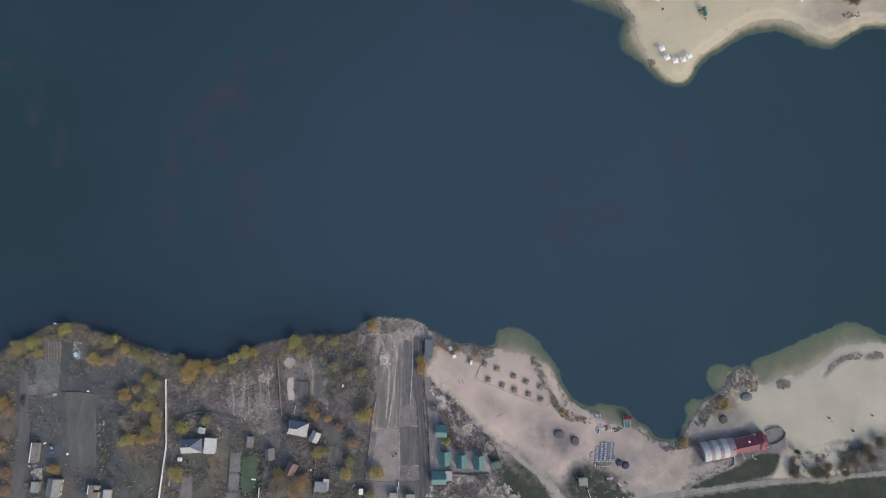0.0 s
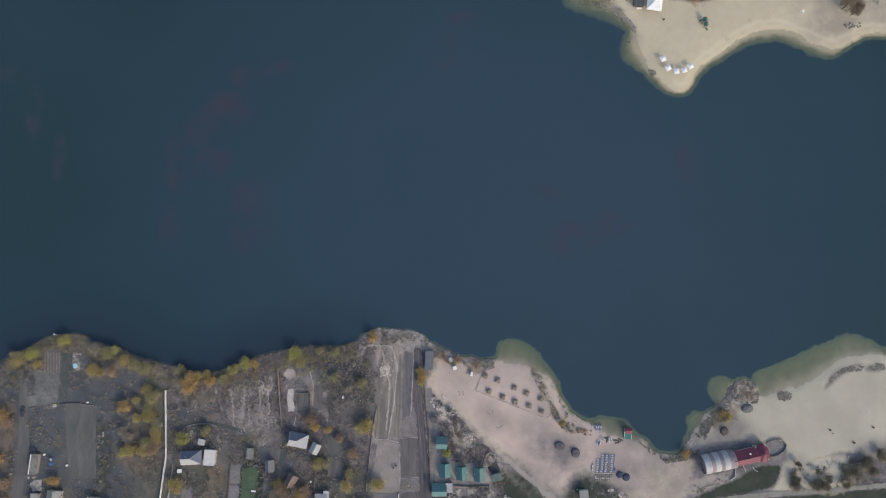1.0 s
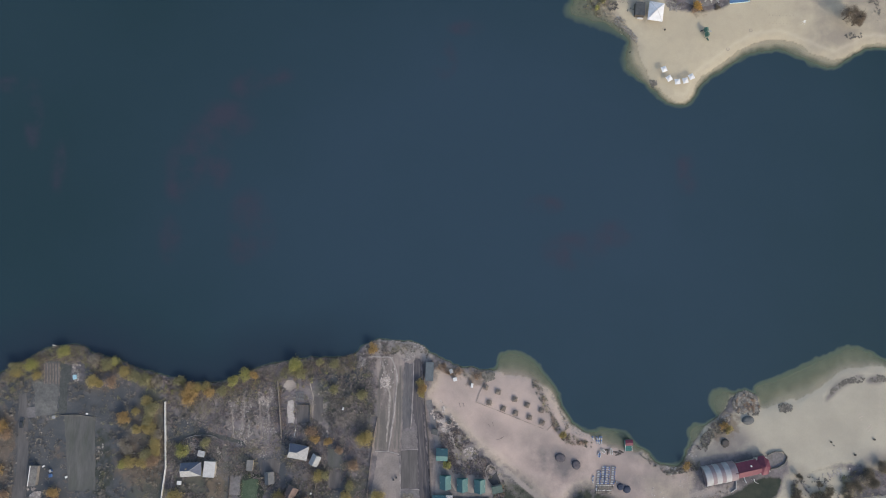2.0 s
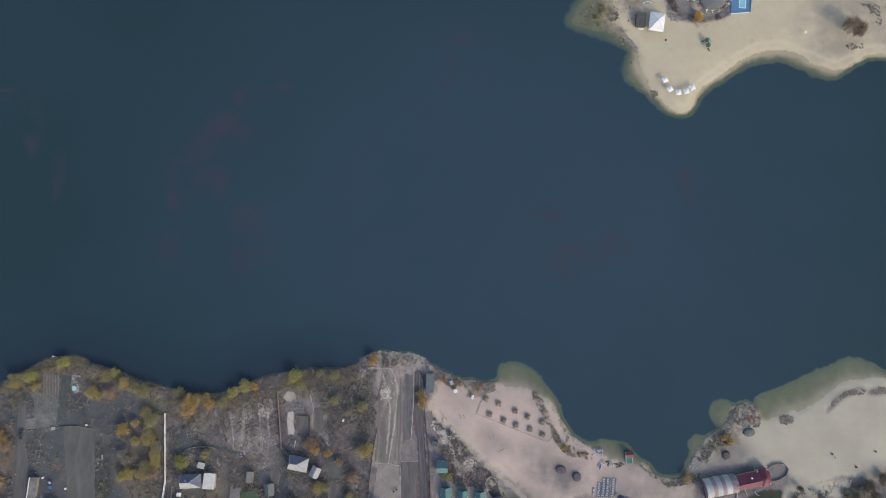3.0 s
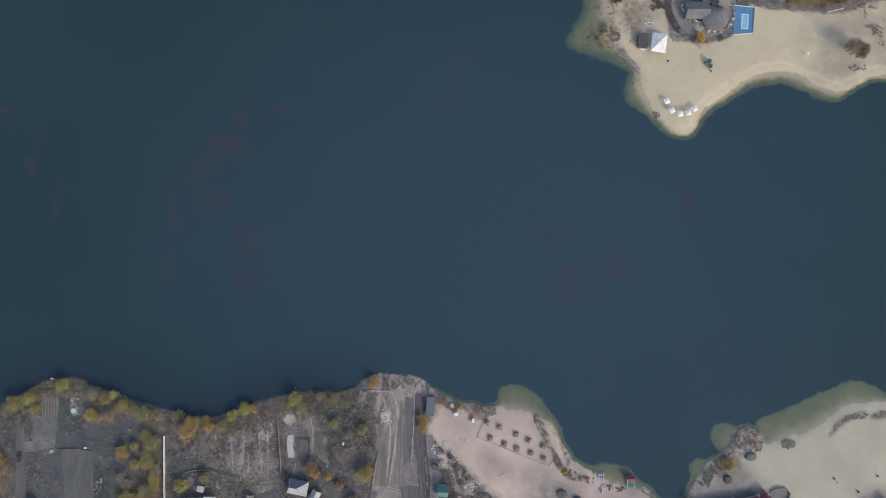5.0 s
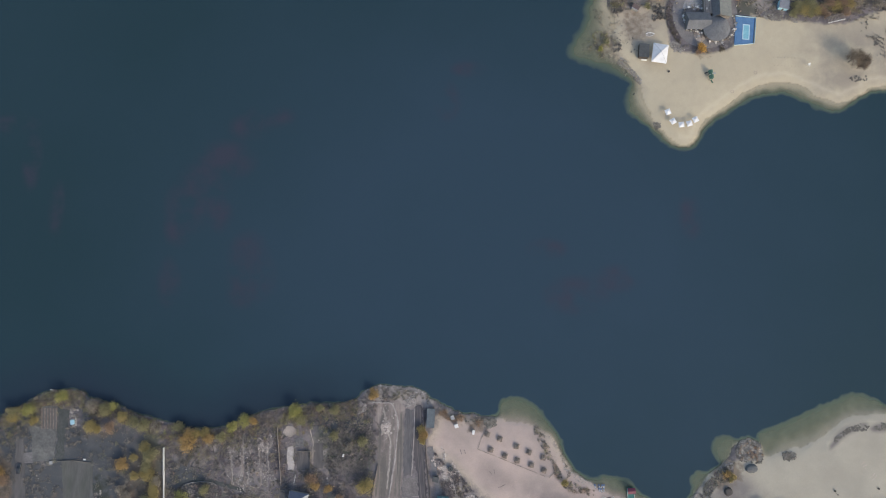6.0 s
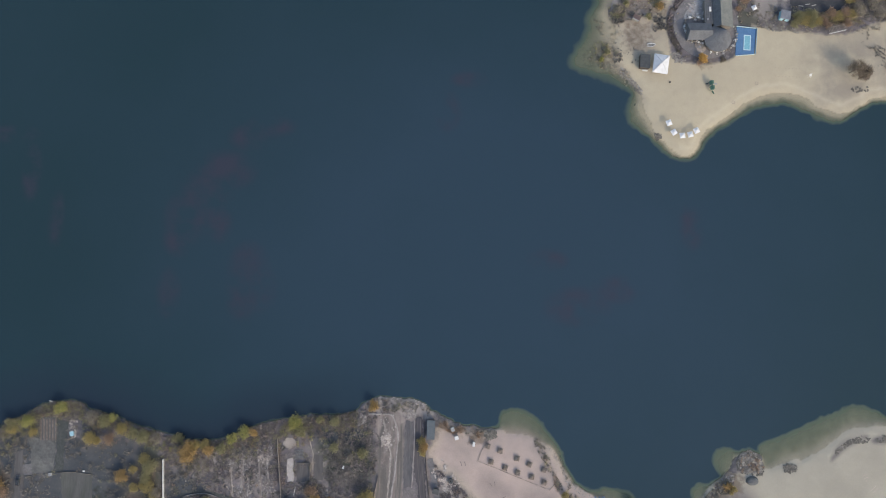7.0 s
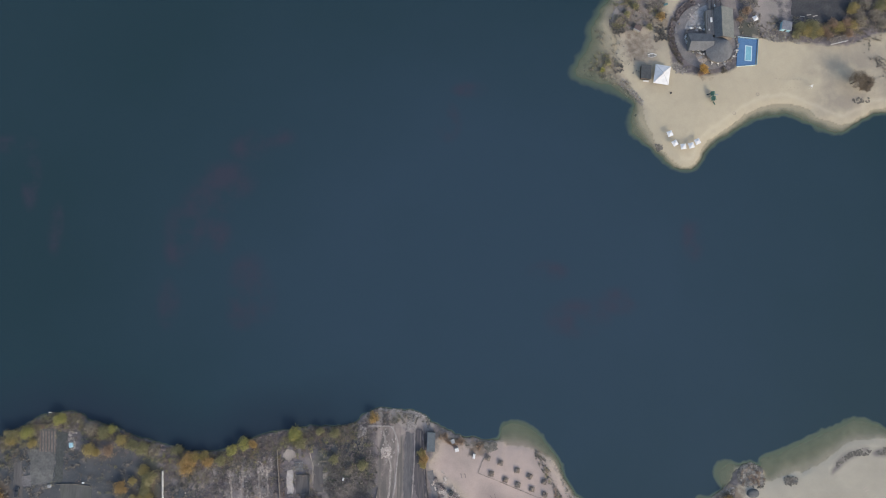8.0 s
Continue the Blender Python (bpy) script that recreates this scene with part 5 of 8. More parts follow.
for pts, wide in (([(-95.2, -22.7), (-95.1, -31.0), (-94.1, -37.5), (-92.0, -43.4)], 0.7), ([(-100.4, -25.3), (-100.3, -33.6), (-99.2, -42.7)], 0.5), ([(-86.5, -27.4), (-86.5, -34.9), (-86.0, -43.4)], 0.5), ([(-118.9, -33.6), (-115.9, -29.7), (-112.4, -24.8), (-109.3, -22.2)], 0.5), ([(-115.8, -31.0), (-112.8, -27.4), (-110.8, -24.3)], 0.35), ([(-109.7, -24.3), (-108.2, -28.4), (-107.8, -32.9)], 0.35), ([(-102.6, -42.7), (-97.9, -40.9), (-94.8, -39.3)], 0.4)):
    lay("path", ribbon(rounded(pts, 4), wide), TRODDEN, "thin pale worn footpath", "path", wobble=0.25, rise=0.06)
PALE_SAND = surface("pale_loose_sand", (0.40, 0.345, 0.30), (0.47, 0.41, 0.36), 0.3, 0.95, 2.0)
for pts in ([(190.3, -32.2), (191.1, -31.4), (192.2, -30.9)], [(191.0, -33.2), (192.1, -32.4), (192.9, -32.2)], [(191.5, -34.2), (192.5, -33.7)], [(193.8, -38.1), (195.2, -37.1), (196.3, -35.8)], [(194.7, -39.1), (196.1, -38.1), (197.0, -36.8)]):
    lay("sand_ripple", ribbon(rounded(pts, 4), 0.3), PALE_SAND, "pale ripple of loose sand", "track", wobble=0.08, rise=0.012, thick=0.0)
WET_SAND = surface("scuffed_dark_sand", (0.19, 0.165, 0.158), (0.25, 0.215, 0.2), 0.6, 0.95, 2.0)
for pts in ([(23.0, -43.2), (24.6, -42.7), (26.4, -41.6)], [(19.1, -36.0), (20.1, -37.3)], [(21.2, -35.2), (21.5, -37.0)], [(5.7, -26.4), (6.2, -28.5)], [(7.5, -26.4), (8.0, -28.2)]):
    lay("tyre_track", ribbon(rounded(pts, 4), 0.35), WET_SAND, "short dark scuff in trodden sand", "track", wobble=0.1, rise=0.012, thick=0.0)
lay("tyre_track", ribbon(rounded([(87.4, -58.7), (89.4, -59.7), (92.2, -61.2)], 4), 0.4), SAND_TRACK, "dark crack in trodden sand", "track", wobble=0.1, rise=0.012, thick=0.0)
lay("path", ribbon([(-128.3, -57.4), (-129.1, -67.1), (-130.4, -77.1), (-131.0, -87.1)], 1.0), DRIVE, "narrow dark track beside the fence", "path", wobble=0.15, rise=0.03)
lay("path", ribbon(rounded([(-123.1, -44.0), (-122.2, -41.9), (-117.7, -40.6), (-111.9, -40.6), (-106.9, -41.6), (-99.9, -43.4), (-93.6, -45.0)], 4), 1.7), DAMP, "dark damp ditch behind a garden wall", "path", wobble=0.3, rise=0.03)
lay("plot", [(-190.2, -7.5), (-181.6, -7.5), (-181.3, -18.6), (-188.7, -19.4)], PLOT, "reddish-grey garden beds", "plot", wobble=0.3, rise=0.03)
for k in range(6):
    a, b = np.array((-189.3, -8.6)), np.array((-188.6, -18.1))
    lay("garden_bed", ribbon([tuple(a + (1.35 * k, 0)), tuple(b + (1.35 * k, 0))], 0.7), BED, "low earth garden bed", "bed", wobble=0.12, rise=0.12)

# ---- fences and low walls ----
fence("fence", "white-painted concrete fence across the village gardens", [(-131.2, -26.2), (-129.4, -55.6), (-131.8, -80.9), (-132.3, -87.1)], 1.5, 0.24, WHITE, 2.6, 0.3)
fence("fence", "weathered wooden fence between garden plots", [(-79.1, -16.5), (-77.9, -28.5), (-76.4, -42.7)], 1.3, 0.24, DRIFTWOOD, 2.2, 0.2)
fence("fence", "low grey wooden fence", [(-69.7, -27.4), (-63.6, -27.4), (-63.4, -36.3)], 1.1, 0.1, WOOD, 2.2, 0.12)
fence("fence", "grey board fence beside the dusty yard", [(-32.2, -33.2), (-34.2, -44.0), (-35.8, -59.3), (-36.9, -72.0)], 0.7, 0.15, PEN_WOOD, 2.4, 0.14)
fence("fence", "low dark board edging along the road", [(-11.4, -7.5), (-10.0, -31.1), (-8.6, -44.0), (-7.8, -59.3), (-7.5, -72.0)], 0.6, 0.15, DARK_WOOD, 2.4, 0.16)
fence("low_wall", "curved grey garden wall of low boards", [(-122.3, -45.0), (-121.8, -43.5), (-120.3, -42.4), (-117.2, -41.6), (-112.7, -41.1), (-108.7, -41.6), (-105.8, -42.7)], 0.6, 0.22, ASBESTOS, 2.0, 0.24)
fence("low_wall", "low timber edging round the umbrella beach", [(17.9, -15.9), (15.8, -20.6), (13.6, -26.1), (21.3, -29.0), (29.2, -32.1), (38.4, -35.7), (46.5, -38.8), (49.4, -35.7)], 0.16, 0.28, PEN_WOOD, 2.4, 0.32)
fence("fence", "white pipe railing behind the striped tent", [(132.7, -59.7), (132.4, -64.7), (129.8, -66.3)], 0.9, 0.12, WHITE, 2.0, 0.12)
fence("fence", "white pipe railing on the lawn by the red-roofed bar", [(136.1, -59.0), (136.5, -60.6), (137.2, -62.1)], 0.9, 0.12, WHITE, 1.5, 0.12)
fence("fence", "white pipe railing on the lawn by the red-roofed bar", [(140.7, -60.3), (141.1, -61.6), (142.6, -62.3)], 0.9, 0.12, WHITE, 1.5, 0.12)
fence("fence", "white board gate post row", [(-21.8, -72.5), (-22.6, -78.2)], 1.2, 0.2, WHITE, 2.2, 0.2)
fence("fence", "grey wire fence below the teal cabins", [(2.7, -68.9), (10.5, -69.4), (19.6, -68.9)], 0.8, 0.08, WOOD, 2.4, 0.14)
fence("fence", "white board fence beside the beach shed", [(64.8, -76.0), (65.5, -78.2), (66.5, -80.7)], 1.1, 0.2, WHITE, 1.5, 0.2)
fence("fence", "rickety board fence at the gardens", [(-85.9, -75.1), (-86.0, -80.8)], 1.1, 0.2, WHITE, 1.5, 0.2)

fence("low_wall", "broken pale wall of a roofless ruin", [(18.3, -59.9), (17.6, -57.4), (18.6, -55.1), (20.2, -54.1), (22.0, -55.1), (22.8, -57.1)], 0.8, 0.45, PALE_DIRT, 1.2, 0.5)
fence("low_wall", "broken pale wall of a roofless ruin", [(18.3, -60.2), (19.9, -62.9), (21.7, -66.2)], 0.7, 0.3, PALE_DIRT, 1.2, 0.34)
fence("low_wall", "broken pale wall of a roofless ruin", [(21.2, -64.0), (24.8, -62.9)], 0.8, 0.3, PALE_DIRT, 1.2, 0.34)
lay("yard", [(18.3, -60.7), (22.8, -57.6), (24.6, -62.4), (21.2, -63.7)], DARK_GROUND, "dark floor inside a ruin", "yard", wobble=0.3, rise=0.05)

# ---- village houses and sheds ----
# Dark north and pale south sheets also carry the sun's contrast in colour.
hip_house("house", "village house with a dark blue hipped roof and one pale slope", (-117.0, -56.2), 9.4, 6.2, 3, 2.8, 2.6, 4.5, 0.6, NAVY_ROOF, PALE_ROOF, PLASTER, chimney=True)
shed("annex", "white flat-roofed annex beside a house", (-108.6, -56.1), 4.7, 6.6, -4, 2.7, 0.35, LIGHT_ROOF, PLASTER, "annex")
# Same here: sheets facing the sun are coloured pale, those turned away dark.
hip_house("house", "small house with a blue-grey slope and a pale hipped end", (-68.2, -48.3), 9.0, 6.4, -10, 2.8, 2.5, 4.7, 1.0, NAVY_ROOF, PALE_ROOF, PLASTER)
roof_house("shed", "pale-roofed garden shed in a village garden", (-60.5, -52.1), 3.6, 4.2, -25, 2.2, 1.2, PALE_ROOF, WOOD, category="shed", windows=False)
shed("shed", "long grey-roofed shed with a white roof edge", (-189.5, -59.3), 3.0, 8.6, -4, 2.3, 0.4, RUST_GREY, BRICKWALL, stripe=WHITE)
shed("shed", "small pale-roofed shed by the drive", (-188.1, -74.6), 3.0, 4.4, -3, 2.2, 0.3, ASBESTOS, BRICKWALL)
roof_house("house", "low house with a grey fibre-cement roof", (-179.4, -74.8), 5.8, 7.2, -6, 2.6, 1.2, OLD_ROOF, PLASTER, roofs=ASBESTOS)
shed("shed", "narrow grey-roofed shed with a white roof edge", (-162.6, -75.8), 2.0, 3.6, -5, 2.2, 0.2, RUST_GREY, PLASTER, stripe=WHITE)
shed("shed", "tiny grey-roofed outhouse in a village garden", (-159.9, -74.9), 1.8, 1.5, -5, 2.0, 0.2, ASBESTOS, WOOD)
shed("shed", "white-roofed shed beside a dark yard", (-155.0, -78.0), 2.6, 4.2, -3, 2.2, 0.3, PALE_ROOF, PLASTER)
shed("shed", "mauve-grey roofed lean-to in a village garden", (-161.4, -78.8), 4.0, 3.6, -3, 2.1, 0.3, BROWN_ROOF, PLASTER)
roof_house("house", "old hut with a mauve-brown tin roof", (-71.1, -66.3), 4.2, 5.0, -28, 2.3, 1.9, RUST_ROOF, WOOD, windows=False)
roof_house("house", "small house under a dark blue-grey roof", (-81.2, -60.0), 3.6, 4.6, 5, 2.4, 1.6, SLATE, PLASTER, windows=False)
shed("shed", "narrow grey-roofed shed among bare bushes", (-90.3, -54.4), 2.4, 4.4, -4, 2.2, 0.3, OLD_ROOF, WOOD)
shed("shed", "little pale-roofed shed behind a house", (-112.8, -49.3), 2.8, 2.3, -12, 2.1, 0.25, PALE_ROOF, WOOD)
shed("shed", "low house with a pale blue-grey metal roof", (-57.2, -74.3), 5.2, 4.0, -3, 2.5, 0.4, BLUE_ROOF, PLASTER)
shed("shed", "white tin-roofed porch in a village garden", (-54.9, -73.3), 2.2, 4.6, -3, 2.4, 0.2, PALE_ROOF, PLASTER)
shed("shed", "tiny white-roofed outhouse in a village garden", (-38.9, -76.5), 1.5, 2.2, 0, 2.0, 0.2, WHITE, WOOD)
shed("shed", "grey-roofed shed by the road", (-23.9, -78.6), 3.6, 3.0, -4, 2.2, 0.3, ASBESTOS, BRICKWALL)
shed("shed", "low grey-roofed garage by the road", (-16.4, -79.1), 3.8, 2.8, 0, 2.2, 0.3, ASBESTOS, BRICKWALL)
shed("shed", "blue-grey flat-roofed container shed at the beach edge", (-8.1, -11.9), 3.3, 8.2, -2, 2.3, 0.1, CONTAINER, DARK_METAL)
shed("shed", "grey-roofed shed at the beach edge", (62.5, -72.0), 3.6, 3.0, 4, 2.3, 0.3, ASBESTOS, PLASTER)
shed("cabin", "dark green tarpaulin-roofed stall among scrub", (22.9, -64.9), 4.4, 2.8, 12, 2.0, 0.3, GREEN_TARP, TEAL_WALL, "cabin")

# ---- teal holiday cabins ----
for at, w, l, turn, label in (((-0.7, -61.7), 4.6, 5.4, 0, "teal-roofed holiday cabin in a row"), ((7.0, -62.9), 4.4, 5.2, 0, "teal-roofed holiday cabin in a row"), ((15.0, -63.4), 4.4, 5.2, 0, "teal-roofed holiday cabin in a row"),
                              ((-2.3, -49.6), 5.0, 4.6, 88, "teal-roofed holiday cabin at the end of the row"), ((-3.3, -70.4), 5.2, 6.0, 90, "long teal-roofed cabin beside a track")):
    roof_house("cabin", label, at, w, l, turn, 2.1, 2.8, TEAL_ROOF, TEAL_WALL, category="cabin", group="teal cabins")
shed("porch", "pale grey porch roof beside a teal cabin", (1.1, -69.4), 2.8, 3.8, 0, 2.3, 0.2, PALE_ROOF, PLASTER, "porch")

# ---- the striped tent and the red-roofed building ----


def striped_tent(at, w, l, tall, rz):
    """A barrel-vaulted tent whose cloth bands alternate; its axis runs along its own x."""
    t = thing("marquee", "barrel-vaulted marquee in broad white and mauve stripes", "tent", at, rz)
    cuts = np.array([0, 3.0, 4.8, 7.2, 9.0, 11.6, 14.6]) - l / 2
    arc = [(w / 2 * math.cos(a), 0.6 + (tall - 0.6) * math.sin(a)) for a in np.linspace(0, math.pi, 15)]
    arc = [(w / 2, 0.0)] + arc + [(-w / 2, 0.0)]
    for k, (a, b) in enumerate(zip(cuts, cuts[1:])):
        sag = 0.0 if k % 2 == 0 else 0.05
        bm = bmesh.new()
        rings = [[bm.verts.new((x, y * (1 - sag / w), z - sag)) for y, z in arc] for x in (a, (a + b) / 2, b)]
        for r0, r1 in zip(rings, rings[1:]):
            for i in range(len(arc) - 1):
                bm.faces.new((r0[i], r0[i + 1], r1[i + 1], r1[i]))
        bmesh.ops.solidify(bm, geom=bm.faces[:], thickness=0.03)
        part("stripe", bm, CANVAS if k % 2 == 0 else MAUVE, t, "white canvas band" if k % 2 == 0 else "mauve canvas band")
    for s in (-1, 1):
        bm = bmesh.new()
        bm.faces.new([bm.verts.new((s * (l / 2 - 0.25), y, z)) for y, z in arc])
        bmesh.ops.solidify(bm, geom=bm.faces[:], thickness=0.04)
        part("end_wall", bm, MAUVE, t)
        hoop = bmesh.new()
        for (y0, z0), (y1, z1) in zip(arc, arc[1:]):
            rod(0.07, 0.07, (s * (l / 2 + 0.02), y0, z0), (s * (l / 2 + 0.02), y1, z1), 5, hoop)
        part("hoop", hoop, STEEL, t)


striped_tent((124.7, -57.9), 8.8, 14.6, 4.6, 11)


def red_building(at, rz):
    t = thing("restaurant", "red-roofed lakeside bar with a hipped end pavilion", "building", at, rz)
    part("wall", block(11.5, 6.0, 2.8, -1.0), PLASTER, t)
    e = 0.4
    part("roof_slope", shell([(-7.2, -3.0 - e, 2.7), (4.8, -3.0 - e, 2.7), (4.8, -0.6, 4.6), (-7.2, -0.6, 4.6)], [(0, 1, 2, 3)], 0.1), RED_ROOF, t)
    part("roof_slope", shell([(-7.2, -0.6, 4.6), (4.8, -0.6, 4.6), (4.8, 3.0 + e, 2.6), (-7.2, 3.0 + e, 2.6)], [(0, 1, 2, 3)], 0.1), RED_ROOF, t)
    part("ridge", rod(0.1, 0.1, (-7.2, -0.6, 4.63), (4.8, -0.6, 4.63), 6), RED_ROOF, t)
    p = part("pavilion_wall", block(5.0, 7.0, 2.9, 6.5), PLASTER, t)
    ring = [(6.5 + 3.4 * math.cos(a) * 1.0, 4.6 * math.sin(a), 2.8) for a in np.linspace(math.pi / 8, 2 * math.pi + math.pi / 8, 9)[:-1]]
    for k in range(8):
        a, b = ring[k], ring[(k + 1) % 8]
        part("roof_slope", shell([a, b, (6.5, 0, 5.4)], [(0, 1, 2)], 0.1), RED_ROOF, p)
    for x in (-5, -2, 1):
        f = part("window", block(1.3, 0.1, 1.3, x, -3.02, 0.9), WHITE, t)
        part("pane", block(1.1, 0.04, 1.1, x, -3.08, 1.0), GLASS, f)
    part("door", block(1.0, 0.1, 2.1, 3.2, -3.02, 0), DARK_WOOD, t)
    part("roof_vent", block(0.7, 0.7, 0.7, 0.6, 1.2, 3.7, bevel=0.05), WHITE, t, "white roof vent box")
    for s in (-3.5, 0.5):
        part("awning_post", rod(0.06, 0.06, (s, -5.6, 0), (s, -5.6, 2.2), 6), WHITE, t)


red_building((137.8, -55.1), 12)
ring = [tuple(np.array((151.9, -52.3)) + np.array((5.0 * math.cos(a), 4.0 * math.sin(a)))) for a in np.linspace(0, 6.283, 19)[:-1]]
lay("pavement", ring, GREY_DIRT, "grey round terrace by the red-roofed bar", "terrace", wobble=0.1)
fence("low_wall", "low dark curved wall round a terrace", [(148.6, -55.9), (151.7, -55.4), (155.5, -53.3), (156.7, -50.5), (154.8, -48.2), (151.1, -48.2), (147.4, -49.8)], 0.8, 0.35, DARK_STONE, 1.5, 0.36)

# ---- beach things ----


def sunshade(at, w, rz, seed):
    """A low square reed shelter: a shaggy thatched pyramid on four short posts."""
    t = thing("reed_sunshade", "low square reed-thatched sunshade on the sand", "sunshade", at, rz, "reed sunshades")
    rng = np.random.default_rng(seed)
    for x in (-1, 1):
        for y in (-1, 1):
            part("post", rod(0.07, 0.06, (x * w * 0.4, y * w * 0.4, -0.1), (x * w * 0.4, y * w * 0.4, 0.5), 6), PEN_WOOD, t)
    c = [(-w / 2, -w / 2), (w / 2, -w / 2), (w / 2, w / 2), (-w / 2, w / 2)]
    for k in range(4):
        a, b = c[k], c[(k + 1) % 4]
        part("thatch", shell([(*a, 0.4 + rng.uniform(-0.1, 0.1)), (*b, 0.4 + rng.uniform(-0.1, 0.1)), (rng.uniform(-0.1, 0.1), rng.uniform(-0.1, 0.1), 1.2)], [(0, 1, 2)], 0.18), REED, t)
    p = np.stack([rng.uniform(-w / 2, w / 2, 90), rng.uniform(-w / 2, w / 2, 90)], 1)
    high = 0.42 + 0.72 * (1 - 2 * np.abs(p).max(1) / w)
    raw("loose_reed", *blades(np.column_stack([p, high]), rng, np.full(90, 0.35), 3, 0.05, 1.4), REED, t)
    part("cap", rod(0.16, 0.05, (0, 0, 1.1), (0, 0, 1.32), 8), REED, t)


REED = surface("old_brown_reed", (0.225, 0.188, 0.165), (0.295, 0.252, 0.223), 0.9, 0.95, 6.0, 0.6, stain=0.4)
for n, at in enumerate(((18.1, -19.3), (23.9, -21.4), (31.6, -24.7), (37.3, -27.3), (43.9, -29.7), (19.7, -26.3), (26.2, -28.9), (31.8, -31.0), (38.3, -33.0), (44.1, -35.4))):
    sunshade(at, 2.3, -22 + 6 * (n % 3), 40 + n)


def covered_pile(at, rx, ry, tall, material, rz, label):
    """Stacked beach furniture under a tarpaulin: a lumpy, sagging dome weighed down with stones."""
    t = thing("covered_pile", label, "pile", at, rz, "covered piles")
    rng = np.random.default_rng(int(abs(at[0] * 10)))
    bm = bmesh.new()
    n, rings = 18, []
    for rad, z in ((1.12, -0.03), (1.0, 0.12), (0.94, 0.62), (0.8, 0.86), (0.5, 0.97), (0.2, 1.0)):
        rings.append([bm.verts.new((rx * rad * (1 + rng.uniform(-0.05, 0.05)) * math.cos(2 * math.pi * i / n), ry * rad * (1 + rng.uniform(-0.05, 0.05)) * math.sin(2 * math.pi * i / n), tall * z * (1 + rng.uniform(-0.06, 0.06)))) for i in range(n)])
    for a, b in zip(rings, rings[1:]):
        for i in range(n):
            bm.faces.new((a[i], a[(i + 1) % n], b[(i + 1) % n], b[i]))
    bm.faces.new(rings[-1])
    part("tarpaulin", bm, material, t)
    for k in range(6):
        a = k * 1.05 + 0.3
        part("weight", block(0.35, 0.25, 0.22, rx * 1.1 * math.cos(a), ry * 1.1 * math.sin(a), 0.0, 0, 0, 40 * k, bevel=0.05), CONCRETE, t)
    part("rope", rod(0.03, 0.03, (-rx * 0.9, 0, tall * 0.72), (rx * 0.9, 0, tall * 0.72), 5), PALE_ROOF, t)


NAVY = surface("navy_cloth", (0.035, 0.045, 0.075), (0.05, 0.06, 0.095), 0.6, 0.85, 3.0)
VIOLET_CLOTH = surface("violet_grey_cloth", (0.075, 0.07, 0.085), (0.105, 0.098, 0.114), 0.6, 0.85, 3.0)
GREY_CLOTH = surface("grey_cloth", (0.11, 0.115, 0.12), (0.15, 0.152, 0.155), 0.6, 0.85, 3.0)
covered_pile((52.3, -51.1), 2.4, 1.9, 1.0, VIOLET_CLOTH, -15, "dark violet-grey tarpaulin-covered pile on the sand")
covered_pile((59.5, -54.2), 1.9, 2.1, 1.2, VIOLET_CLOTH, 20, "dark violet-grey tarpaulin-covered pile on the sand")
covered_pile((79.6, -64.0), 1.5, 1.5, 1.0, NAVY, 0, "dark navy tarpaulin-covered pile beside loungers")
covered_pile((82.5, -65.1), 1.7, 1.6, 1.0, NAVY, 20, "dark navy tarpaulin-covered pile beside loungers")
covered_pile((139.6, -34.1), 2.7, 1.9, 1.5, GREY_CLOTH, 5, "dark grey tarpaulin-covered pile beside boulders")
covered_pile((128.5, -44.4), 1.9, 1.9, 1.2, THATCH_DARK, 30, "dark brown tarpaulin-covered pile on grey sand")


def lounger_thing(label, cloth, head):
    t = thing("sun_lounger", label, "lounger", (0, -60), 0, "sun loungers", z=0)
    part("frame", block(1.9, 0.6, 0.07, 0, 0, 0.26, bevel=0.02), NAVY_ROOF if head is BLUE_PLASTIC else DARK_WOOD, t)
    part("mattress", block(1.05, 0.5, 0.09, -0.28, 0, 0.33, bevel=0.03), cloth, t)
    part("backrest", block(0.65, 0.52, 0.09, 0.62, 0, 0.36, 0, -28, 0, bevel=0.03), head, t)
    for x in (-0.85, 0.8):
        for y in (-0.27, 0.27):
            part("leg", block(0.06, 0.06, 0.27, x, y, 0), WHITE, t)
    return t


first = lounger_thing("white sun lounger with a blue headrest in a row", LIGHT_ROOF, BLUE_PLASTIC)
wood_first = lounger_thing("brown wooden sun lounger in a row", WOOD, LIGHT_ROOF)
spots = []
for c, (x0, rows) in enumerate(((0.0, 6), (2.05, 8), (3.95, 8), (6.5, 8))):
    for k in range(rows):
        spots.append((first, x0 + 0.12 * k, 1.02 * k, 0))
for k in range(17):
    spots.append((wood_first, -0.7 + 0.92 * (k % 9), -1.6 - 2.1 * (k // 9), 90))
corner = (69.4, -62.4)
rng = np.random.default_rng(4)
for src, x, y, turn in spots:
    q = (corner[0] + x + rng.uniform(-0.15, 0.15), corner[1] + y + rng.uniform(-0.1, 0.1))
    copy_thing(src, pose(q[0], q[1], height(*q), 0, 0, turn + rng.uniform(-6, 6)))
for q in ((69.6, -42.5), (70.7, -42.5), (71.7, -42.5), (69.5, -44.1), (70.5, -44.3), (71.6, -44.1), (67.7, -42.5), (67.1, -59.9), (67.0, -61.6)):
    copy_thing(first, pose(q[0], q[1], max(height(*q), 0.02), 0, 0, rng.uniform(60, 110)))
q = (68.5, -64.7)
first.matrix_basis = pose(q[0], q[1], height(*q), 0, 0, 80)
q = (77.2, -61.9)
wood_first.matrix_basis = pose(q[0], q[1], height(*q), 0, 0, 10)


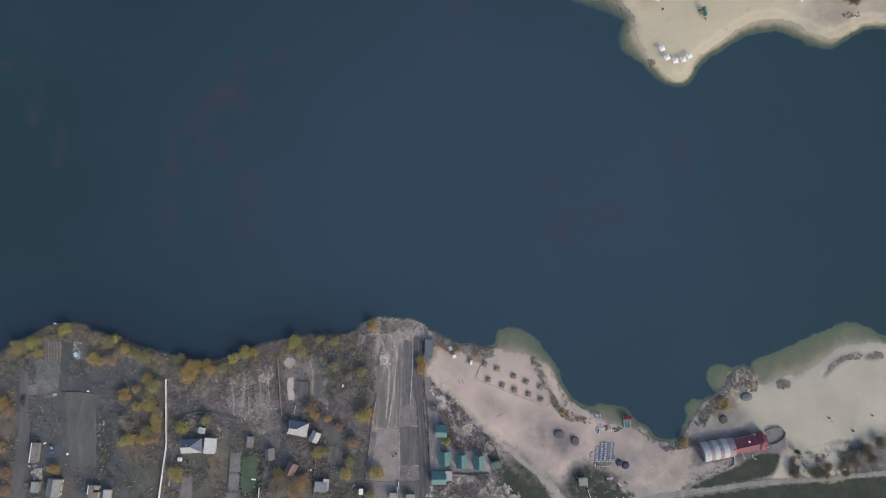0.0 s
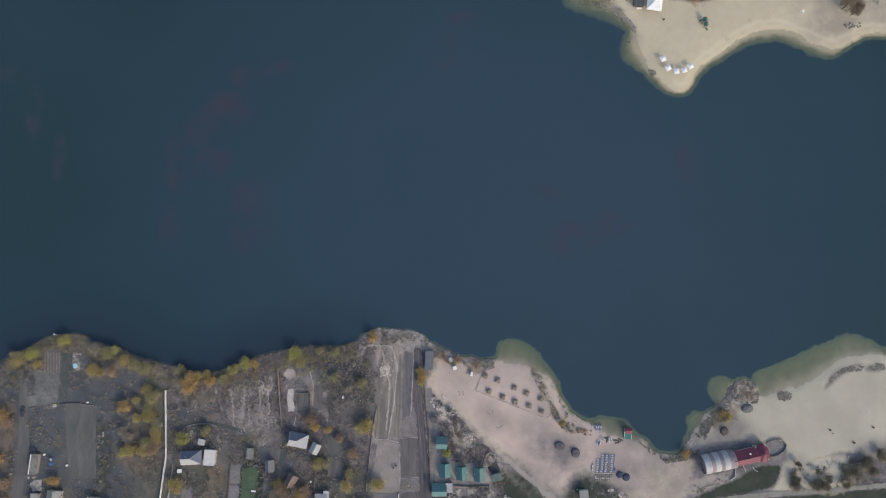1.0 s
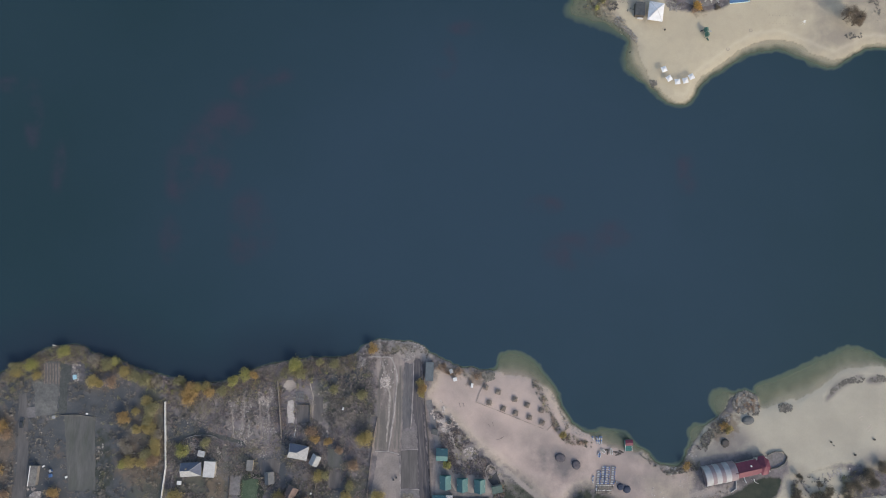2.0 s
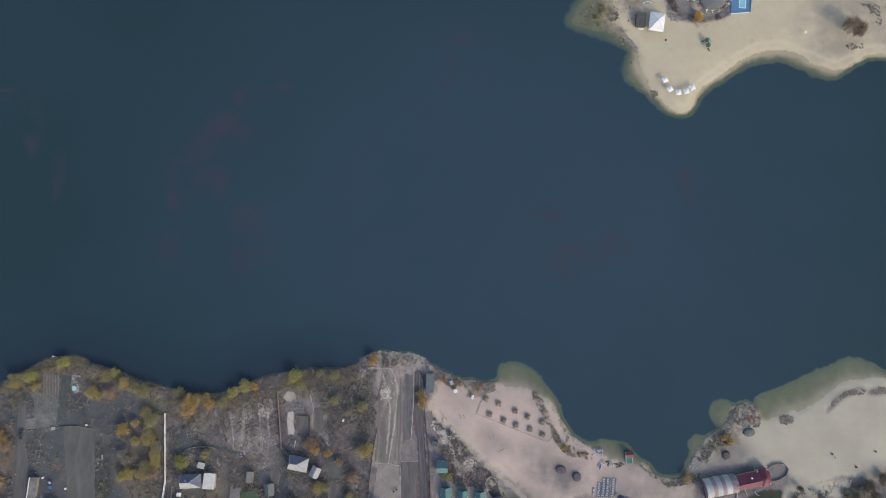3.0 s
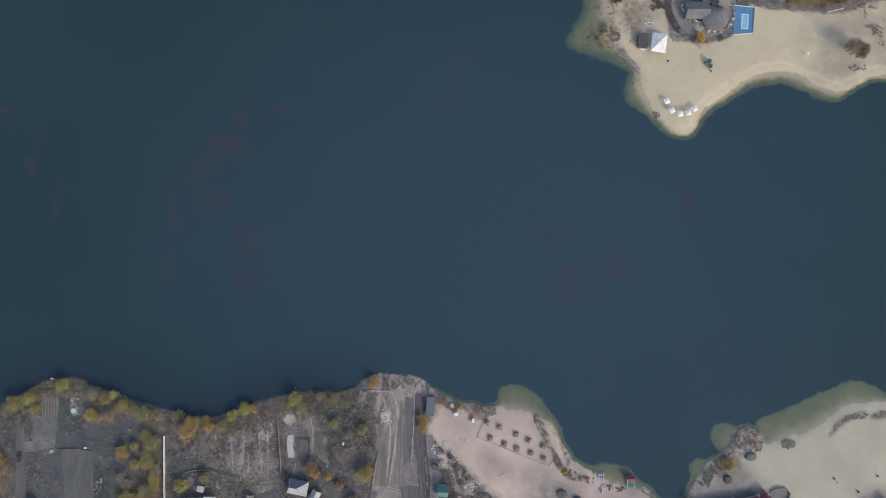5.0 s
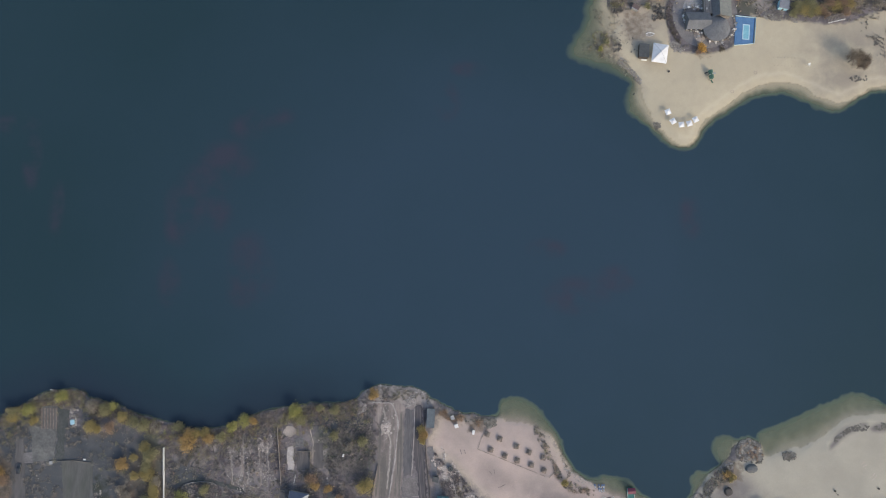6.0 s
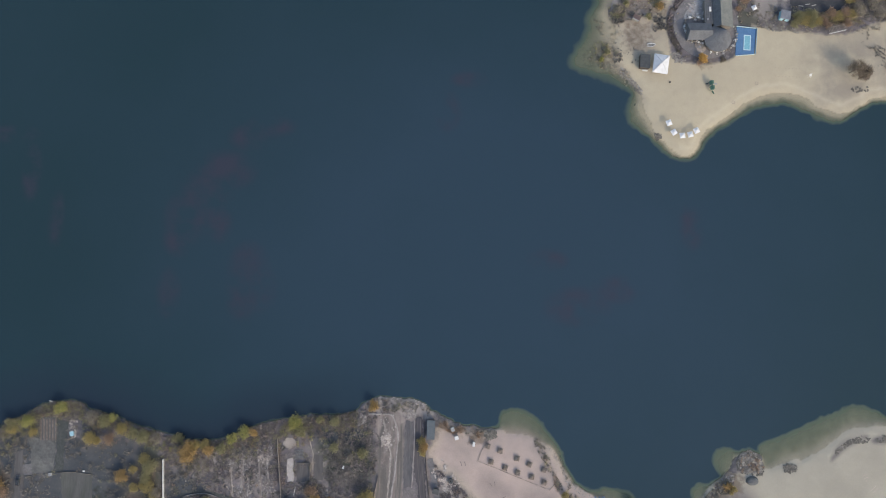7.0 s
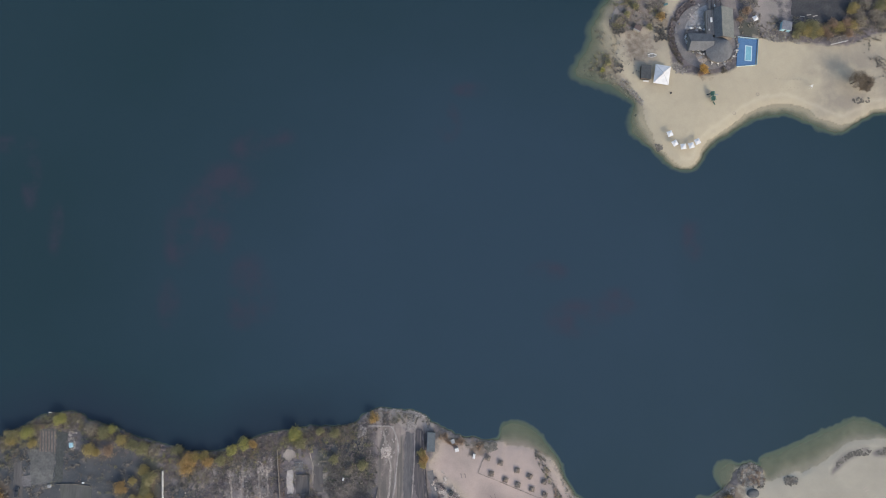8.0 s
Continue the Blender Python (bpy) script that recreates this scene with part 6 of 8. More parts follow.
def boat(name, label, at, l, w, rz, hull, inner):
    t = thing(name, label, "boat", at, rz)
    bm = bmesh.new()
    n = 12
    keel, rim, lip = [], [], []
    for k in range(n + 1):
        s = k / n
        half = w / 2 * max(0.06, math.sin(math.pi * min(1, 0.12 + s * 0.88)) ** 0.6)
        x = (s - 0.5) * l
        rim.append([bm.verts.new((x, y, 0.5)) for y in (-half, half)])
        lip.append([bm.verts.new((x * 0.93, y, 0.5)) for y in (-half * 0.8, half * 0.8)])
        keel.append([bm.verts.new((x * 0.9, y, 0.0)) for y in (-half * 0.5, half * 0.5)])
    for k in range(n):
        for s in (0, 1):
            a, b = (k, k + 1) if s else (k + 1, k)
            bm.faces.new((keel[a][s], keel[b][s], rim[b][s], rim[a][s]))
            bm.faces.new((rim[a][s], rim[b][s], lip[b][s], lip[a][s]))
        bm.faces.new((keel[k + 1][0], keel[k][0], keel[k][1], keel[k + 1][1]))
    part("hull", bm, hull, t)
    bm = bmesh.new()
    for k in range(n):
        x0, x1 = (k / n - 0.5) * l * 0.93, ((k + 1) / n - 0.5) * l * 0.93
        h0, h1 = (w / 2 * 0.8 * max(0.06, math.sin(math.pi * min(1, 0.12 + s * 0.88)) ** 0.6) for s in (k / n, (k + 1) / n))
        bm.faces.new([bm.verts.new(v) for v in ((x0, -h0, 0.22), (x1, -h1, 0.22), (x1, h1, 0.22), (x0, h0, 0.22))])
    part("floor", bm, inner, t)
    for x in (-l * 0.15, l * 0.18):
        part("bench", block(0.25, w * 0.78, 0.05, x, 0, 0.4), WOOD, t)


boat("rowing_boat", "white rowing boat lying on the beach", (75.9, -48.3), 3.2, 1.3, 96, WHITE, PLASTER)
boat("pedal_boat", "white pedal boat drawn up on the sand", (70.4, -49.6), 2.8, 1.5, 80, WHITE, BLUE_PLASTIC)
boat("pedal_boat", "white pedal boat drawn up on the sand", (72.0, -48.0), 2.8, 1.5, 140, WHITE, PLASTER)


for at, turn, long in (((72.9, -47.9), 8, 3.4), ((74.2, -49.2), 70, 2.6), ((77.8, -48.7), -10, 3.8), ((79.1, -49.7), 15, 3.0), ((80.5, -48.4), -35, 2.4)):
    t = thing("board_stack", "dark stack of old boards on the shore", "boards", at, turn, "old boards")
    for k in range(3):
        part("plank", block(long, 0.24, 0.07, 0.1 * k, -0.28 + 0.28 * k, 0.0, 0, 0, 3 * k), DARK_WOOD if k else WOOD, t)
    part("cross_plank", block(0.25, 1.1, 0.07, 0.3, 0, 0.08), DARK_WOOD, t)


def lifeguard_hut(at, rz):
    t = thing("lifeguard_hut", "teal lifeguard hut with a red roof over the water", "hut", at, rz)
    part("deck", block(3.2, 5.2, 0.15, 0, 0, 0.75), TEAL_WALL, t)
    for x in (-1.4, 1.4):
        for y in (-2.4, 0, 2.4):
            part("pile", rod(0.1, 0.1, (x, y, -1.5), (x, y, 0.8), 6), WOOD, t)
        part("rail", block(0.12, 5.2, 0.1, x * 1.1, 0, 1.75), WHITE, t)
        for y in (-2.4, -1.0):
            part("rail_post", block(0.08, 0.08, 0.9, x * 1.1, y, 0.88), WHITE, t)
    part("wall", block(2.8, 1.9, 2.1, 0, 1.5, 0.9), TEAL_WALL, t)
    for s in (-1, 1):
        part("roof_slope", shell([(-1.75, 1.5 + s * 1.35, 2.9), (1.75, 1.5 + s * 1.35, 2.9), (1.75, 1.5, 3.5), (-1.75, 1.5, 3.5)], [(0, 1, 2, 3) if s < 0 else (3, 2, 1, 0)], 0.08), RED_ROOF, t)


lifeguard_hut((83.8, -45.5), 2)


def box_thing(name, label, category, at, w, l, h, rz, material, lid=None):
    t = thing(name, label, category, at, rz)
    part("body", block(w, l, h, 0, 0, 0, bevel=0.04), material, t)
    part("lid", block(w + 0.08, l + 0.08, 0.08, 0, 0, h, bevel=0.02), lid or material, t)
    return t


box_thing("storage_box", "white storage box on the beach slope", "box", (2.0, -11.9), 1.6, 1.9, 1.0, 25, PALE_ROOF)
box_thing("storage_box", "white changing booth on the beach slope", "booth", (3.8, -15.6), 1.7, 1.5, 1.7, 15, WHITE)
box_thing("storage_box", "narrow white booth near the umbrella beach", "booth", (11.7, -18.4), 1.0, 1.9, 1.5, -10, WHITE)
box_thing("garden_table", "white square garden table with benches", "table", (-123.0, -62.6), 1.9, 1.6, 0.7, -5, WHITE)
box_thing("storage_box", "small white chest lying in brush", "box", (-48.3, -29.2), 0.7, 1.3, 0.6, -15, WHITE)
box_thing("water_tank", "blue water tank in a garden", "tank", (-182.4, -59.5), 1.1, 1.4, 1.1, 10, BLUE_PLASTIC)
box_thing("water_tank", "blue water tank in a garden", "tank", (-182.5, -57.4), 1.0, 1.2, 1.1, 40, BLUE_PLASTIC, PALE_ROOF)
box_thing("crate", "white box lying by the drive", "box", (-175.2, -60.2), 0.9, 0.9, 0.6, 30, WHITE)
box_thing("crate", "white sack lying in a yard", "box", (-186.1, -55.4), 1.0, 0.7, 0.5, 30, WHITE)
box_thing("crate", "small white crate by a yard corner", "box", (-182.9, -33.2), 1.4, 1.3, 0.7, 4, PALE_ROOF)
box_thing("crate", "white plank stack on a lawn", "box", (-88.6, -71.5), 2.0, 0.6, 0.3, -8, WHITE)
box_thing("crate", "pale slab pile at the plot edge", "box", (-167.6, -31.7), 1.0, 0.6, 0.4, 0, WHITE)
box_thing("crate", "pale box in scrub", "box", (-62.4, -67.2), 0.7, 0.7, 0.6, 0, WHITE)
for at in ((-24.5, -61.1), (-23.2, -60.1)):
    t = thing("litter_bin", "dark bin on the dusty yard", "bin", at, 0, "yard bins")
    part("body", rod(0.35, 0.42, (0, 0, 0), (0, 0, 0.95), 10), DARK_METAL, t)
    part("lid", rod(0.45, 0.3, (0, 0, 0.95), (0, 0, 1.08), 10), DARK_METAL, t)
t = thing("water_tank", "black round water tank among rubble", "tank", (1.1, -34.9), 0)
part("body", rod(1.15, 1.1, (0, 0, 0), (0, 0, 1.3), 16), DARK_METAL, t)
part("lid", rod(0.4, 0.35, (0, 0, 1.3), (0, 0, 1.42), 12), RUBBER, t)
shed("shed", "small dark shed beside the cabin track", (-5.7, -39.3), 2.4, 2.0, -15, 1.9, 0.2, DARK_METAL, DARK_WOOD)
box_thing("tarpaulin_stack", "pale blue tarpaulin over a stack", "stack", (-174.3, -14.9), 1.6, 2.0, 0.8, 10, SKYBLUE)
fence("fence", "brown board fence at the back of a plot", [(-191.6, -5.6), (-182.8, -5.4)], 1.3, 0.12, WOOD, 2.2, 0.14)
fence("fence", "dark board fence at the head of a plot", [(-179.8, -32.5), (-172.4, -32.2), (-164.3, -33.2)], 0.6, 0.12, WOOD, 2.2, 0.14)
fence("fence", "dark garden edging beside grey beds", [(-99.8, -58.9), (-100.4, -77.6)], 0.7, 0.12, DARK_WOOD, 2.2, 0.14)
fence("fence", "thin board fence along a garden", [(-60.2, -59.4), (-60.8, -79.5)], 1.1, 0.1, WOOD, 2.2, 0.12)
t = thing("pole", "tall white pole leaning beside a house", "pole", (-70.9, -42.2), 0)
part("shaft", rod(0.16, 0.1, (0, 0, 0), (0.9, 4.2, 0.6), 8), WHITE, t)
part("base", rod(0.25, 0.2, (0, 0, 0), (0, 0, 0.3), 8), CONCRETE, t)
t = thing("jetty_post", "white mooring post at the bank", "post", (-185.0, -0.6), 0, z=-0.3)
part("shaft", rod(0.2, 0.17, (0, 0, 0), (-0.2, 0.6, 2.4), 8), WHITE, t)
part("cap", rod(0.24, 0.2, (-0.2, 0.6, 2.38), (-0.2, 0.62, 2.5), 8), WHITE, t)

# A garden frame like a large pallet.
t = thing("pallet", "grey wooden lattice frame on the ground", "pallet", (-68.7, -23.5), 4)
for k in range(6):
    part("slat", block(3.6, 0.28, 0.12, 0, -1.6 + 0.64 * k, 0.3), ASBESTOS, t)
for k in (-1.6, 0, 1.6):
    part("bearer", block(0.3, 3.8, 0.28, k, 0, 0), ASBESTOS, t)


def car(label, at, rz, paint):
    t = thing("car", label, "car", at, rz)
    bm = block(1.75, 4.3, 0.6, 0, 0, 0.3, bevel=0.12)
    body = part("body", bm, paint, t)
    cab = block(1.55, 2.3, 0.55, 0, -0.25, 0.86)
    for v in cab.verts:
        if v.co.z > 1.1:
            v.co.x *= 0.8
            v.co.y = -0.25 + (v.co.y + 0.25) * 0.68
    part("cabin", cab, GLASS, t)
    part("roof", block(1.22, 1.5, 0.05, 0, -0.25, 1.4, bevel=0.02), paint, t)
    for x in (-0.82, 0.82):
        for y in (-1.3, 1.35):
            w = part("wheel", rod(0.31, 0.31, (x - 0.1, y, 0.31), (x + 0.1, y, 0.31), 14), RUBBER, t)
            part("rim", rod(0.18, 0.18, (x - 0.11, y, 0.31), (x + 0.11, y, 0.31), 10), STEEL, w)
    for x in (-0.6, 0.6):
        part("headlight", block(0.35, 0.06, 0.15, x, 2.14, 0.6), WHITE, t)


car("dark car parked on the village drive", (-197.5, -36.0), -4, CARPAINT)

# ---- the point: round terrace, restaurant, pool and beach ----
hub = np.array((127.6, 185.4))
TERRACE = surface("grey_terrace_paving", (0.165, 0.159, 0.164), (0.222, 0.21, 0.213), 0.25, 0.85, 2.0, patch=(0.128, 0.124, 0.13), amount=0.5)
COURT = surface("pale_court_slabs", (0.29, 0.29, 0.30), (0.40, 0.395, 0.40), 0.3, 0.9, 2.0, stain=0.35, patch=(0.2, 0.195, 0.2), amount=0.6)
lay("pavement", [(121.8, 174.7), (125.0, 177.1), (128.0, 173.8), (125.6, 171.2), (122.8, 172.1)], DUST, "small pinkish patio by the restaurant", "terrace", wobble=0.2, rise=0.14)
lay("pavement", [tuple(hub + np.array((16.3 * math.cos(a), 17.2 * math.sin(a)))) for a in np.linspace(0, 6.283, 41)[:-1]], TERRACE, "round grey paved terrace of the restaurant", "terrace", wobble=0.12, rise=0.1)
lay("pavement", [(116.7, 189.1), (118.0, 192.7), (121.0, 196.9), (124.5, 200.2), (128.0, 202.3), (127.5, 189.2)], COURT, "pale paved inner court", "terrace", wobble=0.3, rise=0.14)


def round_restaurant():
    """A long gabled wing, a low side wing and a many-sided end under one grey shingle roof."""
    at = (130.8, 181.7)
    t = thing("restaurant", "grey shingle-roofed lakeside restaurant with a many-sided end", "building", at, 0)
    o = np.array(at)

    def rel(p):
        return tuple(np.array(p) - o)

    x0, y0 = rel((130.2, 183.1))
    x1 = rel((139.7, 184.0))[0]
    top = rel((135.3, 198.5))[1]
    ridge = rel((132.8, 190.1))[0]
    part("wall", block(x1 - x0 - 1.0, top - y0 - 1.0, 3.2, (x0 + x1) / 2, (top + y0) / 2, 0), BRICKWALL, t)
    part("roof_slope", shell([(x0, y0, 3.2), (ridge, y0, 6.0), (ridge, top, 6.0), (x0, top, 3.2)], [(0, 1, 2, 3)], 0.12), SLATE, t)
    part("roof_slope", shell([(ridge, y0, 6.0), (x1, y0, 3.2), (x1, top, 3.2), (ridge, top, 6.0)], [(0, 1, 2, 3)], 0.12), SLATE_PALE, t)
    part("ridge", rod(0.14, 0.14, (ridge, y0, 6.02), (ridge, top, 6.02), 6), SLATE_PALE, t)
    # flat-roofed kitchen range with raised seams, and a pergola behind it
    f0, f1 = rel((126.4, 185.1)), rel((130.5, 197.5))
    part("kitchen_wall", block(f1[0] - f0[0], f1[1] - f0[1], 2.9, (f0[0] + f1[0]) / 2 - 0.1, (f0[1] + f1[1]) / 2, 0), BRICKWALL, t)
    part("flat_roof", block(f1[0] - f0[0] + 0.1, f1[1] - f0[1] + 0.4, 0.14, (f0[0] + f1[0]) / 2 - 0.1, (f0[1] + f1[1]) / 2, 2.9), SLATE, t)
    for k in range(4):
        x = f0[0] + (k + 0.5) * (f1[0] - f0[0]) / 4
        part("roof_seam", block(0.16, f1[1] - f0[1], 0.12, x, (f0[1] + f1[1]) / 2, 3.05), SLATE if k % 2 else DARK_METAL, t)
    part("roof_unit", block(1.0, 2.4, 0.5, f0[0] + 2.3, (f0[1] + f1[1]) / 2 + 1.2, 3.05, bevel=0.05), WHITE, t, "white rooftop air unit")
    part("roof_unit", block(0.7, 0.9, 0.5, f0[0] + 1.0, f0[1] + 2.2, 3.05, bevel=0.05), PALE_ROOF, t, "white rooftop air unit")
    p0, p1 = rel((127.7, 198.1)), rel((134.4, 203.5))
    for k in range(6):
        x = p0[0] + (k + 0.5) * (p1[0] - p0[0]) / 6
        part("pergola_beam", block(0.22, p1[1] - p0[1], 0.2, x, (p0[1] + p1[1]) / 2 + 0.3, 2.5), DARK_WOOD if k % 2 else WOOD, t)
    for x in (p0[0] + 0.4, p1[0] - 0.4):
        for y in (p0[1] + 0.6, p1[1]):
            part("pergola_post", block(0.18, 0.18, 2.5, x, y, 0), DARK_WOOD, t)
    # the many-sided end
    c = rel((131.9, 177.2))
    peak = rel((135.4, 180.7))
    n, r = 14, 6.7
    ring = [(c[0] + r * math.cos(2 * math.pi * k / n), c[1] + r * math.sin(2 * math.pi * k / n)) for k in range(n)]
    bm = bmesh.new()
    bmesh.ops.create_cone(bm, cap_ends=True, segments=n, radius1=r - 0.7, radius2=r - 0.7, depth=3.1, matrix=Matrix.Translation((c[0], c[1], 1.55)))
    part("round_wall", bm, BRICKWALL, t)
    for k in range(n):
        a, b = ring[k], ring[(k + 1) % n]
        part("roof_slope", shell([(*a, 3.1), (*b, 3.1), (*peak, 5.6)], [(0, 1, 2)], 0.12), SLATE, t)
    # the side wing
    w0, w1 = rel((117.1, 181.1)), rel((129.1, 179.4))
    wide = 4.4
    part("side_wall", block(w1[0] - w0[0] - 0.8, 2 * wide - 1.2, 2.9, (w0[0] + w1[0]) / 2, w0[1], 0), BRICKWALL, t)
    part("roof_slope", shell([(w0[0], w0[1] - wide, 2.9), (w1[0], w0[1] - wide, 2.9), (w1[0], w0[1] - 0.5, 5.0), (w0[0] + 0.6, w0[1] - 0.5, 5.0)], [(0, 1, 2, 3)], 0.12), SLATE, t)
    part("roof_slope", shell([(w0[0] + 0.6, w0[1] - 0.5, 5.0), (w1[0], w0[1] - 0.5, 5.0), (w1[0], w0[1] + wide, 2.9), (w0[0], w0[1] + wide, 2.9)], [(0, 1, 2, 3)], 0.12), SLATE, t)
    part("roof_end", shell([(w0[0], w0[1] + wide, 2.9), (w0[0], w0[1] - wide, 2.9), (w0[0] + 0.6, w0[1] - 0.5, 5.0)], [(0, 1, 2)], 0.1), SLATE, t)
    for k in range(4):
        f = part("window", block(1.6, 0.1, 1.5, w0[0] + 1.6 + 2.4 * k, w0[1] - wide + 0.55, 0.9), WHITE, t)
        part("pane", block(1.4, 0.05, 1.3, w0[0] + 1.6 + 2.4 * k, w0[1] - wide + 0.48, 1.0), GLASS, f)


round_restaurant()


def terrace_table(at, rz, top):
    t = thing("terrace_table", "small square terrace table with two chairs", "table", at, rz, "terrace tables", z=height(*at) + 0.08)
    part("tabletop", block(1.0, 1.0, 0.06, 0, 0, 0.72, bevel=0.02), top, t)
    part("column", rod(0.06, 0.06, (0, 0, 0), (0, 0, 0.72), 6), DARK_METAL, t)
    for s in (-1, 1):
        c = part("chair", block(0.45, 0.45, 0.07, s * 0.85, 0, 0.43), top, t)
        part("backrest", block(0.06, 0.45, 0.5, s * 1.07, 0, 0.46), top, c)
        part("chair_leg", block(0.3, 0.3, 0.43, s * 0.85, 0, 0.0), DARK_METAL, c)


for k, at in enumerate(((119.6, 189.4), (122.1, 188.2), (124.3, 188.3), (126.5, 192.1), (127.1, 194.5), (119.0, 189.4), (121.5, 189.2), (123.8, 189.5), (125.8, 188.6), (123.3, 191.3), (117.2, 187.1), (116.6, 184.7), (117.0, 182.3), (118.1, 180.0), (119.4, 177.6), (123.3, 176.5), (125.3, 175.9), (123.8, 174.1), (126.0, 174.4), (129.3, 171.5), (132.1, 171.2), (135.4, 170.7), (138.3, 172.5), (140.4, 174.8), (141.7, 177.8), (142.4, 180.7), (130.4, 199.1), (131.7, 200.9), (129.8, 196.1))):
    terrace_table(at, 23 * k, (WHITE, PALE_ROOF, WOOD, WHITE)[k % 4])

def planter(at, rz, pot, leaf, seed):
    t = thing("planter", "small terrace planter with a clipped shrub", "planter", at, rz, "terrace planters", z=height(*at) + 0.08)
    part("pot", rod(0.28, 0.38, (0, 0, 0), (0, 0, 0.55), 8), pot, t)
    rng = np.random.default_rng(seed)
    raw("shrub", *quads(rng.normal(size=(40, 3)) * (0.22, 0.22, 0.15) + (0, 0, 0.75), rng.uniform(0.12, 0.24, 40), rng), LEAF[leaf], t)


mid = np.array((134.2, 180.4))
spots = [tuple(mid + 8.4 * np.array((math.cos(a), math.sin(a)))) for a in np.linspace(-2.5, 0.55, 20)]
spots += [(117.5, 188.2), (116.9, 185.9), (116.8, 183.5), (117.6, 181.1), (118.6, 178.8), (120.2, 176.7), (121.9, 175.6), (121.0, 190.4), (124.7, 190.4), (127.5, 190.7), (130.1, 196.7), (129.7, 193.7), (113.7, 191.5), (112.1, 187.0), (112.2, 181.1), (113.1, 175.2), (145.2, 198.0), (143.7, 190.2), (145.2, 187.3)]
for n, at in enumerate(spots):
    planter(at, 0, (PALE_ROOF, WHITE, PLASTER)[n % 3], ("tan", "olive", "rust")[n % 3], n)

# pool
lay("pool_deck", [(142.9, 184.8), (152.6, 183.7), (150.8, 170.6), (141.5, 170.0)], POOL_DECK, "blue-painted pool deck", "deck", wobble=0.02, rise=0.22)
t = thing("swimming_pool", "small pale turquoise swimming pool with a light rim", "pool", (147.7, 176.6), -5, z=height(147.7, 176.6) + 0.2)
part("water_surface", block(2.7, 7.2, 0.06, 0, 0, 0.02), POOL_WATER, t)
for s in (-1, 1):
    part("rim", block(0.4, 7.9, 0.16, s * 1.55, 0, 0.0), POOL_EDGE, t)
    part("rim", block(2.68, 0.4, 0.16, 0, s * 3.78, 0.0), POOL_EDGE, t)
fence("fence", "low white rail at the pool deck", [(142.9, 185.1), (152.9, 184.0), (151.4, 170.6)], 0.8, 0.1, POOL_EDGE, 2.4, 0.12)
fence("fence", "low white rail at the pool deck", [(151.1, 170.6), (141.5, 169.7)], 0.5, 0.14, POOL_EDGE, 2.4, 0.14)


def pyramid_tent(name, label, at, w, l, rz, eave, peak, group="", ridge=0.0):
    t = thing(name, label, "tent", at, rz, group)
    c = [(-w / 2, -l / 2, eave), (w / 2, -l / 2, eave), (w / 2, l / 2, eave), (-w / 2, l / 2, eave)]
    a, b = (0, -ridge / 2, peak), (0, ridge / 2, peak)
    sides = ([c[0], c[1], a], [c[1], c[2], b, a], [c[2], c[3], b], [c[3], c[0], a, b]) if ridge else tuple([c[k], c[(k + 1) % 4], (0, 0, peak)] for k in range(4))
    for s in sides:
        part("canopy_panel", shell(s, [tuple(range(len(s)))], 0.04), CANVAS, t)
    for x, y, z in c:
        part("seam", rod(0.05, 0.05, (x, y, z + 0.02), (0, 0, peak + 0.02), 5), PALE_ROOF, t, "grey canopy seam")
        part("pole", rod(0.05, 0.05, (x * 0.95, y * 0.95, -0.05), (x * 0.95, y * 0.95, z), 6), STEEL, t)
    for k in range(4):
        p, q = Vector(c[k]), Vector(c[(k + 1) % 4])
        mid, d = (p + q) / 2, q - p
        part("valance", block(d.length, 0.04, 0.3, mid.x, mid.y, eave - 0.3, 0, 0, math.degrees(math.atan2(d.y, d.x))), CANVAS, t)
    return t


pyramid_tent("pavilion_tent", "large white party tent with a hipped canopy", (103.7, 164.4), 7.4, 9.6, -9, 2.6, 4.6, ridge=0.01)
for at, turn in (((106.7, 134.7), 20), ((109.0, 130.0), 30), ((113.0, 128.3), 5), ((116.9, 128.9), 15), ((120.0, 130.9), 25)):
    t = thing("beach_umbrella", "square white beach umbrella on the spit", "umbrella", at, turn, "white umbrellas")
    c = [(-1.35, -1.35, 2.2), (1.35, -1.35, 2.2), (1.35, 1.35, 2.2), (-1.35, 1.35, 2.2)]
    for k in range(4):
        part("canopy_panel", shell([c[k], c[(k + 1) % 4], (0, 0, 2.75)], [(0, 1, 2)], 0.03), CANVAS, t)
    part("pole", rod(0.04, 0.04, (0, 0, -0.1), (0, 0, 2.7), 6), WOOD, t)
    part("base", rod(0.35, 0.3, (0, 0, 0), (0, 0, 0.12), 10), CONCRETE, t)
shed("shed", "dark-roofed timber shed beside the white tent", (96.0, 165.9), 4.6, 6.6, -4, 2.3, 0.3, DARK_METAL, DARK_WOOD)
box_thing("bench", "white bench in front of a dark shed", "bench", (96.4, 161.9), 2.6, 0.6, 0.5, -6, WHITE)
boat("rowing_boat", "white rowing boat on bare ground", (99.9, 175.1), 4.4, 2.1, 5, WHITE, PLASTER)
shed("shed", "tiny mauve-roofed hut at the edge of bushes", (92.7, 188.6), 2.4, 3.2, 60, 1.8, 0.3, RUST_ROOF, PLASTER, stripe=PALE_ROOF)
shed("kiosk", "pale blue-roofed beach kiosk with a sky-blue front", (166.5, 190.2), 4.6, 4.2, -10, 2.4, 0.25, BLUE_ROOF, SKYBLUE, "kiosk")
t = thing("pergola", "weathered beach pergola with a white front beam", "pergola", (191.6, 183.0), 14)
